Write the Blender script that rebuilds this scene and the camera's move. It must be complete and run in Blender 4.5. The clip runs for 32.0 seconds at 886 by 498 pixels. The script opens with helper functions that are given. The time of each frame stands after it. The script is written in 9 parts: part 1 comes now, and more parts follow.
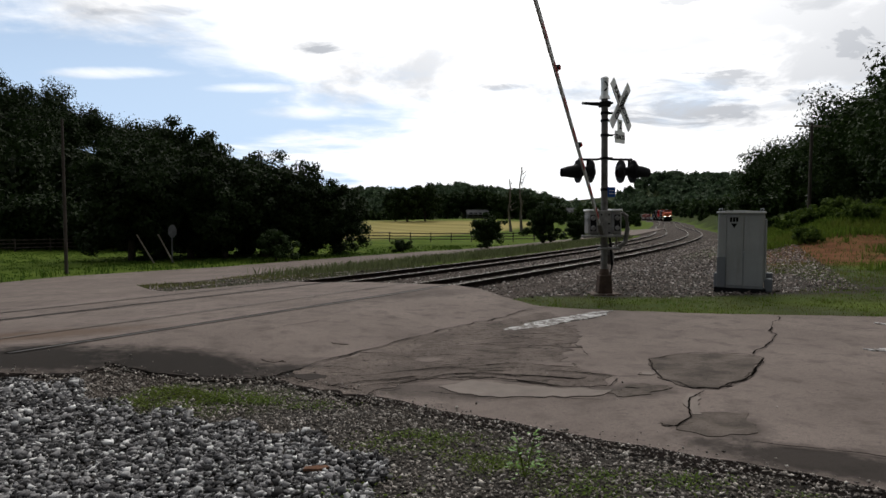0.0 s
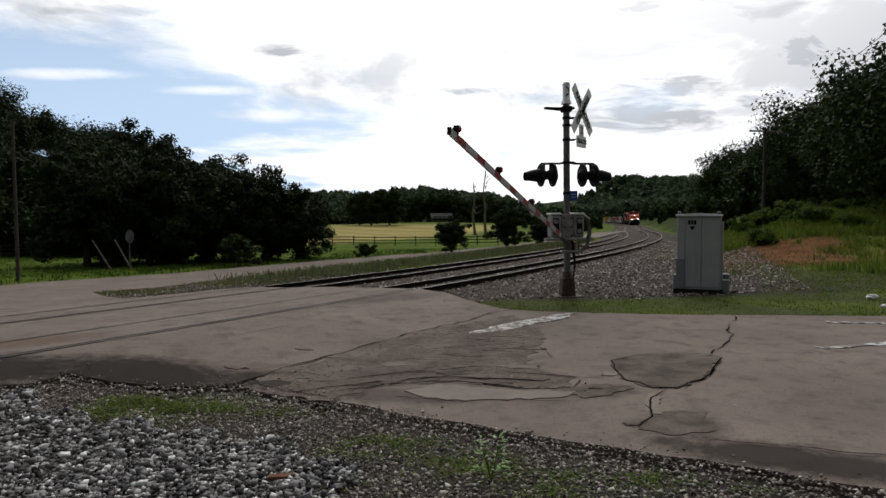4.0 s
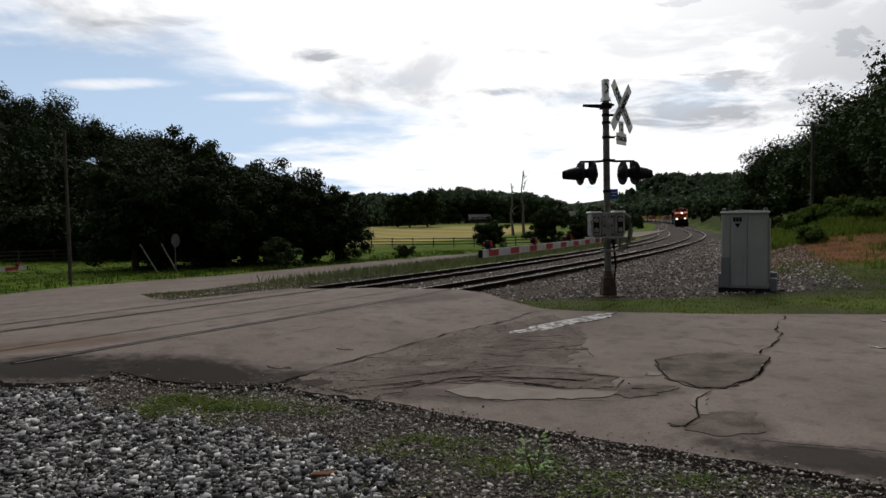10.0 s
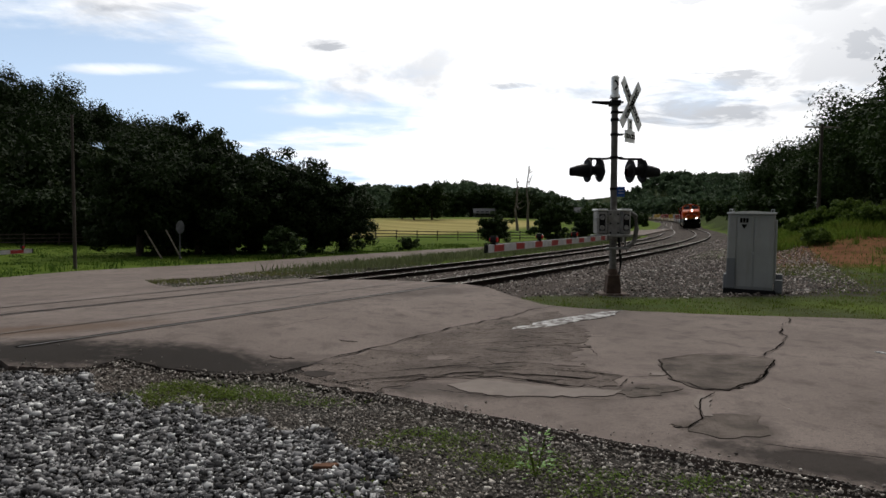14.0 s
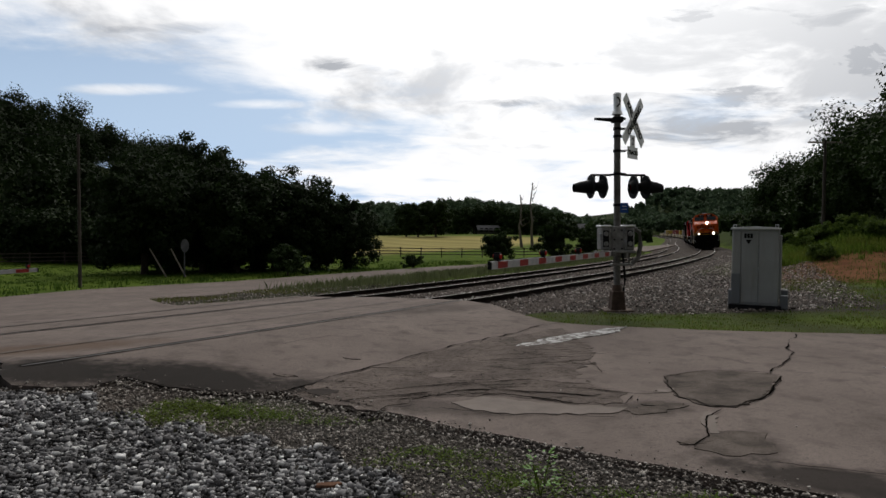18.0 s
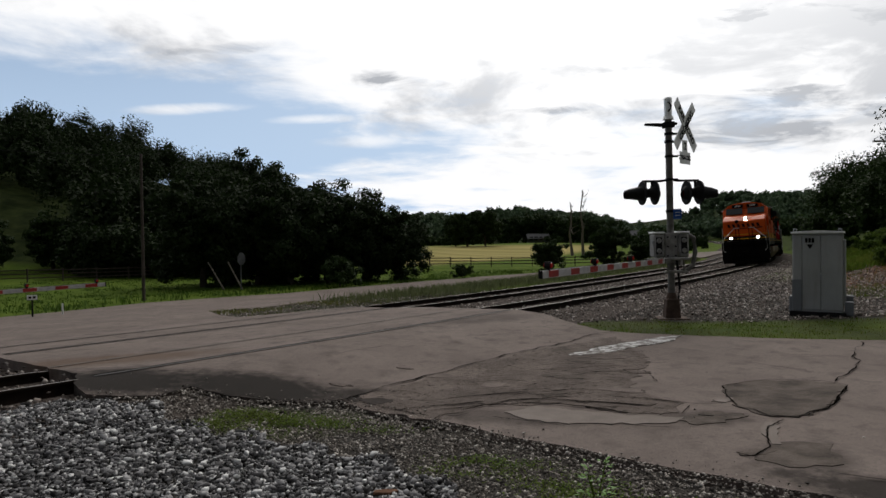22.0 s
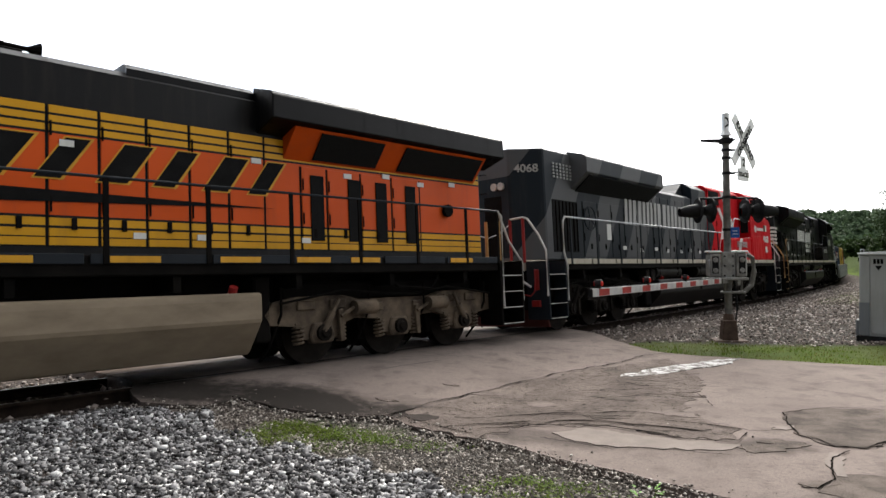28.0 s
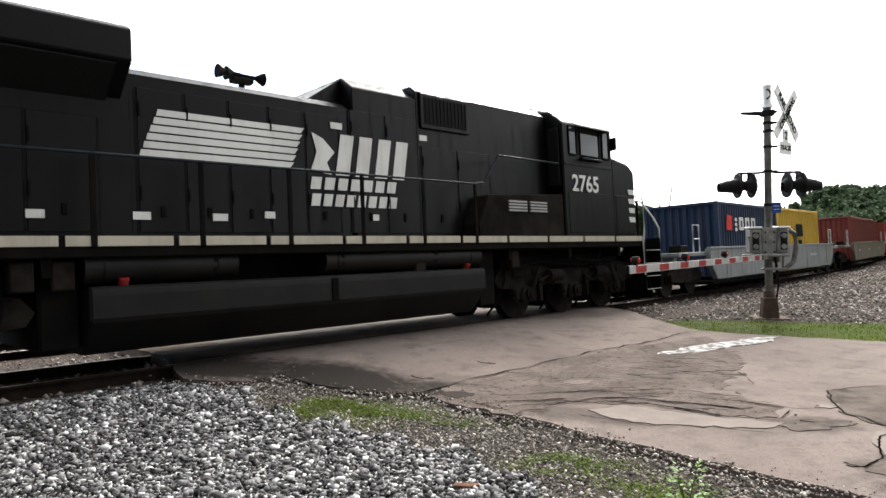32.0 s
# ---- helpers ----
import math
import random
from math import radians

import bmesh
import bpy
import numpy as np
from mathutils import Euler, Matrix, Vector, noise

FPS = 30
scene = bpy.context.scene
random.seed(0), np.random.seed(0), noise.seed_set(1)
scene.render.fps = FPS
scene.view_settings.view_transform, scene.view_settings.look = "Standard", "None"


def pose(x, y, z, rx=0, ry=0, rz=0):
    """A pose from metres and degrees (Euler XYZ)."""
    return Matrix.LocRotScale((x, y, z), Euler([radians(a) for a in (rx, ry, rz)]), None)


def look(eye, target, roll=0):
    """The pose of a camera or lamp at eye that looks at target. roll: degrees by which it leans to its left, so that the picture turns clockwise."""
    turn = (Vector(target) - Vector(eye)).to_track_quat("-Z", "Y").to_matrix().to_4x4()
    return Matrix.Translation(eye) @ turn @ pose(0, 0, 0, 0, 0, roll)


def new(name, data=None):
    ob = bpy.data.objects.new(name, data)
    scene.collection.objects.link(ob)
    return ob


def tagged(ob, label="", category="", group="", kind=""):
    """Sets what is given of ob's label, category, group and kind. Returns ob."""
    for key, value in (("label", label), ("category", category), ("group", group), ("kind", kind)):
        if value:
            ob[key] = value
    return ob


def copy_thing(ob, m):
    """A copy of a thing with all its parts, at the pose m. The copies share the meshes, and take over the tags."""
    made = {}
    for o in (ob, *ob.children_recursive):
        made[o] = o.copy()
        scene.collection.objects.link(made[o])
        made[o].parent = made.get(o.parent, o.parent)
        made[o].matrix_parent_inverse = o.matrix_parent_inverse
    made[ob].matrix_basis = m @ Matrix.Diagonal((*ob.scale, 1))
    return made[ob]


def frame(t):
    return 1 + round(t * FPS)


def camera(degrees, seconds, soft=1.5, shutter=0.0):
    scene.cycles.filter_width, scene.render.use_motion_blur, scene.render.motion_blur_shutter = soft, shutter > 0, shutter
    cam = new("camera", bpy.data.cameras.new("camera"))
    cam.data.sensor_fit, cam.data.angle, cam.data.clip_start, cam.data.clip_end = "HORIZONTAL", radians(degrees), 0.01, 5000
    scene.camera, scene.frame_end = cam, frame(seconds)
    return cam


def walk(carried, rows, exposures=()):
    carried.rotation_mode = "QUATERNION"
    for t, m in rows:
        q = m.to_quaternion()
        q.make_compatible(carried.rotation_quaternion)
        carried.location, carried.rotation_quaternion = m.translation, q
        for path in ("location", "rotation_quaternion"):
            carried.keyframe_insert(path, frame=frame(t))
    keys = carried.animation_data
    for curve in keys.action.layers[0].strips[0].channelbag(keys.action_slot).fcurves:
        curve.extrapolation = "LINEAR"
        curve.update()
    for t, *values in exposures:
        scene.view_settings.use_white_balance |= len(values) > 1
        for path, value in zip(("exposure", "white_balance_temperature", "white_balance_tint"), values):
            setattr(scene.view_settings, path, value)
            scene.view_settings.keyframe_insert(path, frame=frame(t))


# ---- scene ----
cam = camera(68.2, 32.0)
EXPOSURES = [(0.0, 0.2), (1.0, 0.15), (2.0, 0.35), (3.0, 0.1), (4.5, 0.2), (6.0, 0.28), (7.0, -0.02), (9.0, -0.1), (10.0, 0.04), (11.0, -0.06), (13.0, 0.08), (14.0, 0.25), (15.0, 0.06), (19.0, -0.06), (24.0, -0.06), (25.3, -0.06), (26.4, 0.80), (27.5, 1.72), (29.5, 1.66), (31.0, 1.52), (32.0, 2.0)]
PATH = [
    (0, (-0.068, 0.177, 1.887), (-0.055, 2.174, 1.776), 0.1),
    (0.5, (-0.068, 0.163, 1.891), (-0.059, 2.159, 1.771), 0.4),
    (1, (-0.074, 0.166, 1.902), (-0.044, 2.163, 1.798), 0.5),
    (1.5, (-0.058, 0.152, 1.888), (0.0, 2.148, 1.782), 0.4),
    (2, (-0.07, 0.151, 1.898), (0.107, 2.138, 1.761), 0.7),
    (2.5, (-0.067, 0.141, 1.899), (0.068, 2.132, 1.77), -0.5),
    (3, (-0.068, 0.146, 1.889), (0.033, 2.14, 1.779), 0.2),
    (3.5, (-0.073, 0.152, 1.899), (0.051, 2.146, 1.809), -0.1),
    (5.5, (-0.072, 0.172, 1.878), (0.035, 2.163, 1.724), -0.2),
    (6, (-0.073, 0.172, 1.878), (0.038, 2.165, 1.751), -0.5),
    (6.5, (-0.077, 0.163, 1.879), (-0.018, 2.159, 1.773), -1.2),
    (7, (-0.069, 0.153, 1.884), (-0.039, 2.151, 1.808), -0.9),
    (7.5, (-0.06, 0.164, 1.873), (-0.047, 2.163, 1.812), -0.2),
    (8, (-0.065, 0.165, 1.876), (-0.06, 2.164, 1.81), -0.5),
    (8.5, (-0.067, 0.169, 1.876), (-0.076, 2.167, 1.803), -0.4),
    (9, (-0.073, 0.175, 1.876), (-0.08, 2.174, 1.8), -0.4),
    (9.5, (-0.074, 0.171, 1.865), (-0.08, 2.17, 1.777), -0.6),
    (10, (-0.084, 0.178, 1.869), (-0.079, 2.176, 1.774), -0.8),
    (10.5, (-0.102, 0.189, 1.877), (-0.109, 2.187, 1.796), 0.3),
    (11, (-0.105, 0.191, 1.876), (-0.094, 2.189, 1.795), -0.3),
    (11.5, (-0.097, 0.188, 1.862), (-0.024, 2.185, 1.78), -0.7),
    (12, (-0.11, 0.198, 1.868), (-0.062, 2.195, 1.773), -0.6),
    (12.5, (-0.117, 0.202, 1.869), (-0.075, 2.199, 1.768), -1.1),
    (13, (-0.124, 0.205, 1.865), (-0.084, 2.198, 1.711), -0.4),
    (13.5, (-0.116, 0.211, 1.887), (-0.097, 2.206, 1.753), 0.5),
    (14, (-0.112, 0.205, 1.881), (-0.118, 2.202, 1.765), 0.6),
    (14.5, (-0.119, 0.202, 1.882), (-0.118, 2.199, 1.779), 0.4),
    (15, (-0.112, 0.19, 1.873), (-0.124, 2.188, 1.78), 0.4),
    (15.5, (-0.116, 0.18, 1.873), (-0.132, 2.177, 1.78), 0.7),
    (17.5, (-0.11, 0.208, 1.881), (-0.133, 2.207, 1.817), 0.3),
    (18, (-0.102, 0.205, 1.879), (-0.121, 2.204, 1.815), 0.3),
    (18.5, (-0.105, 0.195, 1.88), (-0.144, 2.194, 1.828), 0.3),
    (19, (-0.117, 0.198, 1.881), (-0.158, 2.197, 1.831), 0.4),
    (19.5, (-0.114, 0.2, 1.878), (-0.165, 2.198, 1.817), 0.1),
    (20, (-0.117, 0.198, 1.886), (-0.175, 2.197, 1.833), 0.3),
    (20.5, (-0.121, 0.191, 1.899), (-0.198, 2.189, 1.865), 0.5),
    (21, (-0.113, 0.17, 1.897), (-0.23, 2.166, 1.875), -0.6),
    (21.5, (-0.12, 0.152, 1.912), (-0.275, 2.145, 1.849), -1.6),
    (22, (-0.112, 0.12, 1.891), (-0.282, 2.112, 1.857), -0.7),
    (22.5, (-0.126, 0.138, 1.891), (-0.261, 2.132, 1.837), 0.2),
    (23, (-0.131, 0.137, 1.91), (-0.299, 2.13, 1.878), -0.4),
    (23.5, (-0.125, 0.135, 1.911), (-0.324, 2.125, 1.877), -0.6),
    (24, (-0.133, 0.147, 1.899), (-0.391, 2.13, 1.864), -0.4),
    (24.5, (-0.136, 0.136, 1.9), (-0.404, 2.118, 1.903), -0.0),
    (25, (-0.152, 0.138, 1.9), (-0.43, 2.118, 1.896), 0.1),
    (25.5, (-0.139, 0.152, 1.894), (-0.428, 2.131, 1.882), 0.2),
    (27.5, (-0.096, 0.163, 1.891), (-0.429, 2.135, 1.919), -0.2),
    (28, (-0.091, 0.167, 1.884), (-0.412, 2.141, 1.901), -0.0),
    (28.5, (-0.098, 0.169, 1.883), (-0.44, 2.139, 1.898), -0.4),
    (29, (-0.095, 0.166, 1.884), (-0.444, 2.135, 1.912), -0.5),
    (29.5, (-0.102, 0.161, 1.88), (-0.458, 2.129, 1.913), -0.4),
    (30, (-0.094, 0.168, 1.879), (-0.465, 2.133, 1.905), -0.4),
    (30.5, (-0.096, 0.169, 1.873), (-0.468, 2.133, 1.903), -0.4),
    (31, (-0.098, 0.167, 1.876), (-0.479, 2.13, 1.904), -0.6),
    (31.5, (-0.104, 0.172, 1.869), (-0.491, 2.134, 1.89), -0.4),
    (32, (-0.123, 0.182, 1.862), (-0.541, 2.138, 1.817), -0.5),
]
walk(cam, [(t, look(eye, target, roll)) for t, eye, target, roll in PATH], EXPOSURES)

# ---- world, sun ----
SUN_AZ, SUN_EL = 14.0, 40.0
sun_way = Vector((math.sin(radians(SUN_AZ)) * math.cos(radians(SUN_EL)), math.cos(radians(SUN_AZ)) * math.cos(radians(SUN_EL)), math.sin(radians(SUN_EL))))
world = bpy.data.worlds.new("sky")
scene.world = world
world.use_nodes = True


def build_sky():
    nt = world.node_tree
    nt.nodes.clear()
    nd, ln = nt.nodes.new, nt.links.new

    def math_node(op, a, b=None, c=None, clamp=False):
        m = nd("ShaderNodeMath")
        m.operation, m.use_clamp = op, clamp
        for k, v in enumerate((a, b, c)):
            if v is None:
                continue
            if isinstance(v, (int, float)):
                m.inputs[k].default_value = v
            else:
                ln(v, m.inputs[k])
        return m.outputs[0]

    def ramp(src, lo, hi, smooth=True):
        m = nd("ShaderNodeMapRange")
        m.interpolation_type = "SMOOTHSTEP" if smooth else "LINEAR"
        m.inputs["From Min"].default_value, m.inputs["From Max"].default_value = lo, hi
        ln(src, m.inputs["Value"])
        return m.outputs["Result"]

    def mixc(fac, a, b):
        m = nd("ShaderNodeMix")
        m.data_type = "RGBA"
        if isinstance(fac, (int, float)):
            m.inputs[0].default_value = fac
        else:
            ln(fac, m.inputs[0])
        for k, v in ((6, a), (7, b)):
            if isinstance(v, tuple):
                m.inputs[k].default_value = (*v, 1)
            else:
                ln(v, m.inputs[k])
        return m.outputs[2]

    sky = nd("ShaderNodeTexSky")
    sky.sky_type, sky.sun_disc = "NISHITA", False
    sky.sun_elevation, sky.sun_rotation = radians(SUN_EL), radians(SUN_AZ)
    sky.air_density, sky.dust_density = 1.0, 1.5
    blue = nd("ShaderNodeMix")
    blue.data_type, blue.blend_type = "RGBA", "MULTIPLY"
    blue.inputs[0].default_value = 1.0
    ln(sky.outputs[0], blue.inputs[6])
    blue.inputs[7].default_value = (SKY_GAIN, SKY_GAIN * 1.02, SKY_GAIN * 1.05, 1)
    co = nd("ShaderNodeTexCoord")
    sep = nd("ShaderNodeSeparateXYZ")
    ln(co.outputs["Generated"], sep.inputs[0])
    x, y, z = sep.outputs
    # the cloud layer is a flat sheet far overhead: project the way on it
    zz = math_node("ADD", math_node("MAXIMUM", z, 0.0), 0.12)
    u, v = math_node("DIVIDE", x, zz), math_node("DIVIDE", y, zz)
    uv = nd("ShaderNodeCombineXYZ")
    ln(u, uv.inputs[0]), ln(v, uv.inputs[1])

    def cloud_noise(sx, sy, scale, detail, rough, seed):
        mp = nd("ShaderNodeMapping")
        mp.inputs["Scale"].default_value = (sx, sy, 1)
        mp.inputs["Location"].default_value = (seed, seed * 0.7, seed * 1.3)
        ln(uv.outputs[0], mp.inputs[0])
        n = nd("ShaderNodeTexNoise")
        n.inputs["Scale"].default_value, n.inputs["Detail"].default_value, n.inputs["Roughness"].default_value = scale, detail, rough
        n.inputs["Distortion"].default_value = 0.35
        ln(mp.outputs[0], n.inputs[0])
        return n.outputs[0]

    big = cloud_noise(1.0, 0.8, 0.7, 7, 0.55, 3.1)
    mid = cloud_noise(0.9, 1.1, 1.7, 8, 0.6, 7.7)
    dark = cloud_noise(1.0, 0.75, 1.5, 7, 0.58, 12.4)
    # more cover towards the sun's side, thinner away from it and low down
    side = ramp(x, -0.62, 0.12)
    high = ramp(z, 0.14, 0.36)
    cover = math_node("ADD", math_node("ADD", math_node("MULTIPLY", big, 0.55), math_node("MULTIPLY", mid, 0.45)), math_node("MULTIPLY", side, 0.30))
    cover = math_node("ADD", cover, math_node("MULTIPLY", high, 0.32))
    mask = ramp(cover, 0.60, 0.80)
    shade = ramp(math_node("ADD", dark, math_node("MULTIPLY", ramp(x, 0.05, 0.55), 0.10)), 0.49, 0.68)
    shade = math_node("MULTIPLY", shade, ramp(z, 0.06, 0.17))
    # single clouds: a place on the sky ahead (across, up), half sizes
    ahead = math_node("MAXIMUM", y, 0.05)
    across, up = math_node("DIVIDE", x, ahead), math_node("DIVIDE", z, ahead)
    flat = nd("ShaderNodeCombineXYZ")
    ln(math_node("MULTIPLY", across, 7.0), flat.inputs[0])
    ln(math_node("MULTIPLY", up, 26.0), flat.inputs[1])
    rag_n = nd("ShaderNodeTexNoise")
    rag_n.inputs["Scale"].default_value, rag_n.inputs["Detail"].default_value, rag_n.inputs["Roughness"].default_value = 1.0, 7, 0.6
    rag_n.inputs["Distortion"].default_value = 0.5
    ln(flat.outputs[0], rag_n.inputs[0])
    ragged = rag_n.outputs[0]

    def lone(places, rag=6.5):
        total = 0.0
        for u0, e0, ru, re in places:
            du = math_node("DIVIDE", math_node("SUBTRACT", across, u0), ru)
            de = math_node("DIVIDE", math_node("SUBTRACT", up, e0), re)
            d = math_node("ADD", math_node("MULTIPLY", du, du), math_node("MULTIPLY", de, de))
            d = math_node("MULTIPLY_ADD", ragged, rag, d)
            total = math_node("ADD", ramp(d, 0.5 * rag + 1.5, 0.5 * rag - 1.0), total)
        return math_node("MINIMUM", total, 1.0)

    streaks = lone(((-0.486, 0.209, 0.10, 0.0085), (-0.279, 0.187, 0.075, 0.0075), (-0.20, 0.150, 0.08, 0.012)), 3.0)
    greys = lone(((0.338, 0.183, 0.24, 0.036), (0.47, 0.168, 0.17, 0.042), (0.53, 0.30, 0.18, 0.055), (0.34, 0.325, 0.06, 0.022), (-0.128, 0.235, 0.075, 0.015), (0.045, 0.287, 0.05, 0.012), (0.06, 0.19, 0.06, 0.006), (0.14, 0.248, 0.03, 0.009), (-0.45, 0.30, 0.10, 0.012), (-0.19, 0.245, 0.05, 0.012), (0.66, 0.24, 0.12, 0.03)))
    mask = math_node("MAXIMUM", mask, math_node("MULTIPLY", streaks, 0.9))
    shade = math_node("MAXIMUM", math_node("MULTIPLY", shade, 0.70), math_node("MULTIPLY", greys, 0.95))
    bright = mixc(shade, (1.06, 1.06, 1.07), (0.42, 0.44, 0.48))
    # the veiled sun brightens the cloud round it
    dot = nd("ShaderNodeVectorMath")
    dot.operation = "DOT_PRODUCT"
    ln(co.outputs["Generated"], dot.inputs[0])
    dot.inputs[1].default_value = sun_way
    glow = ramp(dot.outputs["Value"], 0.80, 1.0)
    lit = nd("ShaderNodeMix")
    lit.data_type, lit.blend_type = "RGBA", "ADD"
    lit.inputs[0].default_value = 1.0
    ln(bright, lit.inputs[6])
    ln(mixc(glow, (0, 0, 0), (0.55, 0.54, 0.52)), lit.inputs[7])
    haze = mixc(ramp(z, 0.50, 0.0), blue.outputs[2], (0.50, 0.66, 0.89))
    # the cloud is lit from behind: bright towards the sun, dull on the other side of the sky
    dull = mixc(ramp(y, 0.35, -0.65), (1, 1, 1), (0.125, 0.128, 0.136))
    toned = nd("ShaderNodeMix")
    toned.data_type, toned.blend_type = "RGBA", "MULTIPLY"
    toned.inputs[0].default_value = 1.0
    ln(mixc(mask, haze, lit.outputs[2]), toned.inputs[6])
    ln(dull, toned.inputs[7])
    full = toned.outputs[2]
    bg = nd("ShaderNodeBackground")
    bg.inputs[1].default_value = 1.0
    ln(full, bg.inputs[0])
    out = nd("ShaderNodeOutputWorld")
    ln(bg.outputs[0], out.inputs[0])


SKY_GAIN = 0.078
build_sky()
sun = new("sun", bpy.data.lights.new("sun", "SUN"))
sun.data.energy, sun.data.angle, sun.data.color = 1.3, radians(22), (1.0, 0.95, 0.88)
sun.matrix_world = look(tuple(60 * sun_way), (0, 0, 0))

# ---- materials ----


class Mat:
    """A small builder of node materials."""

    def __init__(self, name, rough=0.8, metal=0.0, spec=0.22):
        self.m = bpy.data.materials.new(name)
        self.m.use_nodes = True
        self.nt = self.m.node_tree
        self.bsdf = self.nt.nodes["Principled BSDF"]
        self.bsdf.inputs["Roughness"].default_value, self.bsdf.inputs["Metallic"].default_value = rough, metal
        self.bsdf.inputs["Specular IOR Level"].default_value = spec
        self.co = self.nt.nodes.new("ShaderNodeTexCoord").outputs["Object"]

    def noise(self, scale, detail=4, rough=0.6, stretch=None, dist=0.0):
        n = self.nt.nodes.new("ShaderNodeTexNoise")
        n.inputs["Scale"].default_value, n.inputs["Detail"].default_value = scale, detail
        n.inputs["Roughness"].default_value, n.inputs["Distortion"].default_value = rough, dist
        src = self.co
        if stretch:
            mp = self.nt.nodes.new("ShaderNodeMapping")
            mp.inputs["Scale"].default_value = stretch
            self.nt.links.new(src, mp.inputs[0])
            src = mp.outputs[0]
        self.nt.links.new(src, n.inputs[0])
        return n.outputs[0]

    def cells(self, scale, out="Distance"):
        n = self.nt.nodes.new("ShaderNodeTexVoronoi")
        n.inputs["Scale"].default_value = scale
        self.nt.links.new(self.co, n.inputs[0])
        return n.outputs[out]

    def blob(self, x, y, rx, ry, turn):
        """A soft, ragged oval on level ground, 1 inside and 0 outside."""
        mp = self.nt.nodes.new("ShaderNodeMapping")
        mp.vector_type = "TEXTURE"
        mp.inputs["Location"].default_value = (x, y, 0)
        mp.inputs["Rotation"].default_value = (0, 0, radians(turn))
        mp.inputs["Scale"].default_value = (rx, ry, 50)
        self.nt.links.new(self.co, mp.inputs[0])
        ln = self.nt.nodes.new("ShaderNodeVectorMath")
        ln.operation = "LENGTH"
        self.nt.links.new(mp.outputs[0], ln.inputs[0])
        add = self.nt.nodes.new("ShaderNodeMath")
        add.operation = "MULTIPLY_ADD"
        self.nt.links.new(self.noise(4.5, 6, 0.7), add.inputs[0])
        add.inputs[1].default_value = 1.3
        self.nt.links.new(ln.outputs["Value"], add.inputs[2])
        return self.span(add.outputs[0], 1.85, 1.25)

    def span(self, src, lo, hi):
        m = self.nt.nodes.new("ShaderNodeMapRange")
        m.inputs["From Min"].default_value, m.inputs["From Max"].default_value = lo, hi
        self.nt.links.new(src, m.inputs[0])
        return m.outputs[0]

    def mix(self, fac, a, b, blend="MIX"):
        m = self.nt.nodes.new("ShaderNodeMix")
        m.data_type, m.blend_type = "RGBA", blend
        for k, v in ((0, fac), (6, a), (7, b)):
            if isinstance(v, tuple):
                m.inputs[k].default_value = (*v, 1)
            elif isinstance(v, (int, float)):
                m.inputs[k].default_value = v
            else:
                self.nt.links.new(v, m.inputs[k])
        return m.outputs[2]

    def rand(self):
        return self.nt.nodes.new("ShaderNodeObjectInfo").outputs["Random"]

    def island(self):
        return self.nt.nodes.new("ShaderNodeNewGeometry").outputs["Random Per Island"]

    def attr(self, name):
        a = self.nt.nodes.new("ShaderNodeAttribute")
        a.attribute_name = name
        return a

    def colour(self, c):
        if isinstance(c, tuple):
            self.bsdf.inputs["Base Color"].default_value = (*c, 1)
        else:
            self.nt.links.new(c, self.bsdf.inputs["Base Color"])
        return self

    def rough(self, src, lo, hi):
        m = self.nt.nodes.new("ShaderNodeMapRange")
        m.inputs["To Min"].default_value, m.inputs["To Max"].default_value = lo, hi
        self.nt.links.new(src, m.inputs[0])
        self.nt.links.new(m.outputs[0], self.bsdf.inputs["Roughness"])
        return self

    def bump(self, src, strength=0.4, dist=0.01):
        b = self.nt.nodes.new("ShaderNodeBump")
        b.inputs["Strength"].default_value, b.inputs["Distance"].default_value = strength, dist
        self.nt.links.new(src, b.inputs["Height"])
        self.nt.links.new(b.outputs[0], self.bsdf.inputs["Normal"])
        return self


def simple(name, a, b, scale=3.0, rough=0.8, metal=0.0, bump=0.2, dist=0.005, fine=60.0, spec=0.22):
    """Two tones at a large scale, a fine grain, and a slight relief."""
    k = Mat(name, rough, metal, spec)
    c = k.mix(k.span(k.noise(scale, 5), 0.35, 0.65), a, b)
    g = k.span(k.noise(fine, 3), 0.25, 0.75)
    c = k.mix(0.35, c, k.mix(g, (0.55, 0.55, 0.55), (1.35, 1.35, 1.35)), "MULTIPLY")
    k.colour(c)
    if bump:
        k.bump(g, bump, dist)
    return k.m


def painted(name, base, dirt=(0.10, 0.085, 0.07), amount=0.25, rough=0.45, spec=0.22):
    """Weathered paint: the colour, dirt in streaks, fading in large patches."""
    k = Mat(name, rough, spec=spec)
    big = k.span(k.noise(1.3, 5), 0.35, 0.7)
    c = k.mix(big, base, tuple(0.82 * v for v in base))
    st = k.span(k.noise(2.2, 6, 0.65, (3.0, 3.0, 0.35)), 0.48, 0.75)
    fac = k.mix(amount, (0, 0, 0), st)
    c = k.mix(fac, c, dirt)
    k.colour(c).bump(k.noise(45, 3), 0.06, 0.003)
    k.rough(st, rough, min(1, rough + 0.35))
    return k.m


M = {}


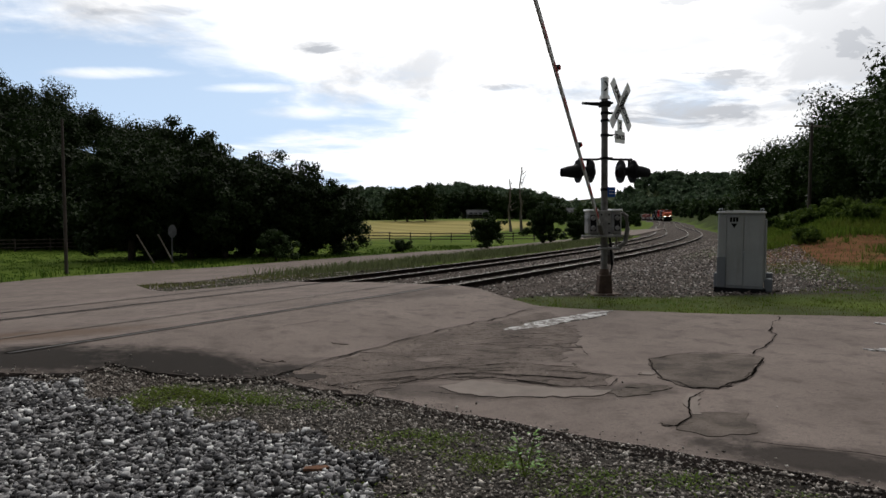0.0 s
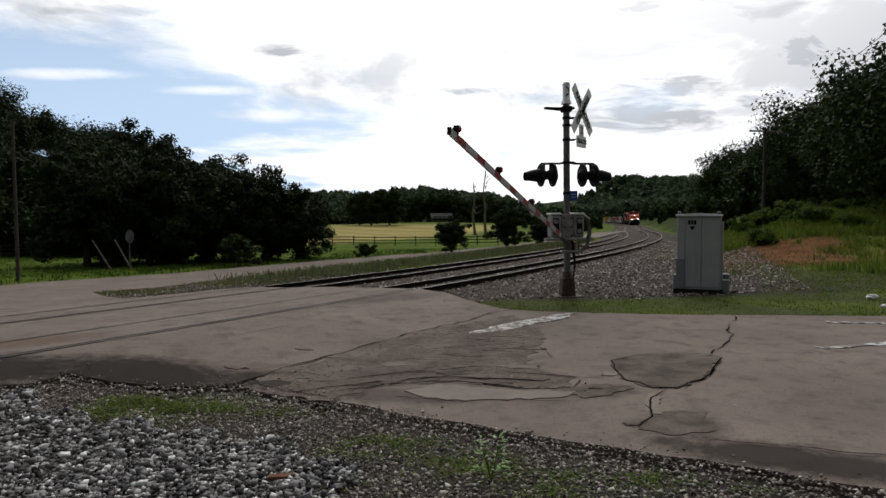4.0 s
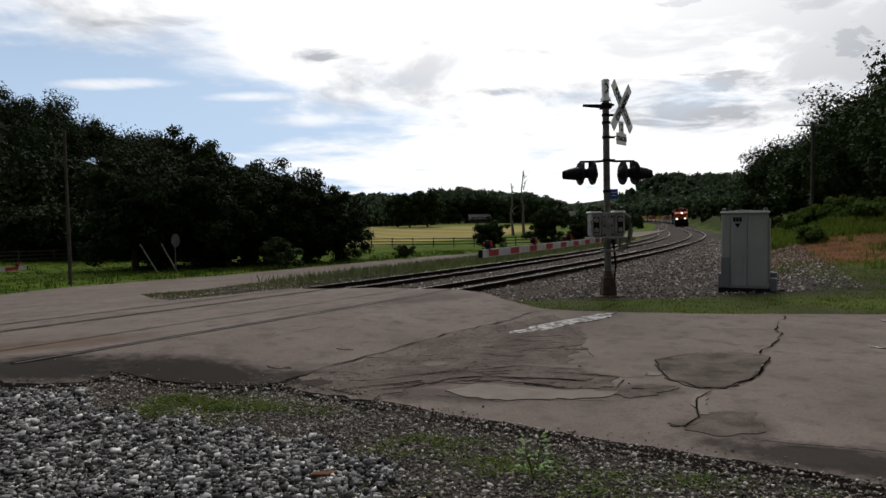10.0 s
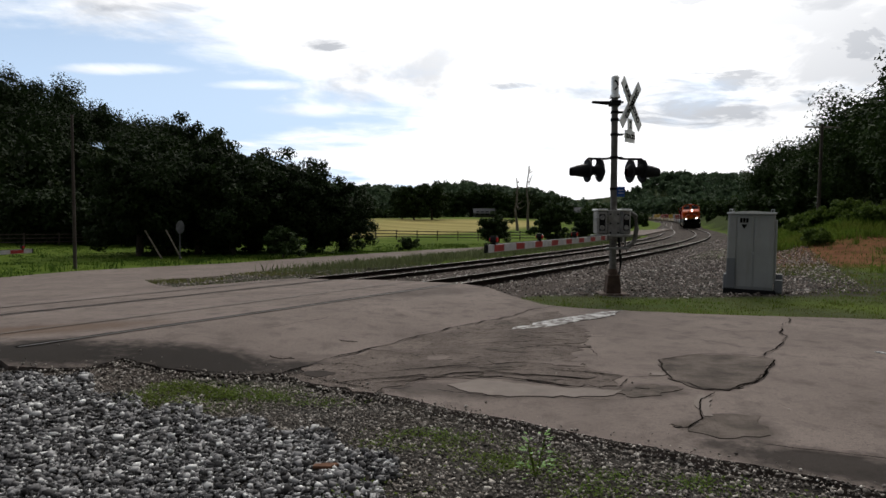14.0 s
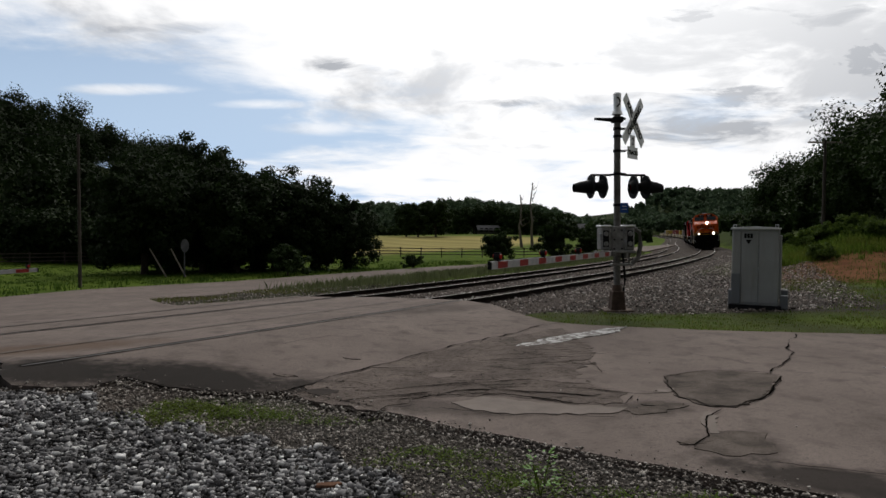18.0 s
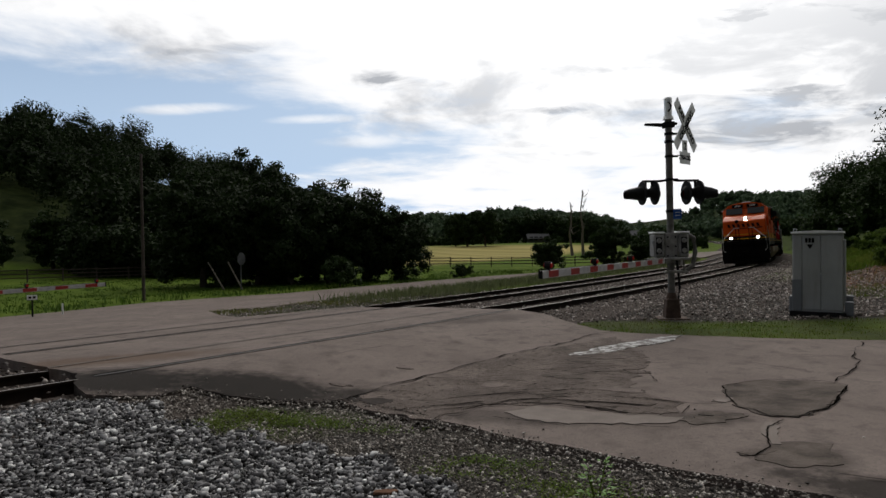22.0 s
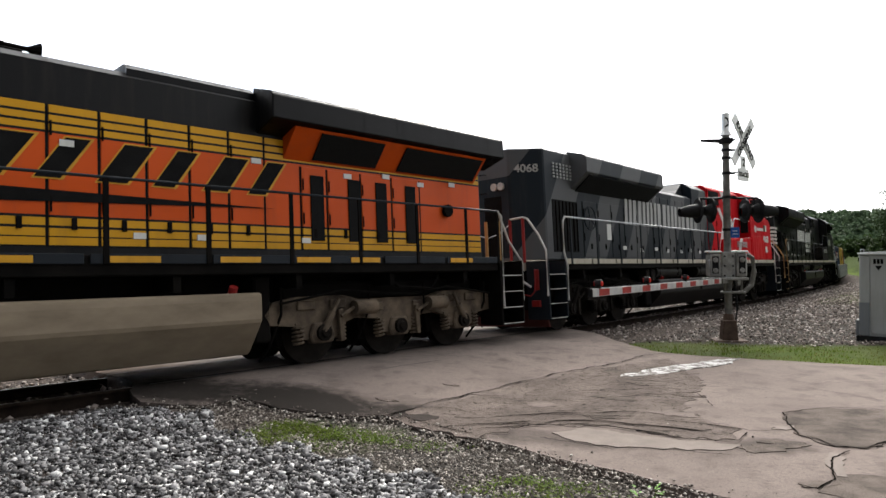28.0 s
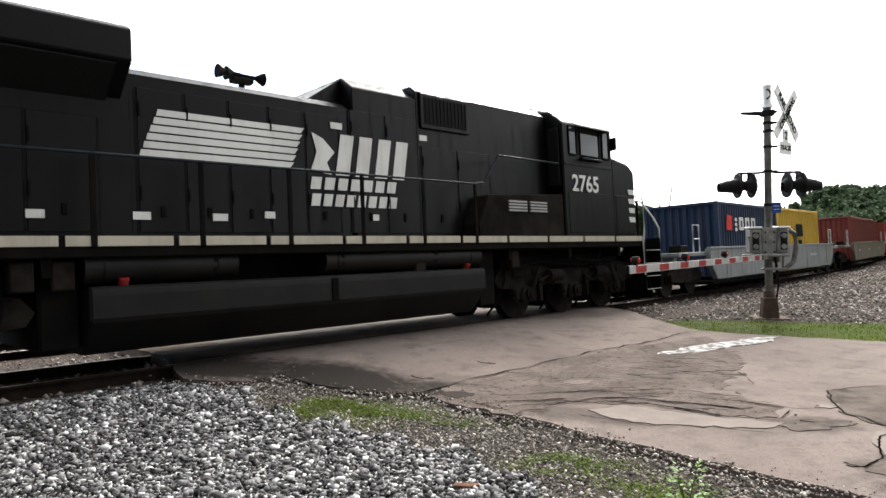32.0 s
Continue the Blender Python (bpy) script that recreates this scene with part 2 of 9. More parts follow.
def build_materials():
    # asphalt: fine stone in grey binder, worn and stained
    k = Mat("asphalt", 0.95, spec=0.06)
    base = k.mix(k.span(k.noise(0.55, 6, 0.6), 0.36, 0.66), (0.136, 0.111, 0.099), (0.180, 0.148, 0.132))
    base = k.mix(k.span(k.noise(2.6, 5, 0.65), 0.5, 0.72), base, (0.094, 0.078, 0.069))
    base = k.mix(k.span(k.noise(26, 5, 0.75), 0.56, 0.70), base, (0.062, 0.052, 0.046))
    st = k.mix(k.span(k.noise(120, 3, 0.7), 0.3, 0.7), (0.5, 0.5, 0.5), (1.5, 1.49, 1.48))
    base = k.mix(0.75, base, st, "MULTIPLY")
    # oil and silt stains with ragged soft edges: place, half sizes, turn, strength
    for x, y, rx, ry, turn, much in ((-3.2, 8.12, 1.35, 0.66, -12, 0.96), (-5.0, 8.0, 1.3, 0.8, -8, 0.95), (-1.45, 7.9, 0.95, 0.5, -24, 0.82), (-0.2, 7.25, 0.9, 0.3, -20, 0.45), (3.0, 4.92, 1.15, 0.36, -30, 0.85), (5.2, 3.7, 1.6, 0.5, -32, 0.80), (2.42, 5.85, 0.45, 0.42, 10, 0.55), (2.05, 7.15, 0.45, 0.3, 10, 0.55), (-0.4, 14.6, 1.5, 0.5, 40, 0.30)):
        f = k.blob(x, y, rx, ry, turn)
        base = k.mix(k.mix(much, (0, 0, 0), f), base, (0.018, 0.0155, 0.0135))
    f = k.blob(-6.2, 9.6, 1.9, 0.62, 20)
    base = k.mix(k.mix(0.6, (0, 0, 0), f), base, (0.085, 0.052, 0.032))
    k.colour(base).bump(k.noise(150, 4), 0.5, 0.004)
    M["asphalt"] = k.m
    k = Mat("old_asphalt", 0.97, spec=0.05)
    base = k.mix(k.span(k.noise(1.4, 6, 0.65), 0.38, 0.62), (0.098, 0.081, 0.072), (0.155, 0.128, 0.113))
    base = k.mix(k.span(k.noise(13, 6, 0.75), 0.55, 0.62), base, (0.038, 0.032, 0.028))
    base = k.mix(k.span(k.noise(21, 5, 0.75, dist=0.4), 0.63, 0.70), base, (0.19, 0.165, 0.145))
    st = k.mix(k.span(k.noise(120, 3), 0.35, 0.65), (0.45, 0.45, 0.45), (1.5, 1.48, 1.45))
    k.colour(k.mix(0.85, base, st, "MULTIPLY")).bump(k.noise(38, 6, 0.7), 1.0, 0.02)
    M["old_asphalt"] = k.m
    k = Mat("fresh_patch", 0.97, spec=0.05)
    base = k.mix(k.span(k.noise(2.4, 6, 0.65), 0.36, 0.62), (0.058, 0.049, 0.043), (0.122, 0.102, 0.089))
    st = k.mix(k.span(k.noise(140, 3), 0.35, 0.65), (0.5, 0.5, 0.5), (1.6, 1.58, 1.55))
    k.colour(k.mix(0.8, base, st, "MULTIPLY")).bump(k.noise(95, 5), 0.9, 0.010)
    M["patch"] = k.m
    k = Mat("crack_dark", 1.0, spec=0.0)
    k.colour(k.mix(k.span(k.noise(9, 4), 0.4, 0.6), (0.002, 0.0018, 0.0016), (0.008, 0.007, 0.006)))
    M["crack"] = k.m
    k = Mat("worn_paint", 0.8)
    g = k.span(k.noise(7, 7, 0.75), 0.47, 0.55)
    k.colour(k.mix(g, (0.098, 0.084, 0.075), (0.44, 0.435, 0.42))).bump(k.noise(140, 4), 0.4, 0.004)
    M["line"] = k.m
    M["puddle"] = simple("pale_silt", (0.150, 0.127, 0.112), (0.190, 0.161, 0.142), 3, 0.9, bump=0.2, spec=0.08)
    # ground sheet: gravel, grass, hay and earth by painted weights
    k = Mat("ground", 1.0, spec=0.02)
    w = k.attr("zone")
    sp = k.nt.nodes.new("ShaderNodeSeparateColor")
    k.nt.links.new(w.outputs["Color"], sp.inputs[0])
    # near-black gravel: the shade in the gaps between stones is in its colour
    grv = k.mix(k.cells(40.0, "Color"), (0.010, 0.009, 0.008), (0.085, 0.078, 0.070))
    grv = k.mix(k.span(k.noise(1.1, 5), 0.4, 0.62), grv, (0.036, 0.031, 0.026))
    grs = k.mix(k.span(k.noise(0.35, 6, 0.65), 0.36, 0.64), (0.062, 0.100, 0.012), (0.115, 0.155, 0.022))
    grs = k.mix(k.span(k.noise(9, 4, 0.7), 0.3, 0.75), grs, (0.036, 0.060, 0.009))
    hay = k.mix(k.span(k.noise(0.06, 6, 0.6, (0.4, 1.6, 1.0)), 0.36, 0.66), (0.20, 0.175, 0.060), (0.32, 0.265, 0.105))
    dirt = k.mix(k.span(k.noise(0.8, 6), 0.35, 0.65), (0.088, 0.035, 0.018), (0.160, 0.070, 0.036))
    c = k.mix(sp.outputs[0], grv, grs)
    c = k.mix(sp.outputs[1], c, hay)
    c = k.mix(sp.outputs[2], c, dirt)
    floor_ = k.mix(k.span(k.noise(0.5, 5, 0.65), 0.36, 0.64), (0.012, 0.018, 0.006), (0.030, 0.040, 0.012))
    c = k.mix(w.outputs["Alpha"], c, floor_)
    k.colour(c).bump(k.noise(22, 5, 0.7), 0.7, 0.03)
    M["ground"] = k.m

    def stones(name, a, b, c):
        k = Mat(name, 0.9, spec=0.10)
        v = k.island()
        col = k.mix(k.span(v, 0.0, 0.6), a, b)
        col = k.mix(k.span(v, 0.72, 1.0), col, c)
        col = k.mix(0.5, col, k.mix(k.span(k.noise(40, 4), 0.3, 0.7), (0.6, 0.6, 0.6), (1.3, 1.3, 1.3)), "MULTIPLY")
        k.colour(col).bump(k.noise(70, 4), 0.4, 0.004)
        return k.m

    M["gravel"] = stones("gravel_stone", (0.016, 0.015, 0.015), (0.205, 0.200, 0.200), (0.62, 0.615, 0.60))
    M["ballast"] = stones("ballast_stone", (0.028, 0.022, 0.019), (0.22, 0.185, 0.163), (0.55, 0.50, 0.46))
    M["pebble"] = stones("pebble", (0.030, 0.026, 0.023), (0.23, 0.203, 0.178), (0.55, 0.51, 0.46))
    M["line_grime"] = simple("grimy_rail", (0.075, 0.064, 0.056), (0.11, 0.094, 0.083), 4, 0.8, bump=0.1)
    # rails and ties
    # rusty rail sides, with the shade on their webs put into the colour
    k = Mat("rail_side", 0.9, spec=0.05)
    k.colour(k.mix(k.span(k.noise(7, 5), 0.35, 0.65), (0.007, 0.005, 0.004), (0.016, 0.011, 0.008))).bump(k.noise(60, 3), 0.4, 0.003)
    M["rust"] = k.m
    M["rail_top"] = simple("rail_head", (0.13, 0.115, 0.10), (0.21, 0.19, 0.17), 4, 0.45, 0.5, 0.05)
    M["tie"] = simple("creosoted_tie", (0.030, 0.022, 0.017), (0.070, 0.052, 0.040), 6, 0.92, bump=0.6, dist=0.01)
    M["rail_worn"] = simple("rail_worn", (0.050, 0.045, 0.041), (0.085, 0.077, 0.070), 4, 0.6, 0.3, 0.05)
    M["rail_dull"] = simple("rail_dull", (0.040, 0.034, 0.030), (0.07, 0.058, 0.050), 4, 0.6, 0.4, 0.1)
    M["galv"] = simple("galvanised_steel", (0.30, 0.31, 0.32), (0.42, 0.43, 0.44), 5, 0.5, 0.65, 0.05)
    M["case_paint"] = painted("aluminium_case", (0.30, 0.305, 0.30), (0.16, 0.14, 0.12), 0.35, 0.5)
    M["case_lid"] = simple("case_lid", (0.62, 0.63, 0.62), (0.72, 0.72, 0.71), 4, 0.4, 0.3, 0.03)
    M["concrete"] = simple("concrete", (0.22, 0.21, 0.195), (0.34, 0.325, 0.30), 4, 0.9, bump=0.3)
    M["black"] = simple("black_paint", (0.008, 0.008, 0.0085), (0.015, 0.015, 0.016), 4, 0.6, bump=0.05, spec=0.08)
    M["sign_white"] = simple("reflective_white", (0.62, 0.63, 0.63), (0.74, 0.74, 0.73), 4, 0.45, bump=0.03)
    M["sign_red"] = simple("reflective_red", (0.40, 0.020, 0.018), (0.52, 0.032, 0.026), 4, 0.45, bump=0.03)
    M["sign_blue"] = simple("blue_plate", (0.012, 0.055, 0.22), (0.018, 0.075, 0.30), 4, 0.5, bump=0.03)
    M["letter_black"] = simple("black_lettering", (0.006, 0.006, 0.006), (0.010, 0.010, 0.010), 4, 0.8, bump=0, spec=0.04)
    M["lamp_lens"] = simple("dark_red_lens", (0.08, 0.006, 0.006), (0.11, 0.010, 0.008), 4, 0.15, bump=0)
    k = Mat("pole_wood", 0.9)
    k.colour(k.mix(k.span(k.noise(3, 6, 0.7, (6, 6, 0.4)), 0.35, 0.65), (0.030, 0.024, 0.020), (0.075, 0.062, 0.052))).bump(k.noise(12, 5, 0.7, (8, 8, 0.5)), 0.5, 0.01)
    M["wood"] = k.m
    M["sign_back"] = simple("dull_sign_back", (0.07, 0.072, 0.075), (0.11, 0.112, 0.115), 4, 0.7)
    M["wood_pale"] = simple("weathered_timber", (0.17, 0.145, 0.115), (0.27, 0.235, 0.19), 6, 0.9)
    k = Mat("bark", 0.95)
    k.colour(k.mix(k.span(k.noise(6, 6, 0.7, (3, 3, 0.6)), 0.35, 0.65), (0.035, 0.027, 0.021), (0.085, 0.068, 0.054))).bump(k.noise(14, 5, 0.7), 0.8, 0.02)
    M["bark"] = k.m
    M["deadwood"] = simple("bare_deadwood", (0.10, 0.085, 0.07), (0.17, 0.15, 0.125), 4, 0.9)

    def leaf(name, a, b, c, through_=0.0, spec=0.10):
        k = Mat(name, 0.75, spec=spec)
        v = k.island()
        col = k.mix(v, a, b)
        col = k.mix(k.span(k.noise(0.35, 4), 0.45, 0.7), col, c)
        k.colour(col)
        if through_:
            # thin leaves let light pass
            t = k.nt.nodes.new("ShaderNodeBsdfTranslucent")
            k.nt.links.new(col, t.inputs["Color"])
            m = k.nt.nodes.new("ShaderNodeMixShader")
            m.inputs[0].default_value = through_
            k.nt.links.new(k.bsdf.outputs[0], m.inputs[1])
            k.nt.links.new(t.outputs[0], m.inputs[2])
            k.nt.links.new(m.outputs[0], k.nt.nodes["Material Output"].inputs["Surface"])
        return k.m

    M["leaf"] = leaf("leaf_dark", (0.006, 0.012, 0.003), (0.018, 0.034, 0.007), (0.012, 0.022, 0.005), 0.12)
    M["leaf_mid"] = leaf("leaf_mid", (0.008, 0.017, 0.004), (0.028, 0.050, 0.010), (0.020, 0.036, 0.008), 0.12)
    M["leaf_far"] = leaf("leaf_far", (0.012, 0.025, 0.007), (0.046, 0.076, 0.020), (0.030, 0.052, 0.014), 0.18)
    # far ridge: distance haze is put into this paler, bluer leaf colour
    M["leaf_hill"] = leaf("leaf_hazed", (0.036, 0.060, 0.032), (0.078, 0.115, 0.058), (0.054, 0.084, 0.044), 0.25)
    M["leaf_light"] = leaf("leaf_light", (0.034, 0.062, 0.010), (0.085, 0.125, 0.022), (0.060, 0.092, 0.017), 0.45)
    M["blade"] = leaf("grass_blade", (0.052, 0.098, 0.012), (0.125, 0.178, 0.026), (0.100, 0.118, 0.022), 0.40)
    M["pasture"] = leaf("pasture_blade", (0.030, 0.066, 0.010), (0.066, 0.118, 0.018), (0.050, 0.086, 0.014), 0.30)
    M["blade_dry"] = leaf("dry_grass_blade", (0.085, 0.090, 0.026), (0.165, 0.160, 0.055), (0.075, 0.092, 0.022), 0.4)
    M["blade_grey"] = leaf("seeding_grass", (0.085, 0.105, 0.045), (0.165, 0.185, 0.090), (0.125, 0.142, 0.066), 0.4)
    M["brick_red"] = simple("brick_red", (0.098, 0.054, 0.036), (0.165, 0.090, 0.058), 24, 0.95, spec=0.05)


build_materials()

# ---- the railway's line: s runs along the outer rail, q across it, away from the eye ----
DS = 0.5
LINE_S = np.arange(-110, 760, DS)
BEND = np.interp(LINE_S, [-110, 60, 130, 160, 800], [0.00303, 0.00303, -0.00143, 0.00075, 0.00075])
LINE_A = 0.56817 - (np.cumsum(BEND) - np.cumsum(BEND)[220]) * DS
LINE_X = np.cumsum(np.sin(LINE_A)) * DS
LINE_Y = np.cumsum(np.cos(LINE_A)) * DS
LINE_X, LINE_Y = LINE_X - LINE_X[220] + 1.027, LINE_Y - LINE_Y[220] + 17.695
LINE_Z = 0.0655 - 0.0082 * np.clip(LINE_S, -20, 120) - 0.00243 * np.clip(LINE_S - 120, 0, None)
CROSS_Q, CROSS_Z = [-1.2, 0.0, 1.505, 4.1, 5.605, 7.0], [0.05, 0.0, -0.095, -0.21, -0.25, -0.30]


def on_line(s, q, dz=0.0):
    """A place beside the line: s along, q across, dz above the tilted plane of the rails."""
    x, y, z, a = (np.interp(s, LINE_S, v) for v in (LINE_X, LINE_Y, LINE_Z, LINE_A))
    return np.stack([x - np.cos(a) * q, y + np.sin(a) * q, z + np.interp(q, CROSS_Q, CROSS_Z) + dz + 0 * s], -1)


def beside(x, y):
    """s, q and the rail's height for places in plan."""
    x, y = np.atleast_1d(np.asarray(x, float)), np.atleast_1d(np.asarray(y, float))
    s, q, z = np.empty(x.shape), np.empty(x.shape), np.empty(x.shape)
    lx, ly = LINE_X[::4], LINE_Y[::4]
    for c in range(0, x.size, 4000):
        px, py = x.ravel()[c : c + 4000], y.ravel()[c : c + 4000]
        k = ((px[:, None] - lx) ** 2 + (py[:, None] - ly) ** 2).argmin(1) * 4
        a = LINE_A[k]
        ex, ey = px - LINE_X[k], py - LINE_Y[k]
        along = ex * np.sin(a) + ey * np.cos(a)
        s.ravel()[c : c + 4000] = LINE_S[k] + along
        q.ravel()[c : c + 4000] = -ex * np.cos(a) + ey * np.sin(a)
        z.ravel()[c : c + 4000] = np.interp(LINE_S[k] + along, LINE_S, LINE_Z)
    return s, q, z


def smooth(v, lo, hi):
    v = np.clip((np.asarray(v, float) - lo) / (hi - lo), 0, 1)
    return v * v * (3 - 2 * v)


def road_z(x, y):
    """The height of the road's own surface."""
    x, y = np.atleast_1d(np.asarray(x, float)), np.atleast_1d(np.asarray(y, float))
    s, q, zl = beside(x, y)
    plane = 0.01833 * np.clip(x, -25, 30) - 0.00873 * np.clip(y, -20, 60)
    far = zl + np.interp(q, [0, 5.6, 18, 46, 400], [0, -0.25, -1.0, -1.6, -2.3])
    near = plane + (zl - 0.28 - plane) * smooth(s, 12, 40)
    return near + (far - near) * smooth(q, -4.0, 0.0)


def ground_z(x, y, trench=True):
    """The height of the ground sheet."""
    x, y = np.atleast_1d(np.asarray(x, float)), np.atleast_1d(np.asarray(y, float))
    s, q, zl = beside(x, y)
    z = road_z(x, y) - 0.035
    if trench:
        z = z - 0.20 * smooth(q, -2.3, -1.2) * (1 - smooth(q, 6.6, 7.8))
    # the bank and the wooded hill on the near side
    lift = smooth(y, 25, 46) * smooth(-q, 3.8, 10.5) * 2.7
    hill = smooth(y, 28, 70) * np.clip(-q - 15, 0, 70) * 0.35 * (1 - smooth(y, 112, 165))
    # low hills beyond the field on the far side
    west = 21.5 * np.exp(-(((x + 98) / 52) ** 2) - ((y - 130) / 70) ** 2) * (0.12 + 0.88 * smooth(y, 56, 84))
    # the far ridge: higher towards the right-hand end of the valley
    way = x / np.maximum(y, 60.0)
    north = (18.5 + 9.5 * smooth(way, 0.10, 0.40) + 7.0 * smooth(-way, 0.10, 0.24) + 2.2 * np.sin(way * 19 + 1.2) + 1.4 * np.sin(way * 43 + 0.4)) * smooth(y, 360, 610)
    swell = 2.6 * np.exp(-(((x - 12) / 46) ** 2) - ((y - 222) / 55) ** 2)
    away = smooth(q, 14, 46)
    return z + lift + hill + (west + swell) * away + north * smooth(np.abs(q), 12, 70)

# ---- building helpers ----


def mesh_from(name, verts, faces, mats=(), smooth_shade=False):
    me = bpy.data.meshes.new(name)
    me.from_pydata([tuple(v) for v in verts], [], [tuple(f) for f in faces])
    for m in mats:
        me.materials.append(m)
    if smooth_shade:
        me.polygons.foreach_set("use_smooth", [True] * len(me.polygons))
    me.update()
    return me


def soup(name, verts, sides, material, smooth_shade=False):
    """A mesh of many separate polygons of one kind: verts (n, 3), sides corners each, in order."""
    verts = np.asarray(verts, np.float32).reshape(-1, 3)
    n = len(verts) // sides
    me = bpy.data.meshes.new(name)
    me.vertices.add(len(verts))
    me.vertices.foreach_set("co", verts.ravel())
    me.loops.add(n * sides)
    me.loops.foreach_set("vertex_index", np.arange(n * sides, dtype=np.int32))
    me.polygons.add(n)
    me.polygons.foreach_set("loop_start", np.arange(0, n * sides, sides, dtype=np.int32))
    me.update(calc_edges=True)
    me.materials.append(material)
    return me


def indexed(name, verts, faces, material):
    """A mesh from arrays of places and of faces that all have the same number of corners."""
    verts, faces = np.asarray(verts, np.float32), np.asarray(faces, np.int32)
    me = bpy.data.meshes.new(name)
    me.vertices.add(len(verts))
    me.vertices.foreach_set("co", verts.ravel())
    me.loops.add(faces.size)
    me.loops.foreach_set("vertex_index", faces.ravel())
    me.polygons.add(len(faces))
    me.polygons.foreach_set("loop_start", np.arange(0, faces.size, faces.shape[1], dtype=np.int32))
    me.update(calc_edges=True)
    me.materials.append(material)
    return me


def finish(bm, name, material, smooth_angle=None):
    me = bpy.data.meshes.new(name)
    bmesh.ops.recalc_face_normals(bm, faces=bm.faces)
    bm.to_mesh(me)
    bm.free()
    for m in material if isinstance(material, (list, tuple)) else (material,):
        me.materials.append(m)
    if smooth_angle:
        me.polygons.foreach_set("use_smooth", [True] * len(me.polygons))
        me.set_sharp_from_angle(angle=radians(smooth_angle))
    return me


def part(name, bm, material, parent, label="", smooth_angle=None):
    """Links a bmesh as one mesh object under a thing or a part."""
    ob = new(name, finish(bm, name, material, smooth_angle))
    ob.parent = parent
    if label:
        ob["label"] = label
    return ob


def share(name, mesh, parent, m):
    ob = new(name, mesh)
    ob.parent = parent
    ob.matrix_basis = m
    return ob


def thing(name, m, label, category, group="", kind=""):
    ob = new(name)
    ob.empty_display_size = 0.2
    ob.matrix_basis = m
    return tagged(ob, label, category, group, kind)


def box(bm, x0, x1, y0, y1, z0, z1, bevel=0.0, m=None):
    """A box, with bevelled edges."""
    r = bmesh.ops.create_cube(bm, size=1.0, matrix=Matrix.Translation(((x0 + x1) / 2, (y0 + y1) / 2, (z0 + z1) / 2)) @ Matrix.Diagonal((abs(x1 - x0), abs(y1 - y0), abs(z1 - z0), 1)))
    vs = r["verts"]
    if bevel:
        es = {e for v in vs for e in v.link_edges}
        out = bmesh.ops.bevel(bm, geom=list(es), offset=bevel, segments=1, affect="EDGES", profile=0.5)
        vs = list({v for f in out["faces"] for v in f.verts} | {v for v in vs if v.is_valid})
    if m is not None:
        bmesh.ops.transform(bm, matrix=m, verts=vs)
    return vs


def tube(bm, a, b, r0, r1=None, seg=10, caps=True):
    """A round bar from a to b."""
    a, b = Vector(a), Vector(b)
    d = b - a
    m = Matrix.Translation((a + b) / 2) @ d.to_track_quat("Z", "Y").to_matrix().to_4x4()
    return bmesh.ops.create_cone(bm, cap_ends=caps, segments=seg, radius1=r0, radius2=r0 if r1 is None else r1, depth=d.length, matrix=m)["verts"]


def bent(bm, pts, r, seg=8):
    """A bent round bar through the points."""
    pts = [Vector(p) for p in pts]
    rings = []
    for i, p in enumerate(pts):
        d = (pts[min(i + 1, len(pts) - 1)] - pts[max(i - 1, 0)]).normalized()
        q = d.to_track_quat("Z", "Y")
        rings.append([bm.verts.new(p + q @ Vector((r * math.cos(2 * math.pi * k / seg), r * math.sin(2 * math.pi * k / seg), 0))) for k in range(seg)])
    for a, b in zip(rings, rings[1:]):
        for k in range(seg):
            bm.faces.new((a[k], a[(k + 1) % seg], b[(k + 1) % seg], b[k]))
    bm.faces.new(rings[0][::-1]), bm.faces.new(rings[-1])


def prism(bm, outline, lo, hi, axis="y", bevel=0.0):
    """An outline in the plane across the axis, pulled from lo to hi along it."""

    def at(u, v, w):
        return {"y": (u, w, v), "x": (w, u, v), "z": (u, v, w)}[axis]

    a = [bm.verts.new(at(u, v, lo)) for u, v in outline]
    b = [bm.verts.new(at(u, v, hi)) for u, v in outline]
    n = len(outline)
    fs = [bm.faces.new(a), bm.faces.new(b[::-1])]
    for k in range(n):
        fs.append(bm.faces.new((a[k], b[k], b[(k + 1) % n], a[(k + 1) % n])))
    if bevel:
        es = list({e for f in fs for e in f.edges})
        bmesh.ops.bevel(bm, geom=es, offset=bevel, segments=1, affect="EDGES", profile=0.5)


def inside(poly, x, y):
    """Which places lie inside an outline in plan."""
    x, y = np.asarray(x, float), np.asarray(y, float)
    hit = np.zeros(x.shape, bool)
    n = len(poly)
    for k in range(n):
        (x0, y0), (x1, y1) = poly[k], poly[(k + 1) % n]
        if y0 == y1:
            continue
        hit ^= ((y0 > y) != (y1 > y)) & (x < (x1 - x0) * (y - y0) / (y1 - y0) + x0)
    return hit


def wavy(pts, step=0.35, amp=0.05, seed=1, closed=True):
    """A broken, uneven version of an outline."""
    rnd = random.Random(seed)
    out = []
    n = len(pts)
    for k in range(n if closed else n - 1):
        a, b = Vector(pts[k]).to_2d(), Vector(pts[(k + 1) % n]).to_2d()
        d = b - a
        m = max(1, int(d.length / step))
        nrm = Vector((-d.y, d.x)).normalized()
        for i in range(m):
            w = 0 if i == 0 else rnd.uniform(-amp, amp)
            out.append(tuple(a + d * (i / m) + nrm * w))
    if not closed:
        out.append(tuple(pts[-1]))
    return out


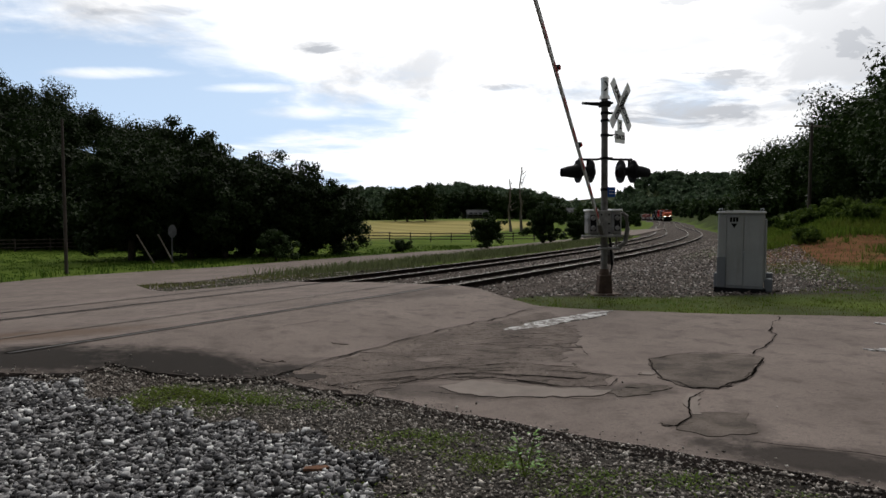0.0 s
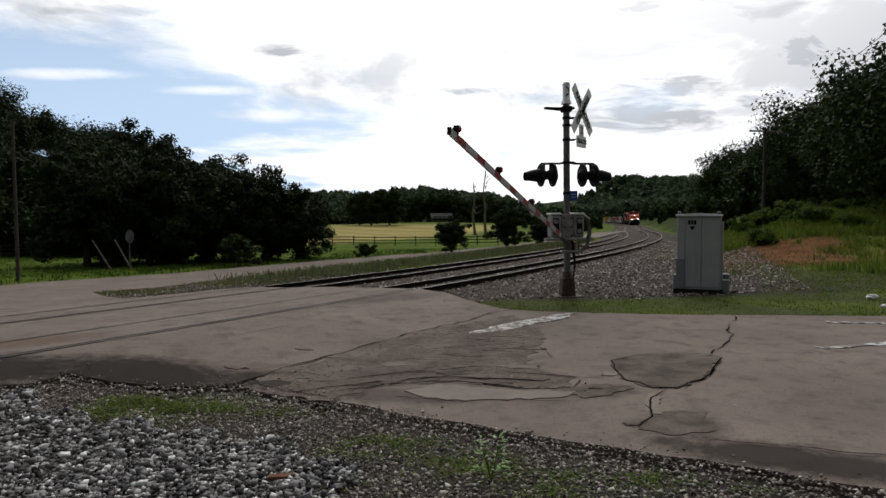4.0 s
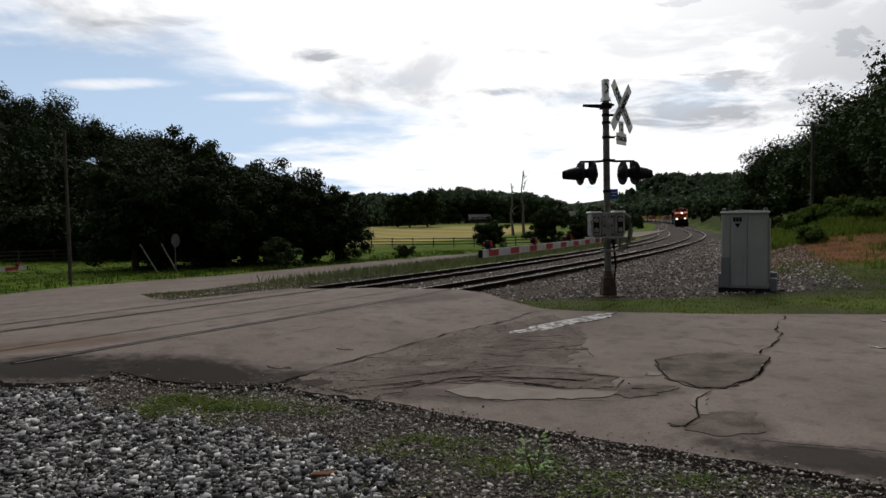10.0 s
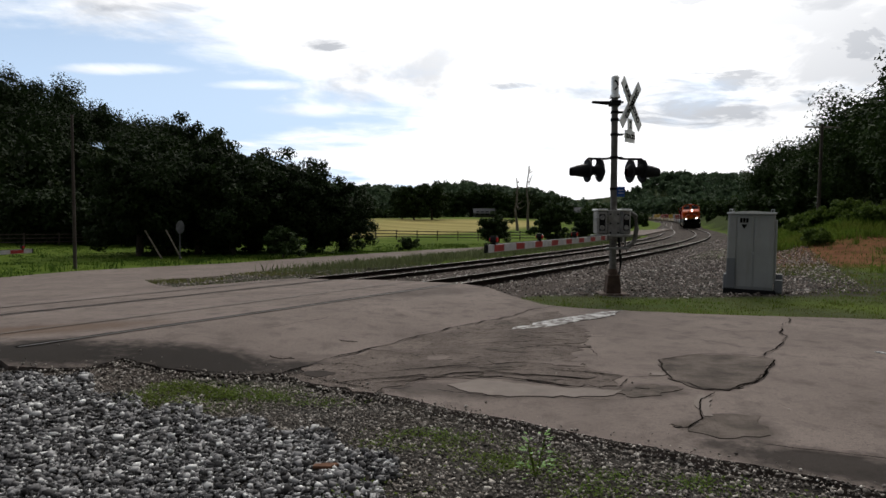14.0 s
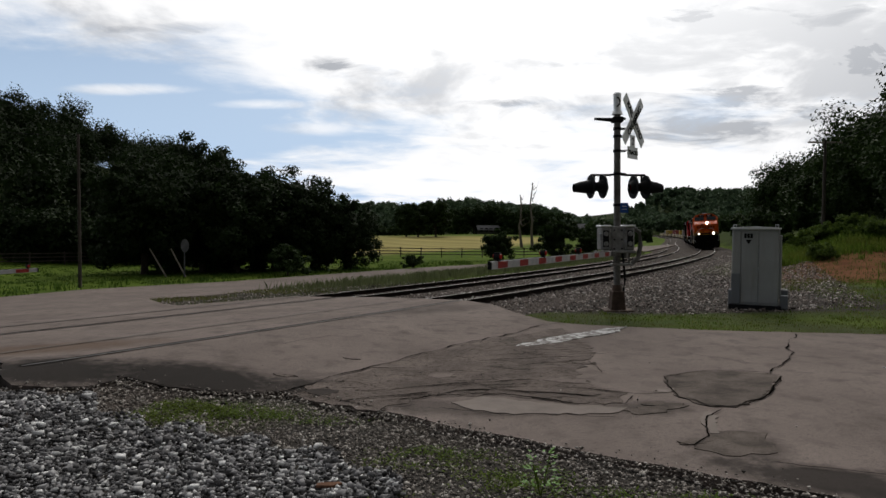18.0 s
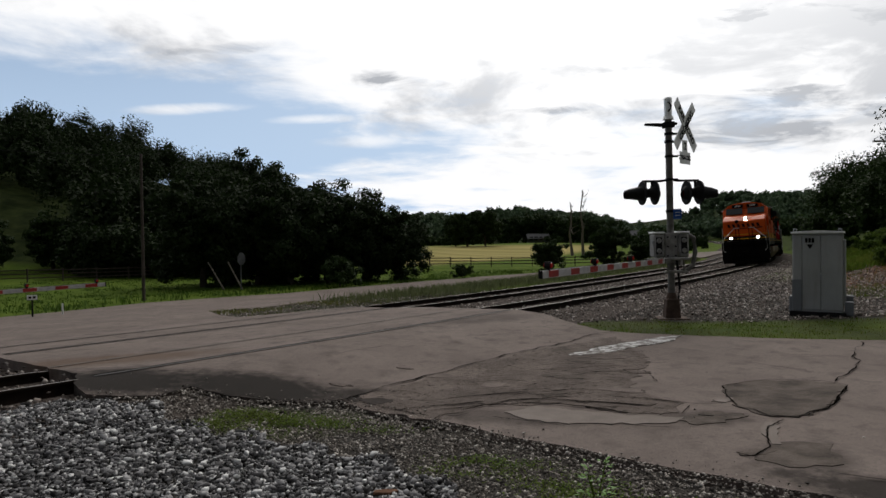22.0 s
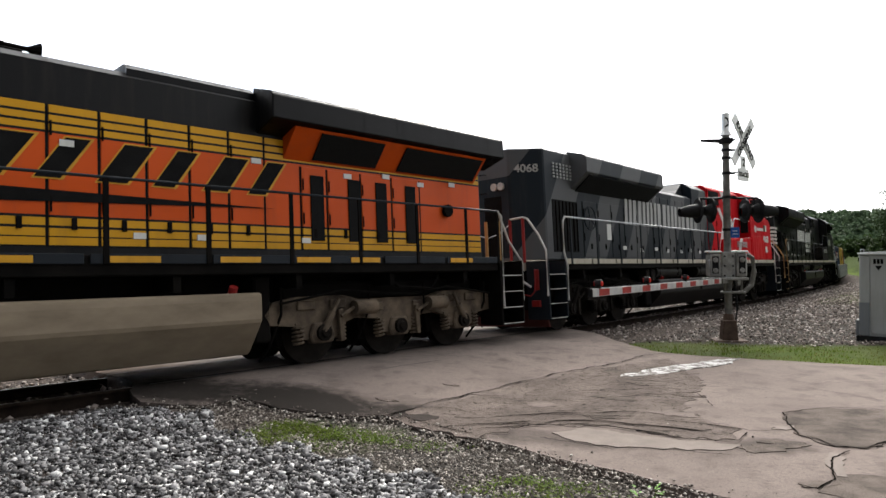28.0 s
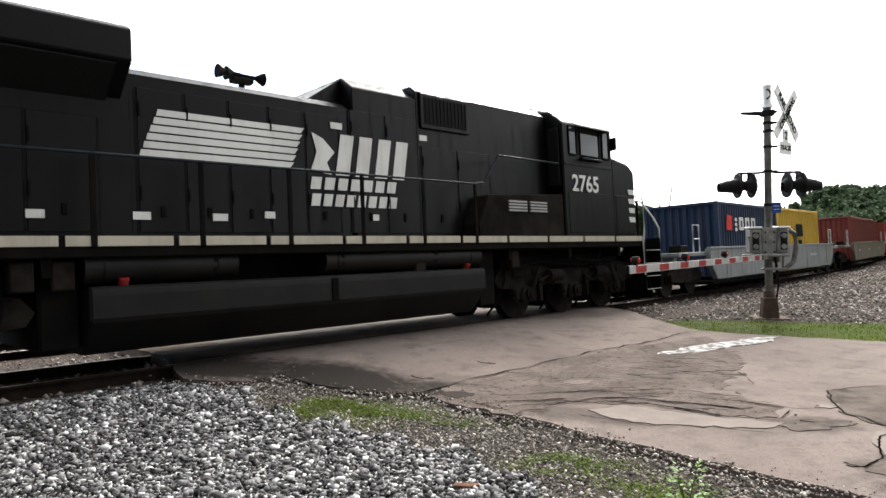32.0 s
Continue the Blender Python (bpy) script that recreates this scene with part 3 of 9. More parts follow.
def slab(name, outline, top, thick, material, grid=0.6, fine=()):
    """A sheet of paving laid on the road's surface: an outline cut by a grid, with a skirt."""
    bm = bmesh.new()
    bm.faces.new([bm.verts.new((x, y, 0)) for x, y in outline])
    xs, ys = [p[0] for p in outline], [p[1] for p in outline]
    for axis, lo, hi in ((0, min(xs), max(xs)), (1, min(ys), max(ys))):
        n = int((hi - lo) / grid)
        if n > 60:
            n = 60
        for k in range(1, n + 1):
            co, no = [0, 0, 0], [0, 0, 0]
            co[axis], no[axis] = lo + (hi - lo) * k / (n + 1), 1
            bmesh.ops.bisect_plane(bm, geom=bm.verts[:] + bm.edges[:] + bm.faces[:], dist=1e-5, plane_co=co, plane_no=no)
    for axis, lo, hi, step in fine:
        for k in range(int((hi - lo) / step)):
            co, no = [0, 0, 0], [0, 0, 0]
            co[axis], no[axis] = lo + step * k + 0.013, 1
            bmesh.ops.bisect_plane(bm, geom=bm.verts[:] + bm.edges[:] + bm.faces[:], dist=1e-5, plane_co=co, plane_no=no)
    bmesh.ops.triangulate(bm, faces=bm.faces)
    v = np.array([p.co[:2] for p in bm.verts])
    z = road_z(v[:, 0], v[:, 1]) + top
    for p, h in zip(bm.verts, z):
        p.co.z = h
    for f in bm.faces:
        if f.normal.z < 0:
            f.normal_flip()
    rim = [e for e in bm.edges if e.is_boundary]
    low = bmesh.ops.extrude_edge_only(bm, edges=rim)
    for p in [g for g in low["geom"] if isinstance(g, bmesh.types.BMVert)]:
        p.co.z -= thick
    me = bpy.data.meshes.new(name)
    bm.to_mesh(me)
    bm.free()
    me.materials.append(material)
    return new(name, me)


# ---- paving ----
NEAR_EDGE = [(-35.16, -1.76), (-14.65, 7.27), (-11.02, 11.02), (-8.91, 10.67), (-7.27, 9.49), (-5.75, 8.4), (-5.36, 7.75), (-4.9, 7.3), (-4.5, 7.33), (-4.15, 7.47), (-3.95, 7.93), (-3.4, 7.7), (-2.85, 7.66), (-2.5, 7.7), (-2.08, 7.86), (-1.55, 7.66), (-0.9, 7.24), (-0.25, 6.7), (0.79, 5.97), (1.58, 5.45), (2.44, 4.89), (3.4, 4.22), (5.86, 2.58), (10.55, -0.59), (21.1, -8.2), (35.16, -18.75), (51.57, -18.75)]
FAR_CORNER = [(39.85, -4.69), (25.78, 4.69), (14.06, 10.08), (7.76, 11.78), (4.88, 12.55), (3.42, 13.13), (1.96, 13.81), (1.35, 14.87), (1.05, 15.71), (0.12, 16.76), (-1.05, 17.58), (-2.11, 18.52), (-3.4, 18.87), (-4.69, 19.92), (-5.39, 19.46), (-6.09, 18.64), (-7.27, 17.58), (-8.2, 18.64), (-9.96, 21.57)]
FAR_ROAD = [(-8.2, 22.74), (-6.68, 27.66), (-4.92, 30.0), (-2.7, 34.22), (2.11, 41.02), (9.38, 53.91), (23.44, 79.7), (43.37, 125.41), (37.51, 127.75), (17.58, 82.04), (3.28, 56.84), (-1.29, 52.04), (-5.51, 45.83), (-9.26, 39.85), (-11.72, 35.4), (-14.77, 32.23), (-16.88, 29.77), (-18.05, 25.67), (-19.81, 21.92), (-25.78, 14.06), (-42.19, 2.34)]
ROAD = wavy(NEAR_EDGE + FAR_CORNER + FAR_ROAD, 0.22, 0.035, 3)


def build_ground():
    """One sheet from the feet to the horizon, finest near the crossing."""
    def axis(c, near, far):
        steps = [0.0]
        while steps[-1] < far:
            steps.append(steps[-1] + max(near, 0.045 * steps[-1]))
        s = np.array(steps)
        return np.concatenate([c - s[:0:-1], c + s])

    xs, ys = axis(0.0, 0.4, 2600), axis(8.0, 0.4, 2600)
    gx, gy = np.meshgrid(xs, ys)
    x, y = gx.ravel(), gy.ravel()
    z = ground_z(x, y)
    z += 0.004 * np.sin(x * 5.1 + 2 * np.sin(y * 3.3)) * np.cos(y * 4.3)
    z -= 0.10 * inside(ROAD, x, y)
    nx, ny = len(xs), len(ys)
    k = np.arange(nx * ny).reshape(ny, nx)
    faces = np.stack([k[:-1, :-1], k[:-1, 1:], k[1:, 1:], k[1:, :-1]], -1).reshape(-1, 4)
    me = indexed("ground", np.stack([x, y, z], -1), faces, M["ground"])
    me.polygons.foreach_set("use_smooth", [True] * len(me.polygons))
    s, q, _ = beside(x, y)
    wob = 0.8 * np.sin(x * 1.7 + 1.3 * np.sin(y * 0.9)) + 0.5 * np.sin(y * 2.3 + x)
    grass = smooth(q + 0.3 * wob, 6.8, 7.6) * (1 - 0.85 * (1 - smooth(q, 9.5, 12)) * (1 - smooth(y, 26, 30)))
    grass = np.maximum(grass, smooth(-q + wob, 7.2, 9.0) * smooth(y, 16, 24))
    grass = np.maximum(grass, smooth(y + 0.45 * (x - 5) + 0.1 * wob, 12.2, 12.6) * (1 - smooth(y + 0.1 * wob, 15.0, 15.6)) * smooth(x, 0.9, 1.6) * (0.58 + 0.18 * wob))
    grass = np.maximum(grass, smooth(x + 0.9 * wob, 10.5, 13.5) * smooth(y, 4, 10) * (1 - 0.75 * smooth(y + 0.5 * wob, 15.6, 16.8) * (1 - smooth(y, 26, 30))))
    grass = np.maximum(grass, smooth(-y, 8, 14))
    bit = 1 - smooth(np.hypot((x + 2.7) / 0.95, (y - 7.05) / 0.40), 0.6, 1.25)
    grass = np.maximum(grass, 0.8 * bit)
    hay = smooth(q, 34, 40) * smooth(y, 75.5, 78) * (1 - smooth(y, 185, 205)) * smooth(x, -34, -8)
    dirt = smooth(-q + 0.3 * wob, 4.6, 5.6) * (1 - smooth(-q, 16, 20)) * smooth(y + 0.6 * wob, 22.6, 24.6) * (1 - smooth(y + wob, 33, 37)) * (1 - 0.85 * smooth(-q + 1.2 * wob, 9.5, 12.0)) * 0.95
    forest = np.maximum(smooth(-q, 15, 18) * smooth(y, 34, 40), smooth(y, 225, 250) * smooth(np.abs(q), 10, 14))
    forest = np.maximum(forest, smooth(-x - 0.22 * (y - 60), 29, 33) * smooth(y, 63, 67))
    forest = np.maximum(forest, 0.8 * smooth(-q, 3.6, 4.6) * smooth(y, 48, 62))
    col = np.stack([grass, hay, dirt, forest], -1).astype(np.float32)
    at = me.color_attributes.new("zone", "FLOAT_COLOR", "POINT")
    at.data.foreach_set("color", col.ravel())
    tagged(new("ground", me), "rolling ground of gravel, grass, mown field and wooded hills", "ground", kind="structure")


build_ground()
road = tagged(slab("road", ROAD, 0.0, 0.28, M["asphalt"], 1.6, ((0, -16, 5, 0.45), (1, 5, 23, 0.45))), "worn grey asphalt road across a two-track level crossing", "road", kind="structure")


def build_line():
    """Ballast, ties and four rails."""
    # ballast bed
    s = np.arange(-100, 420, 1.0)
    prof = [(-3.6, -0.42), (-2.2, -0.26), (-1.2, -0.155), (2.7, -0.155), (2.9, -0.15), (6.8, -0.15), (8.2, -0.34)]
    rows = np.stack([on_line(s, q, dz) for q, dz in prof], 1)
    n = len(prof)
    k = np.arange(len(s) * n).reshape(-1, n)
    faces = np.stack([k[:-1, :-1], k[1:, :-1], k[1:, 1:], k[:-1, 1:]], -1).reshape(-1, 4)
    me = indexed("track_bed", rows.reshape(-1, 3), faces, M["bed"])
    tagged(new("track_bed", me), "bed of grey crushed ballast under two railway tracks", "ballast", kind="structure")
    # rails: foot, web and head
    w = 0.036
    head = [(-0.07, -0.175), (0.07, -0.175), (0.07, -0.163), (0.012, -0.15), (0.012, -0.05), (w, -0.04), (w, -0.006), (w - 0.008, 0.0), (-w + 0.008, 0.0), (-w, -0.006), (-w, -0.04), (-0.012, -0.05), (-0.012, -0.15), (-0.07, -0.163)]
    s = np.concatenate([np.arange(-100, -26, 1.0), np.arange(-26, 10, 0.25), np.arange(10, 60, 1.0), np.arange(60, 420, 3.0)])
    for q, lab in ((0.0, "outer"), (1.505, "inner"), (4.1, "outer"), (5.605, "inner")):
        rows = np.stack([on_line(s, q + dq, 0) * (1, 1, 1) + (0, 0, dz) for dq, dz in head], 1)
        mid = on_line(s, q)
        rows[inside(ROAD, mid[:, 0], mid[:, 1]), :, 2] -= 0.012
        n = len(head)
        k = np.arange(len(s) * n).reshape(-1, n)
        k2 = np.roll(k, -1, 1)
        faces = np.stack([k[:-1], k[1:], k2[1:], k2[:-1]], -1).reshape(-1, 4)
        me = indexed("rail", rows.reshape(-1, 3), faces, M["rust"])
        me.materials.append(M["rail_top"])
        idx = np.tile((np.arange(n) == 7), len(s) - 1).astype(np.int32)
        me.polygons.foreach_set("material_index", idx)
        tagged(new("rail", me), "rusty steel rail with a shiny worn head", "rail", "rails of the two tracks", "structure")
    # ties
    bm = bmesh.new()
    box(bm, -0.115, 0.115, -1.3, 1.3, -0.19, 0.0, 0.012)
    tie = finish(bm, "tie", M["tie"])
    for q0, lo, hi in ((0.7525, -14, 62), (4.8525, -12, 62)):
        line = tagged(new("tie_row"), "row of dark creosoted timber ties under rails", "railway ties", kind="structure")
        rnd = random.Random(int(q0))
        for i in range(int((hi - lo) / 0.56)):
            sm = lo + 0.56 * i
            if -7.6 < sm - (q0 * 0.35) < 0.2:
                continue
            a, b = on_line(np.array(sm), q0 - 0.7, 0), on_line(np.array(sm), q0 + 0.7, 0)
            c = (a + b) / 2
            d = Vector(b - a)
            m = Matrix.Translation(Vector(c) - Vector((0, 0, 0.165 + rnd.uniform(0, 0.012)))) @ pose(0, 0, 0, 0, 0, math.degrees(math.atan2(d.y, d.x)) - 90 + rnd.uniform(-0.8, 0.8)) @ pose(0, 0, 0, math.degrees(math.asin(d.z / d.length)), 0, 0)
            share("tie", tie, line, m)


k = Mat("ballast_bed", 0.97, spec=0.04)
k.colour(k.mix(k.cells(22.0, "Color"), (0.014, 0.011, 0.0095), (0.105, 0.087, 0.075))).bump(k.cells(22.0), 1.0, 0.03)
M["bed"] = k.m
build_line()

# ---- trees ----


def leaf_axes(rnd, out):
    """Two axes in each leaf's own plane; a leaf faces roughly outwards and up from its clump."""
    n = len(out)
    f = out / (np.linalg.norm(out, axis=1)[:, None] + 1e-9) + (0, 0, 0.35) + 0.55 * rnd.normal(size=(n, 3))
    f /= np.linalg.norm(f, axis=1)[:, None] + 1e-9
    u = np.cross(f, rnd.normal(size=(n, 3)))
    u /= np.linalg.norm(u, axis=1)[:, None] + 1e-9
    return u, np.cross(f, u)


def crown_mesh(name, material, size, clumps, leaves, leaf, seed, low=0.0, shell=0.75):
    """A crown of many small leaves in clumps, uneven, with gaps. size: half widths and height; low: height of its underside."""
    rnd = np.random.default_rng(seed)
    d = rnd.normal(size=(clumps, 3))
    d /= np.linalg.norm(d, axis=1)[:, None]
    r = shell + (1 - shell) * rnd.random(clumps) ** 0.7 - 0.35 * (rnd.random(clumps) < 0.35)
    c = d * r[:, None]
    half = np.array([size[0], size[1], (size[2] - low) / 2])
    bulge = 1 + 0.22 * np.sin(3.1 * d[:, 0] + seed) * np.cos(2.7 * d[:, 1] + 2 * seed) + 0.12 * rnd.normal(size=clumps)
    c = c * half * bulge[:, None] + (0, 0, (size[2] + low) / 2)
    rad = (0.24 + 0.16 * rnd.random(clumps)) * half.mean() * 0.75
    n = clumps * leaves
    k = np.repeat(np.arange(clumps), leaves)
    off = rnd.normal(size=(n, 3))
    off /= np.linalg.norm(off, axis=1)[:, None] + 1e-9
    off *= (rnd.random(n) ** 0.45)[:, None] * rad[k][:, None] * (1, 1, 0.72)
    p = c[k] + off
    p[:, 2] = np.maximum(p[:, 2], low * 0.5 + 0.05)
    u, v = leaf_axes(rnd, off)
    deep = np.clip(np.linalg.norm((p - (0, 0, (size[2] + low) / 2)) / half, axis=1), 0, 1)
    ls = (leaf * (0.6 + 0.8 * rnd.random(n)) * (1 + 2.6 * np.clip(0.80 - deep, 0, 1) / 0.8))[:, None]
    q = np.stack([p - u * ls, p + v * ls * 0.85 + u * ls * 0.25, p + u * ls * 0.8 - v * ls * 0.45], 1)
    return soup(name, q.reshape(-1, 3), 3, material)


def trunk_mesh(height, radius, limbs, seed, spread):
    bm = bmesh.new()
    rnd = random.Random(seed)
    p = [Vector((0, 0, -0.3))]
    for k in range(1, 6):
        p.append(Vector((rnd.uniform(-0.04, 0.04) * height * 0.3, rnd.uniform(-0.04, 0.04) * height * 0.3, height * k / 5)))
    for k in range(5):
        tube(bm, p[k], p[k + 1], radius * (1.15 - 0.17 * k), radius * (1.15 - 0.17 * (k + 1)), 8)
    for k in range(limbs):
        z = rnd.uniform(0.35, 0.95) * height
        a = rnd.uniform(0, 6.28)
        e = Vector((math.cos(a) * spread, math.sin(a) * spread, z + rnd.uniform(0.3, 1.0) * spread))
        mid = Vector((math.cos(a) * spread * 0.45, math.sin(a) * spread * 0.45, z + 0.35 * spread))
        tube(bm, (0, 0, z), mid, radius * 0.4, radius * 0.28, 6)
        tube(bm, mid, e, radius * 0.28, radius * 0.08, 6)
    return finish(bm, "trunk", M["bark"], 50)


def at_ground(x, y):
    return float(ground_z(x, y)[0])


TREE_KINDS = {}


def tree_kind(key, mat, size, clumps, leaves, leaf, seeds, low, trunk_h, trunk_r, spread, shell=0.72):
    made = []
    for sd in seeds:
        root = new("tree")
        for nm, me in (("trunk", trunk_mesh(trunk_h, trunk_r, 7, sd, spread)), ("crown", crown_mesh("crown", M[mat], size, clumps, leaves, leaf, sd, low, shell))):
            o = new(nm, me)
            o.parent = root
        made.append(root)
    TREE_KINDS[key] = made


def plant(key, i, x, y, scale, turn, label, category="tree", group="", name=None, sink=0.0):
    src = TREE_KINDS[key][i % len(TREE_KINDS[key])]
    ob = copy_thing(src, pose(x, y, at_ground(x, y) - sink, 0, 0, turn))
    ob.scale = (scale, scale, scale) if isinstance(scale, (int, float)) else scale
    if name:
        ob.name = name
    return tagged(ob, label, category, group)


def build_trees():
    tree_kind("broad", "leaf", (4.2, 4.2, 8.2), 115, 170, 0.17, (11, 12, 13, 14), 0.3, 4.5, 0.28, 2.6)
    tree_kind("cedar", "leaf_mid", (1.5, 1.5, 3.2), 70, 90, 0.10, (31, 32), 0.1, 2.2, 0.12, 0.8)
    tree_kind("round", "leaf_mid", (4.4, 4.4, 10.0), 90, 90, 0.32, (41, 42), 1.0, 4.5, 0.3, 2.5)
    tree_kind("bush", "leaf_mid", (1.3, 1.3, 1.7), 45, 60, 0.10, (51, 52), 0.05, 0.8, 0.06, 0.5)
    tree_kind("shrub", "leaf_light", (1.4, 1.4, 1.3), 45, 60, 0.10, (61, 62), 0.03, 0.6, 0.05, 0.5)
    clump = "trees in the dark clump beyond the road"
    dense = "broad dark green deciduous tree in a dense roadside clump"
    rnd = random.Random(5)
    row = [(-20.6, 44.0, 0.86), (-17.4, 46.0, 0.92), (-14.9, 45.6, 0.80), (-12.6, 47.5, 0.84), (-10.2, 48.6, 0.74), (-7.9, 49.6, 0.62), (-20.6, 49.0, 0.92), (-17.0, 50.5, 0.95), (-14.0, 52.0, 0.86)]
    for k, (x, y, sc) in enumerate(row):
        plant("broad", k, x, y, sc, 77 * k, dense, "tree", clump)
    for x, y, sc, k in ((4.0, 54.6, 0.95, 0), (10.3, 65.0, 1.3, 1), (14.0, 66.5, 0.8, 0)):
        plant("cedar", k, x, y, sc, 40 * k, "small dense cedar standing in the field", "tree", name="cedar_tree")
    for x, y, sc, k in ((-10.3, 41.4, 1.1, 0), (-2.9, 49.8, 0.62, 1), (17.0, 68.0, 1.4, 0)):
        plant("bush", k, x, y, sc, 70 * k, "light green leafy bush beside the road", "bush", name="bush")
    plant("broad", 1, -38.0, 98.0, 1.45, 20, "tall tree standing above the dark wood", "tree")
    for x, y, k in ((-50.6, 60.2, 0), (-46.0, 64.0, 1)):
        plant("round", k, x, y, 0.56, 50 * k, "round lawn tree on the pasture slope", "tree", "round trees on the pasture")
    for k, (x, y, sc) in enumerate(((10.0, 118.0, 1.1), (3.0, 150.0, 1.2), (-9.0, 186.0, 1.0), (-4.0, 190.0, 1.05), (26.0, 232.0, 0.95), (33.0, 240.0, 0.9), (21.0, 226.0, 0.85), (-12.5, 188.0, 0.85), (3.0, 234.0, 0.95), (9.0, 240.0, 1.05), (15.0, 242.0, 1.1), (-3.0, 240.0, 0.9), (19.0, 238.0, 1.0))):
        if k > 1:
            plant("round", k, x, y, sc, 60 * k, "dark rounded tree at the edge of the far field", "tree", "trees at the edge of the far field")
    wild = random.Random(12)
    for k in range(40):
        x, y = wild.uniform(15, 40), wild.uniform(33, 56)
        if -22 < beside(x, y)[1][0] < -6.5:
            plant("shrub", k, x, y, wild.uniform(0.4, 0.95), 31 * k, "leafy green shrub on the weedy bank", "bush", "shrubs on the bank", "shrub")
    for roots in TREE_KINDS.values():
        for root in roots:
            for o in (*root.children_recursive, root):
                bpy.data.objects.remove(o)


def woods(name, places, heights, material, leaf, per, label, seed):
    """A far wood as one mesh: for each tree a crown of leaf clumps, and trunks that stay hidden in it."""
    rnd = np.random.default_rng(seed)
    out = []
    for (x, y, z), h in zip(places, heights):
        n = int(per)
        w = h * (0.30 + 0.08 * rnd.random())
        clumps = 22
        d = rnd.normal(size=(clumps, 3))
        d /= np.linalg.norm(d, axis=1)[:, None]
        c = d * (0.30 + 0.58 * rnd.random(clumps) ** 0.8)[:, None] * (w, w, h * 0.46) + (x, y, z + h * 0.52)
        k = rnd.integers(0, clumps, n)
        off = rnd.normal(size=(n, 3))
        off *= (w * 0.40 * rnd.random(n) ** 0.4 / (np.linalg.norm(off, axis=1) + 1e-9))[:, None]
        p = c[k] + off
        u, v = leaf_axes(rnd, off)
        deep = np.clip(np.linalg.norm((p - (x, y, z + h * 0.52)) / (w, w, h * 0.5), axis=1), 0, 1)
        ls = (leaf * (0.6 + 0.8 * rnd.random(n)) * (1 + 2.5 * np.clip(0.75 - deep, 0, 1)))[:, None]
        out.append(np.stack([p - u * ls, p + v * ls * 0.85 + u * ls * 0.25, p + u * ls * 0.8 - v * ls * 0.45], 1).reshape(-1, 3))
    me = soup(name, np.concatenate(out), 3, M[material])
    tagged(new(name, me), label, "woods", kind="stuff")


def build_woods():
    rnd = np.random.default_rng(8)

    def scatter(n, test, box_):
        out = []
        while len(out) < n:
            x, y = rnd.uniform(box_[0], box_[1]), rnd.uniform(box_[2], box_[3])
            if test(x, y):
                out.append((x, y))
        xy = np.array(out)
        return np.c_[xy, ground_z(xy[:, 0], xy[:, 1]) - 0.6]

    # the wooded hill on the far side of the field
    west = scatter(370, lambda x, y: y < 175 and x < -30 - 0.22 * (y - 60) and y > (76 if x / y < -0.69 else 63), (-190, -20, 60, 180))
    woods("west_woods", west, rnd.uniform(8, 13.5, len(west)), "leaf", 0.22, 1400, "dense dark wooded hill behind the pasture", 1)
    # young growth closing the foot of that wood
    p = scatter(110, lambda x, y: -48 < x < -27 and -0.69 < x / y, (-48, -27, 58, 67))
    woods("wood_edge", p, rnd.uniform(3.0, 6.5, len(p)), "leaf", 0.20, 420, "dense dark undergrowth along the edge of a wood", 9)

    # the steep wood above the bank on the near side
    def east(x, y):
        q = beside(x, y)[1][0]
        return -q > 14 and y > 34 and 0.44 < x / y < 1.02

    p = scatter(215, east, (22, 120, 34, 150))
    hs = rnd.uniform(11, 17, len(p))
    close = np.hypot(p[:, 0], p[:, 1]) < 82
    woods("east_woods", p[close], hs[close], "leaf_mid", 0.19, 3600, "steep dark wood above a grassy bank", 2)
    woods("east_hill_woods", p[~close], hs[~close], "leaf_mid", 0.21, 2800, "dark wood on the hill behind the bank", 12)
    p = scatter(520, lambda x, y: -beside(x, y)[1][0] > (10 if y > 240 else 22) and y > 150 and x / y < 0.75, (50, 330, 150, 420))
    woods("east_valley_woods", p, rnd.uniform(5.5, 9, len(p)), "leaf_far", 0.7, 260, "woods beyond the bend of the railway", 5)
    # lighter young trees along both sides of the line past the bend
    p = scatter(260, lambda x, y: (10 < beside(x, y)[1][0] < 40 and y > 150 and x > 38) or (6 < -beside(x, y)[1][0] < 14 and y > 62), (30, 260, 66, 420))
    woods("lineside_trees", p, rnd.uniform(2.2, 6.0, len(p)), "leaf_mid", 0.30, 480, "lighter green young trees along the railway", 6)
    # the far side of the valley
    p = scatter(330, lambda x, y: beside(x, y)[1][0] > 22 and ((x > 40 and y < 300) or (x < -50 and y < 330) or (y > 300 and abs(x) < 60)), (-200, 190, 200, 360))
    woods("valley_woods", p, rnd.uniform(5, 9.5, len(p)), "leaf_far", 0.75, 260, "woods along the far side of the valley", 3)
    p = scatter(2300, lambda x, y: -0.5 < x / y < 0.8, (-330, 520, 390, 660))
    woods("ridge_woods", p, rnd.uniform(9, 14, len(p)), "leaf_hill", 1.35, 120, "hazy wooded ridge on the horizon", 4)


build_trees()
build_woods()

# ---- the train ----
NOSE_T = [0.0, 6.0, 13.0, 19.0, 22.0, 25.5, 27.5, 32.0]
NOSE_S = [247.4, 186.6, 118.4, 62.1, 33.6, 0.4, -17.8, -58.3]


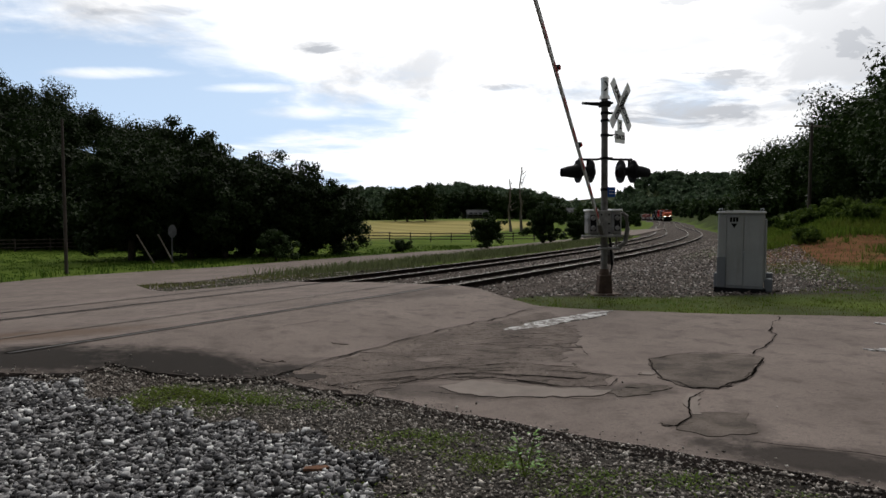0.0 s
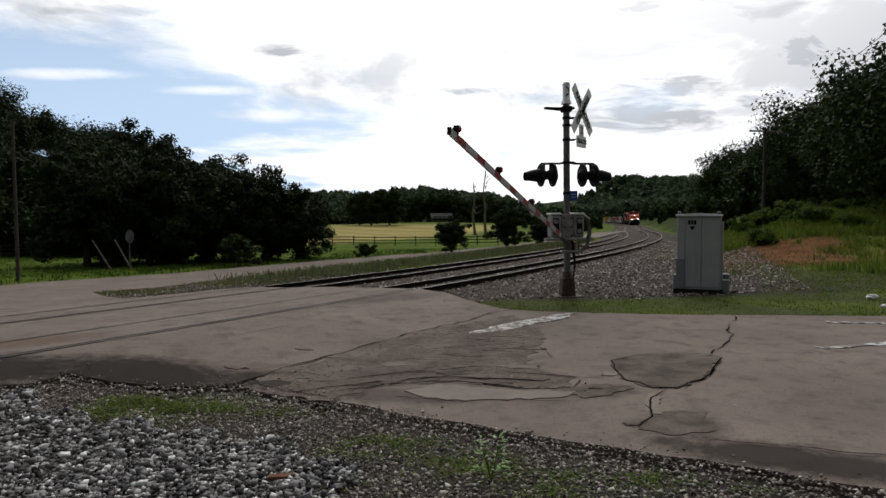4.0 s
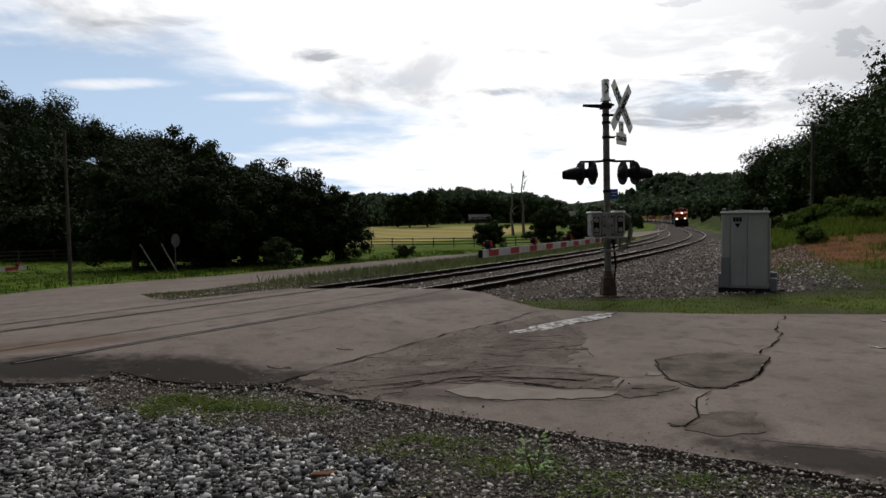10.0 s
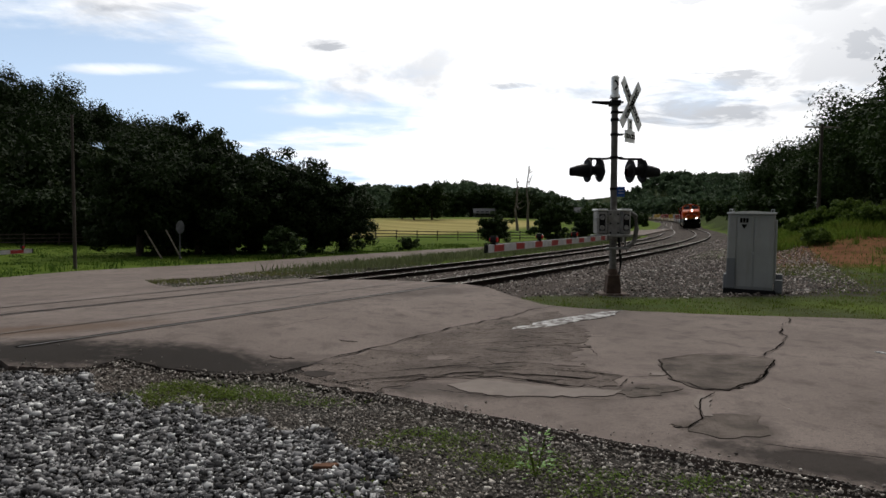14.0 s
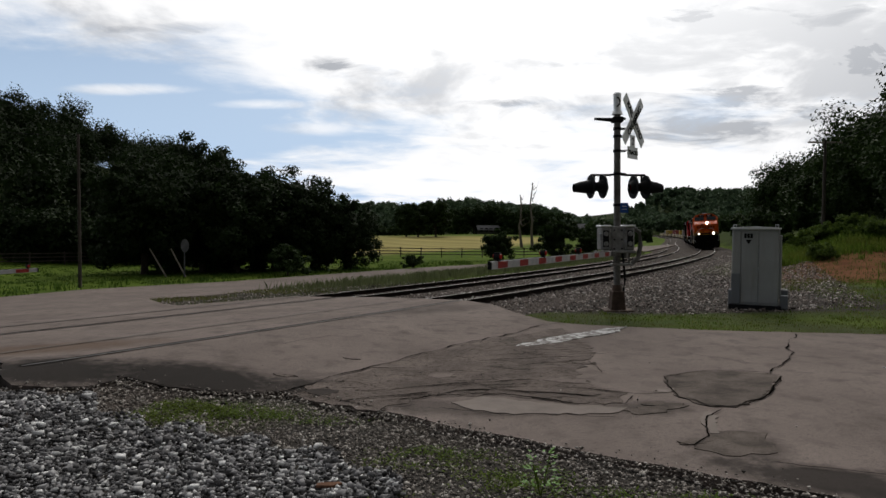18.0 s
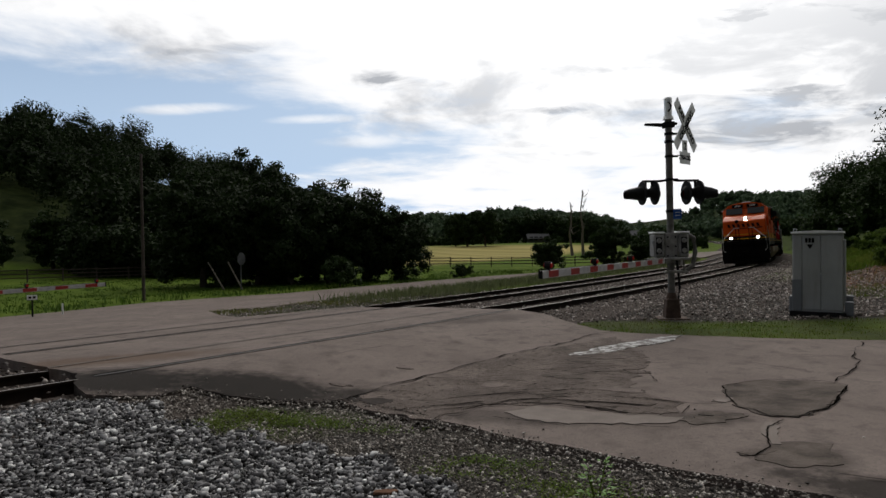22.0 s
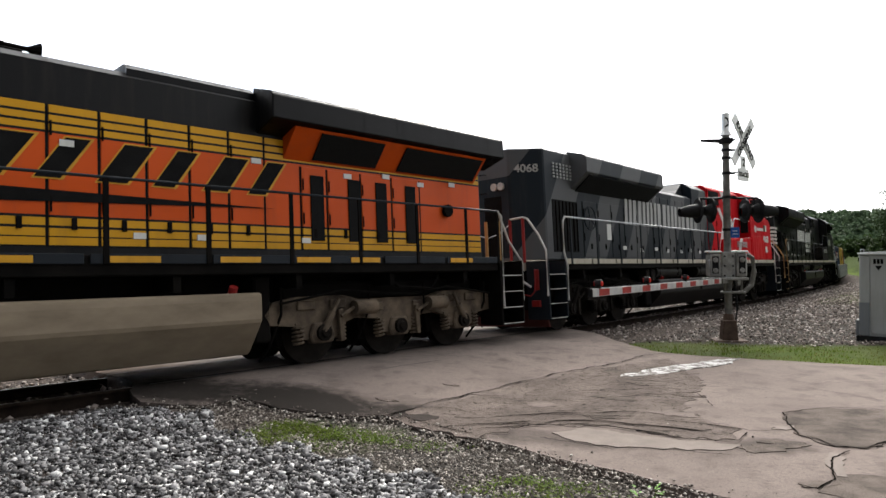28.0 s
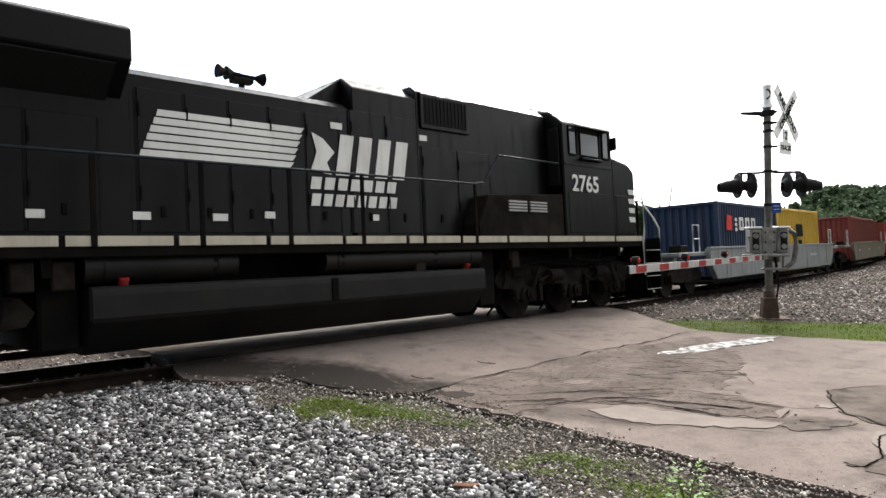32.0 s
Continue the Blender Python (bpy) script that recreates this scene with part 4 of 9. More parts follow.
def nose_at(t):
    """Where the train's front is on the line at t seconds: a smooth curve through the places."""
    T, S = NOSE_T, NOSE_S
    v = [(S[1] - S[0]) / (T[1] - T[0])] + [(S[k + 1] - S[k - 1]) / (T[k + 1] - T[k - 1]) for k in range(1, len(T) - 1)] + [(S[-1] - S[-2]) / (T[-1] - T[-2])]
    k = max(i for i in range(len(T) - 1) if T[i] <= t + 1e-9)
    h = T[k + 1] - T[k]
    u = (t - T[k]) / h
    return (2 * u**3 - 3 * u**2 + 1) * S[k] + (u**3 - 2 * u**2 + u) * h * v[k] + (3 * u**2 - 2 * u**3) * S[k + 1] + (u**3 - u**2) * h * v[k + 1]


def vehicle_pose(s, wheelbase):
    """A vehicle with its middle at s: x points forward, towards the crossing, z up from the rails."""
    a, b = Vector(on_line(np.array(s - wheelbase / 2), 0.7525)), Vector(on_line(np.array(s + wheelbase / 2), 0.7525))
    o, i = Vector(on_line(np.array(s), 0.0)), Vector(on_line(np.array(s), 1.505))
    fwd = (a - b).normalized()
    side = (o - i).normalized()
    up = fwd.cross(side).normalized()
    if up.z < 0:
        up = -up
    left = up.cross(fwd).normalized()
    m = Matrix((fwd, left, up)).transposed().to_4x4()
    m.translation = (a + b) / 2
    return m


TRAIN = []


def couple(ob, back, wheelbase):
    """Puts a vehicle into the train, its middle that far behind the nose."""
    TRAIN.append((ob, back, wheelbase))


def motions():
    """All that moves: the gate arms, the vehicles and their loads."""
    drop_arms()
    turns = [(0.07 * k, (nose_at(0.0) - nose_at(0.07 * k)) / 0.5) for k in range(458)]
    for ob, back, wb in TRAIN:
        if ob.name.startswith("locomotive"):
            for truck in ob.children:
                for wheel in truck.children:
                    if wheel.name.startswith("wheel"):
                        rest = wheel.matrix_basis.copy()
                        walk(wheel, [(t, Matrix.Translation(rest.translation) @ Matrix.Rotation(a, 4, "Y") @ rest.to_3x3().to_4x4()) for t, a in turns])
        walk(ob, [(0.5 * k, vehicle_pose(nose_at(0.5 * k) + back, wb)) for k in range(65)])
    for ob, back, wb, dx in CARGO:
        walk(ob, [(0.5 * k, vehicle_pose(nose_at(0.5 * k) + back, wb) @ Matrix.Translation((dx, 0, 0.33))) for k in range(65)])

# ---- liveries ----


def bands(name, stops, rough=0.42, axis=2, dirt=0.22):
    """Paint in level bands: a list of (from this height, colour)."""
    k = Mat(name, rough, spec=0.12)
    sp = k.nt.nodes.new("ShaderNodeSeparateXYZ")
    k.nt.links.new(k.co, sp.inputs[0])
    r = k.nt.nodes.new("ShaderNodeValToRGB")
    r.color_ramp.interpolation = "CONSTANT"
    lo, hi = 1.0, 5.0
    e = r.color_ramp.elements
    while len(e) < len(stops):
        e.new(0.5)
    for el, (z, c) in zip(e, stops):
        el.position, el.color = max(0.0, (z - lo) / (hi - lo)), (*c, 1)
    k.nt.links.new(k.span(sp.outputs[axis], lo, hi), r.inputs[0])
    st = k.span(k.noise(1.8, 6, 0.65, (3.0, 3.0, 0.3)), 0.5, 0.78)
    c = k.mix(k.mix(dirt, (0, 0, 0), st), r.outputs[0], (0.06, 0.05, 0.042))
    c = k.mix(0.3, c, k.mix(k.span(k.noise(1.1, 4), 0.3, 0.7), (0.8, 0.8, 0.8), (1.12, 1.12, 1.12)), "MULTIPLY")
    k.colour(c).bump(k.noise(3.5, 3), 0.05, 0.02)
    k.rough(st, rough, rough + 0.3)
    return k.m


def slanted(name, a, b, period, share_, lean, rough=0.45, shift=0.0):
    """Paint in slanting stripes of two colours."""
    k = Mat(name, rough, spec=0.12)
    sp = k.nt.nodes.new("ShaderNodeSeparateXYZ")
    k.nt.links.new(k.co, sp.inputs[0])

    def op(kind, u, v):
        m = k.nt.nodes.new("ShaderNodeMath")
        m.operation = kind
        for i, w in enumerate((u, v)):
            if isinstance(w, (int, float)):
                m.inputs[i].default_value = w
            else:
                k.nt.links.new(w, m.inputs[i])
        return m.outputs[0]

    w = op("ADD", op("ADD", sp.outputs[0], op("MULTIPLY", sp.outputs[2], lean)), 50.0 + shift)
    f = op("LESS_THAN", op("FRACT", op("DIVIDE", w, period), 0.0), share_)
    c = k.mix(f, a, b)
    st = k.span(k.noise(1.8, 6, 0.65, (3.0, 3.0, 0.3)), 0.5, 0.78)
    c = k.mix(k.mix(0.2, (0, 0, 0), st), c, (0.06, 0.052, 0.045))
    k.colour(c).bump(k.noise(3.5, 3), 0.05, 0.02)
    return k.m


def build_liveries():
    org, yel, blk = (0.46, 0.062, 0.0045), (0.48, 0.24, 0.009), (0.004, 0.004, 0.0045)
    lines = []
    for z in (1.80, 1.92, 2.04):
        lines += [(z, yel), (z + 0.095, blk)]
    top = []
    for z in (3.18, 3.29, 3.40):
        top += [(z, yel), (z + 0.085, blk)]
    M["orange_side"] = bands("orange_livery", [(1.0, blk), *lines, (2.17, org), (3.15, blk), *top, (3.52, blk)])
    M["orange"] = painted("orange_paint", org, (0.06, 0.05, 0.04), 0.2, 0.4, 0.1)
    M["orange_low"] = bands("orange_cab_livery", [(1.0, blk), *lines, (2.17, org)], 0.4)
    M["orange_nose"] = bands("orange_nose_livery", [(1.0, blk), (1.80, yel), (1.86, blk), (2.02, org), (2.12, yel), (2.16, org)], 0.4)
    M["yellow"] = painted("yellow_paint", yel, (0.06, 0.05, 0.04), 0.2, 0.45)
    k = Mat("dusty_tank_paint", 0.7)
    k.colour(k.mix(k.span(k.noise(1.2, 6, 0.65, (1, 1, 2.5)), 0.35, 0.7), (0.205, 0.164, 0.115), (0.130, 0.102, 0.070))).bump(k.noise(3, 4), 0.08, 0.02)
    M["tan_tank"] = k.m
    M["tan_truck"] = simple("dusty_truck", (0.028, 0.021, 0.015), (0.115, 0.088, 0.061), 2.5, 0.9, bump=0.3, dist=0.01)
    M["dark_truck"] = simple("grimy_truck", (0.0035, 0.0029, 0.0024), (0.015, 0.0125, 0.010), 2.5, 0.9, bump=0.3, dist=0.01, spec=0.06)
    M["loco_black"] = painted("black_livery", (0.0024, 0.0024, 0.0029), (0.010, 0.009, 0.008), 0.22, 0.35, 0.10)
    M["dark_grey"] = painted("graphite_paint", (0.010, 0.013, 0.017), (0.02, 0.018, 0.016), 0.2, 0.5, 0.1)
    M["grey_stripe"] = slanted("two_grey_livery", (0.066, 0.067, 0.070), (0.0070, 0.0105, 0.0150), 2.35, 0.5, 0.62, shift=0.4)
    M["red"] = painted("red_livery", (0.44, 0.005, 0.010), (0.05, 0.012, 0.012), 0.15, 0.42, 0.07)
    M["white"] = painted("white_lettering", (0.55, 0.545, 0.52), (0.16, 0.15, 0.13), 0.3, 0.5)
    M["pale_letter"] = painted("pale_grey_lettering", (0.30, 0.298, 0.29), (0.07, 0.065, 0.06), 0.3, 0.5)
    M["cream"] = painted("cream_sill", (0.36, 0.325, 0.26), (0.12, 0.10, 0.08), 0.4, 0.55)
    M["rail_white"] = painted("white_handrail", (0.42, 0.41, 0.39), (0.2, 0.18, 0.16), 0.2, 0.45)
    M["under"] = simple("underframe_grime", (0.0022, 0.0020, 0.0018), (0.006, 0.0052, 0.0045), 2, 0.9, bump=0.2, spec=0.06)
    M["tank_black"] = simple("black_tank", (0.004, 0.0036, 0.0034), (0.009, 0.008, 0.007), 1.5, 0.55, bump=0.1, spec=0.12)
    M["wheel"] = simple("steel_wheel", (0.006, 0.005, 0.0044), (0.015, 0.0125, 0.0105), 5, 0.8, 0.1, 0.1, spec=0.08)
    k = Mat("cab_glass", 0.06)
    k.colour((0.012, 0.014, 0.016))
    M["cab_glass"] = k.m
    M["screen"] = simple("dark_screen", (0.0018, 0.0018, 0.0018), (0.004, 0.004, 0.004), 30, 0.95)
    k = Mat("headlight_lens", 0.2)
    k.colour((0.9, 0.85, 0.7))
    k.bsdf.inputs["Emission Color"].default_value = (1.0, 0.90, 0.70, 1)
    k.bsdf.inputs["Emission Strength"].default_value = 60.0
    M["headlight"] = k.m
    M["lens_off"] = simple("clear_lens", (0.30, 0.30, 0.29), (0.40, 0.40, 0.38), 8, 0.12, bump=0)
    M["hose_red"] = painted("red_hardware", (0.20, 0.010, 0.009), (0.03, 0.02, 0.016), 0.5, 0.6)
    M["gold_rail"] = painted("tan_handrail", (0.30, 0.165, 0.055), (0.12, 0.09, 0.06), 0.3, 0.5)
    M["flag_green"] = painted("green_panel", (0.006, 0.07, 0.04), rough=0.5)
    M["rust_red"] = painted("rusty_red_iron", (0.060, 0.012, 0.009), (0.02, 0.014, 0.011), 0.5, 0.8)
    M["louvre_light"] = painted("light_louvre", (0.34, 0.34, 0.34), rough=0.5)


build_liveries()


def lettering(text, size, material, parent, m, name="lettering", squash=1.0, label=""):
    """Writing in the built-in font, as a thin mesh of its own."""
    cu = bpy.data.curves.new("lettering", "FONT")
    cu.body, cu.size, cu.extrude, cu.align_x, cu.align_y, cu.offset = text, size, 0.004, "CENTER", "CENTER", size * 0.02
    tmp = bpy.data.objects.new("lettering", cu)
    scene.collection.objects.link(tmp)
    me = bpy.data.meshes.new_from_object(tmp)
    bpy.data.objects.remove(tmp)
    me.materials.clear()
    me.materials.append(material)
    ob = new(name, me)
    ob.parent = parent
    ob.matrix_basis = m @ Matrix.Diagonal((squash, 1, 1, 1))
    if label:
        ob["label"] = label
    return ob


# on the camera's side (+y) of a vehicle writing runs towards -x
def side_m(x, y, z):
    return Matrix(((-1, 0, 0, x), (0, 0, 1, y), (0, 1, 0, z), (0, 0, 0, 1)))


def face(bm, pts, y, thick=0.008):
    """A flat shape on the vehicle's side, standing proud of y."""
    prism(bm, pts, y, y + thick, "y")


def hood_profile(half, top, bevel, z0=1.66):
    return [(-half, z0), (half, z0), (half, top - bevel), (half - bevel * 1.3, top), (-half + bevel * 1.3, top), (-half, top - bevel)]


WHEEL = {}


def wheel_mesh():
    if "w" not in WHEEL:
        bm = bmesh.new()
        tube(bm, (0, -0.07, 0), (0, 0.06, 0), 0.50, 0.50, 28)
        tube(bm, (0, -0.09, 0), (0, -0.06, 0), 0.535, 0.535, 28)
        tube(bm, (0, 0.05, 0), (0, 0.10, 0), 0.17, 0.13, 14)
        WHEEL["w"] = finish(bm, "wheel", M["wheel"], 40)
        bm = bmesh.new()
        tube(bm, (0, 0.0, 0), (0, 0.15, 0), 0.13, 0.13, 14)
        tube(bm, (0, 0.15, 0), (0, 0.18, 0), 0.08, 0.06, 12)
        WHEEL["cap"] = finish(bm, "bearing_cap", M["dark_truck"], 40)
    return WHEEL["w"], WHEEL["cap"]


def three_axle_truck(parent, xc, paint, pitch=1.62):
    """A six-wheel truck: cast side frames, journal boxes, springs, dampers, brake gear, motors and wheels."""
    w, cap = wheel_mesh()
    out = [(-2.62, 0.82), (-2.46, 1.00), (-2.05, 1.07), (-1.15, 1.07), (-0.85, 0.98), (0.85, 0.98), (1.15, 1.07), (2.05, 1.07), (2.46, 1.00), (2.62, 0.82), (2.52, 0.66), (2.02, 0.62), (1.93, 0.40), (1.72, 0.40), (1.70, 0.56), (1.54, 0.56), (1.52, 0.40), (1.31, 0.40), (1.22, 0.62), (0.95, 0.70), (0.40, 0.66), (0.31, 0.40), (0.10, 0.40), (0.08, 0.56), (-0.08, 0.56), (-0.10, 0.40), (-0.31, 0.40), (-0.40, 0.66), (-0.95, 0.70), (-1.22, 0.62), (-1.31, 0.40), (-1.52, 0.40), (-1.54, 0.56), (-1.70, 0.56), (-1.72, 0.40), (-1.93, 0.40), (-2.02, 0.62), (-2.52, 0.66)]
    bm = bmesh.new()
    box(bm, xc - 2.2, xc + 2.2, -0.95, 0.95, 0.99, 1.30, 0.04)
    truck = part("truck", bm, M["under"], parent)
    for k in (-1, 0, 1):
        bm = bmesh.new()
        tube(bm, (xc + k * pitch, -0.72, 0.5), (xc + k * pitch, 0.72, 0.5), 0.10, None, 12)
        off = 0.40 if k < 1 else -0.40
        tube(bm, (xc + k * pitch + off, -0.56, 0.52), (xc + k * pitch + off, 0.56, 0.52), 0.36, None, 12)
        part("traction_motor", bm, M["under"], truck)
    for sy in (-1, 1):
        bm = bmesh.new()
        prism(bm, [(xc + u, v) for u, v in out], min(sy * 1.00, sy * 1.15), max(sy * 1.00, sy * 1.15), "y", 0.012)
        side = part("side_frame", bm, paint, truck)
        for u, v in ((-1.9, 0.98), (-1.3, 0.98), (1.3, 0.98), (1.9, 0.98), (-0.5, 0.90), (0.5, 0.90)):
            bm = bmesh.new()
            box(bm, xc + u - 0.16, xc + u + 0.16, sy * 1.145, sy * 1.19, v - 0.12, v + 0.03, 0.015)
            part("frame_lug", bm, paint, side)
        for k in (-1, 0, 1):
            xa = xc + k * pitch
            turn = 0 if sy > 0 else 180
            share("wheel", w, truck, pose(xa, sy * 0.7525, 0.5, 0, 0, turn))
            bm = bmesh.new()
            prism(bm, [(xa - 0.20, 0.34), (xa + 0.20, 0.34), (xa + 0.24, 0.46), (xa + 0.17, 0.66), (xa - 0.17, 0.66), (xa - 0.24, 0.46)], min(sy * 1.05, sy * 1.21), max(sy * 1.05, sy * 1.21), "y", 0.025)
            part("journal_box", bm, paint, truck)
            share("bearing_cap", cap, truck, pose(xa, sy * 1.12, 0.50, 0, 0, turn))
            for e in (-0.40, 0.40):
                bm = bmesh.new()
                bent(bm, [(xa + e + 0.085 * math.cos(0.785 * r), sy * 1.11 + 0.085 * math.sin(0.785 * r), 0.35 + 0.0075 * r) for r in range(42)], 0.019, 5)
                part("coil_spring", bm, paint, truck)
            bm = bmesh.new()
            prism(bm, [(xa + 0.50, 0.30), (xa + 0.60, 0.32), (xa + 0.66, 0.60), (xa + 0.60, 0.72), (xa + 0.54, 0.60)], min(sy * 0.70, sy * 0.84), max(sy * 0.70, sy * 0.84), "y", 0.01)
            part("brake_shoe", bm, M["under"], truck)
        for k, lean in ((-1, 0.16), (1, -0.16)):
            bm = bmesh.new()
            tube(bm, (xc + k * (pitch + 0.02), sy * 1.25, 0.52), (xc + k * pitch + lean, sy * 1.25, 0.80), 0.055, None, 10)
            tube(bm, (xc + k * pitch + lean, sy * 1.25, 0.80), (xc + k * pitch + lean * 1.8, sy * 1.25, 1.02), 0.032, None, 8)
            part("damper", bm, paint, truck)
        for k in (-0.52, 0.52):
            bm = bmesh.new()
            tube(bm, (xc + k * pitch - 0.24, sy * 1.26, 0.86), (xc + k * pitch + 0.20, sy * 1.26, 0.86), 0.12, None, 14)
            tube(bm, (xc + k * pitch + 0.20, sy * 1.26, 0.86), (xc + k * pitch + 0.46, sy * 1.26, 0.74), 0.03, None, 8)
            part("brake_cylinder", bm, paint, truck, smooth_angle=40)
            bm = bmesh.new()
            prism(bm, [(xc + k * pitch + 0.40, 0.86), (xc + k * pitch + 0.49, 0.84), (xc + k * pitch + 0.46, 0.34), (xc + k * pitch + 0.37, 0.34)], min(sy * 1.18, sy * 1.24), max(sy * 1.18, sy * 1.24), "y", 0.01)
            part("brake_lever", bm, paint, truck)
        for e in (-2.30, -0.62, 0.66, 2.34):
            bm = bmesh.new()
            bent(bm, [(xc + e, sy * 1.18, 1.22), (xc + e + 0.02, sy * 1.20, 0.82), (xc + e + 0.10, sy * 0.98, 0.34), (xc + e + 0.16, sy * 0.80, 0.12)], 0.022, 6)
            part("sand_pipe", bm, M["under"], truck)
        bm = bmesh.new()
        bent(bm, [(xc - 2.4, sy * 1.24, 0.98), (xc - 1.2, sy * 1.24, 1.15), (xc - 0.3, sy * 1.22, 1.04), (xc + 0.4, sy * 1.22, 1.08), (xc + 1.2, sy * 1.24, 1.15), (xc + 2.4, sy * 1.24, 0.98)], 0.020, 6)
        part("air_pipe", bm, M["under"], truck)
        bm = bmesh.new()
        bent(bm, [(xc - 0.9, sy * 1.30, 1.34), (xc - 0.7, sy * 1.30, 1.12), (xc + 0.1, sy * 1.29, 1.18), (xc + 0.3, sy * 1.28, 1.36)], 0.028, 6)
        part("cable", bm, M["under"], truck)
    return truck


def coupler(parent, x, sign):
    bm = bmesh.new()
    box(bm, min(x - sign * 0.75, x - sign * 0.12), max(x - sign * 0.75, x - sign * 0.12), -0.09, 0.09, 0.72, 0.95, 0.02)
    box(bm, min(x - sign * 0.18, x + sign * 0.06), max(x - sign * 0.18, x + sign * 0.06), -0.17, 0.17, 0.70, 0.98, 0.04)
    for y in (-0.42, 0.42, 0.62):
        bent(bm, [(x - sign * 0.55, y, 1.15), (x - sign * 0.30, y, 0.95), (x - sign * 0.10, y * 0.9, 0.62), (x + sign * 0.02, y * 0.8, 0.60)], 0.025, 6)
    part("coupler", bm, M["under"], parent)


def step_well(parent, x0, x1, sy, paint, edge):
    """Steps cut into a corner of the frame, with lit edges."""
    lo, hi = min(x0, x1), max(x0, x1)
    bm = bmesh.new()
    prism(bm, [(lo, sy * 0.93), (hi, sy * 0.93), (hi, sy * 1.5), (hi - 0.04, sy * 1.5), (hi - 0.04, sy * 1.0), (lo + 0.04, sy * 1.0), (lo + 0.04, sy * 1.5), (lo, sy * 1.5)], 0.34, 1.62, "z")
    st = part("step_well", bm, paint, parent)
    for z in (0.36, 0.68, 1.0, 1.32):
        bm = bmesh.new()
        box(bm, lo + 0.04, hi - 0.04, sy * 1.0, sy * 1.50, z - 0.03, z, 0.004)
        part("step", bm, M["under"], st)
        bm = bmesh.new()
        box(bm, lo + 0.05, hi - 0.05, sy * 1.495, sy * 1.508, z - 0.010, z + 0.004)
        part("step_edge", bm, edge, st)


def handrails(parent, xs, y, top, base, rail_paint, post_paint, drop=None):
    """Posts along the walkway with a rail through their tops."""
    for x in xs:
        bm = bmesh.new()
        box(bm, x - 0.034, x + 0.034, y - 0.012, y + 0.012, base - 0.12, top + 0.02, 0.004)
        part("stanchion", bm, post_paint, parent)
    bm = bmesh.new()
    pts = [(x, y, top) for x in xs]
    if drop:
        pts = drop[0] + pts + drop[1]
    bent(bm, pts, 0.02, 7)
    part("handrail", bm, rail_paint, parent)


def fuel_tank(parent, x0, x1, paint, top=1.08, low=0.27, sight=False):
    bm = bmesh.new()
    prism(bm, [(-1.42, top), (1.42, top), (1.44, top - 0.08), (1.44, top - 0.40), (1.05, low), (-1.05, low), (-1.44, top - 0.40), (-1.44, top - 0.08)], x0, x1, "x", 0.03)
    t = part("fuel_tank", bm, paint, parent)
    bm = bmesh.new()
    box(bm, (x0 + x1) / 2 - 0.06, (x0 + x1) / 2 + 0.06, 1.435, 1.46, top - 0.38, top - 0.04, 0.01)
    part("fuel_gauge", bm, M["under"], t)
    for xx in (x0 + 0.4, x1 - 0.4):
        bm = bmesh.new()
        tube(bm, (xx, 1.30, top - 0.02), (xx, 1.36, top + 0.09), 0.06, None, 12)
        part("filler_cap", bm, M["hose_red"], t)
    return t


def frame_parts(ob, x0, x1, paint, stripe, seg, deck=1.66):
    """Underframe, walkway and its edge, the edge in lengths between the posts."""
    bm = bmesh.new()
    box(bm, x1 + 0.1, x0 - 0.1, -0.75, 0.75, 1.02, 1.55, 0.02)
    box(bm, x1, x0, -1.46, 1.46, 1.42, deck - 0.012, 0.01)
    part("underframe", bm, paint, ob)
    for k in range(9):
        xx = x1 + (x0 - x1) * (k + 0.5) / 9
        bm = bmesh.new()
        box(bm, xx - 0.05, xx + 0.05, -1.4, 1.4, 1.2, 1.41)
        part("crossbeam", bm, paint, ob)
    n = max(1, round((x0 - x1) / seg))
    for sy in (-1, 1):
        for k in range(n):
            a, b = x1 + (x0 - x1) * k / n, x1 + (x0 - x1) * (k + 1) / n
            bm = bmesh.new()
            box(bm, a + 0.035, b - 0.035, sy * 1.46, sy * 1.485, deck - 0.115, deck + 0.005, 0.004)
            part("sill_plate", bm, stripe, ob)


def doors(ob, xs, half, z0, z1, paint, hinges=True):
    """Hood doors on both sides, each a thin panel with its gap, latch and hinges."""
    for sy in (-1, 1):
        for a in xs:
            bm = bmesh.new()
            box(bm, a - 0.017, a + 0.017, sy * (half + 0.001), sy * (half + 0.006), z0, z1)
            part("door_gap", bm, M["screen"], ob)
        for a, b in zip(xs, xs[1:]):
            bm = bmesh.new()
            box(bm, min(a, b) + 0.02, max(a, b) - 0.02, sy * (half - 0.002), sy * (half + 0.014), z0, z1, 0.005)
            d = part("hood_door", bm, paint, ob)
            bm = bmesh.new()
            m = (a + b) / 2
            box(bm, m - 0.03, m + 0.03, sy * (half + 0.012), sy * (half + 0.035), z0 + 0.20, z0 + 0.34, 0.004)
            part("latch", bm, M["under"], d)
            for zz in (z0 + 0.5, z1 - 0.28):
                bm = bmesh.new()
                box(bm, max(a, b) - 0.05, max(a, b) - 0.028, sy * (half + 0.012), sy * (half + 0.03), zz - 0.09, zz + 0.09)
                part("hinge", bm, M["under"], d)


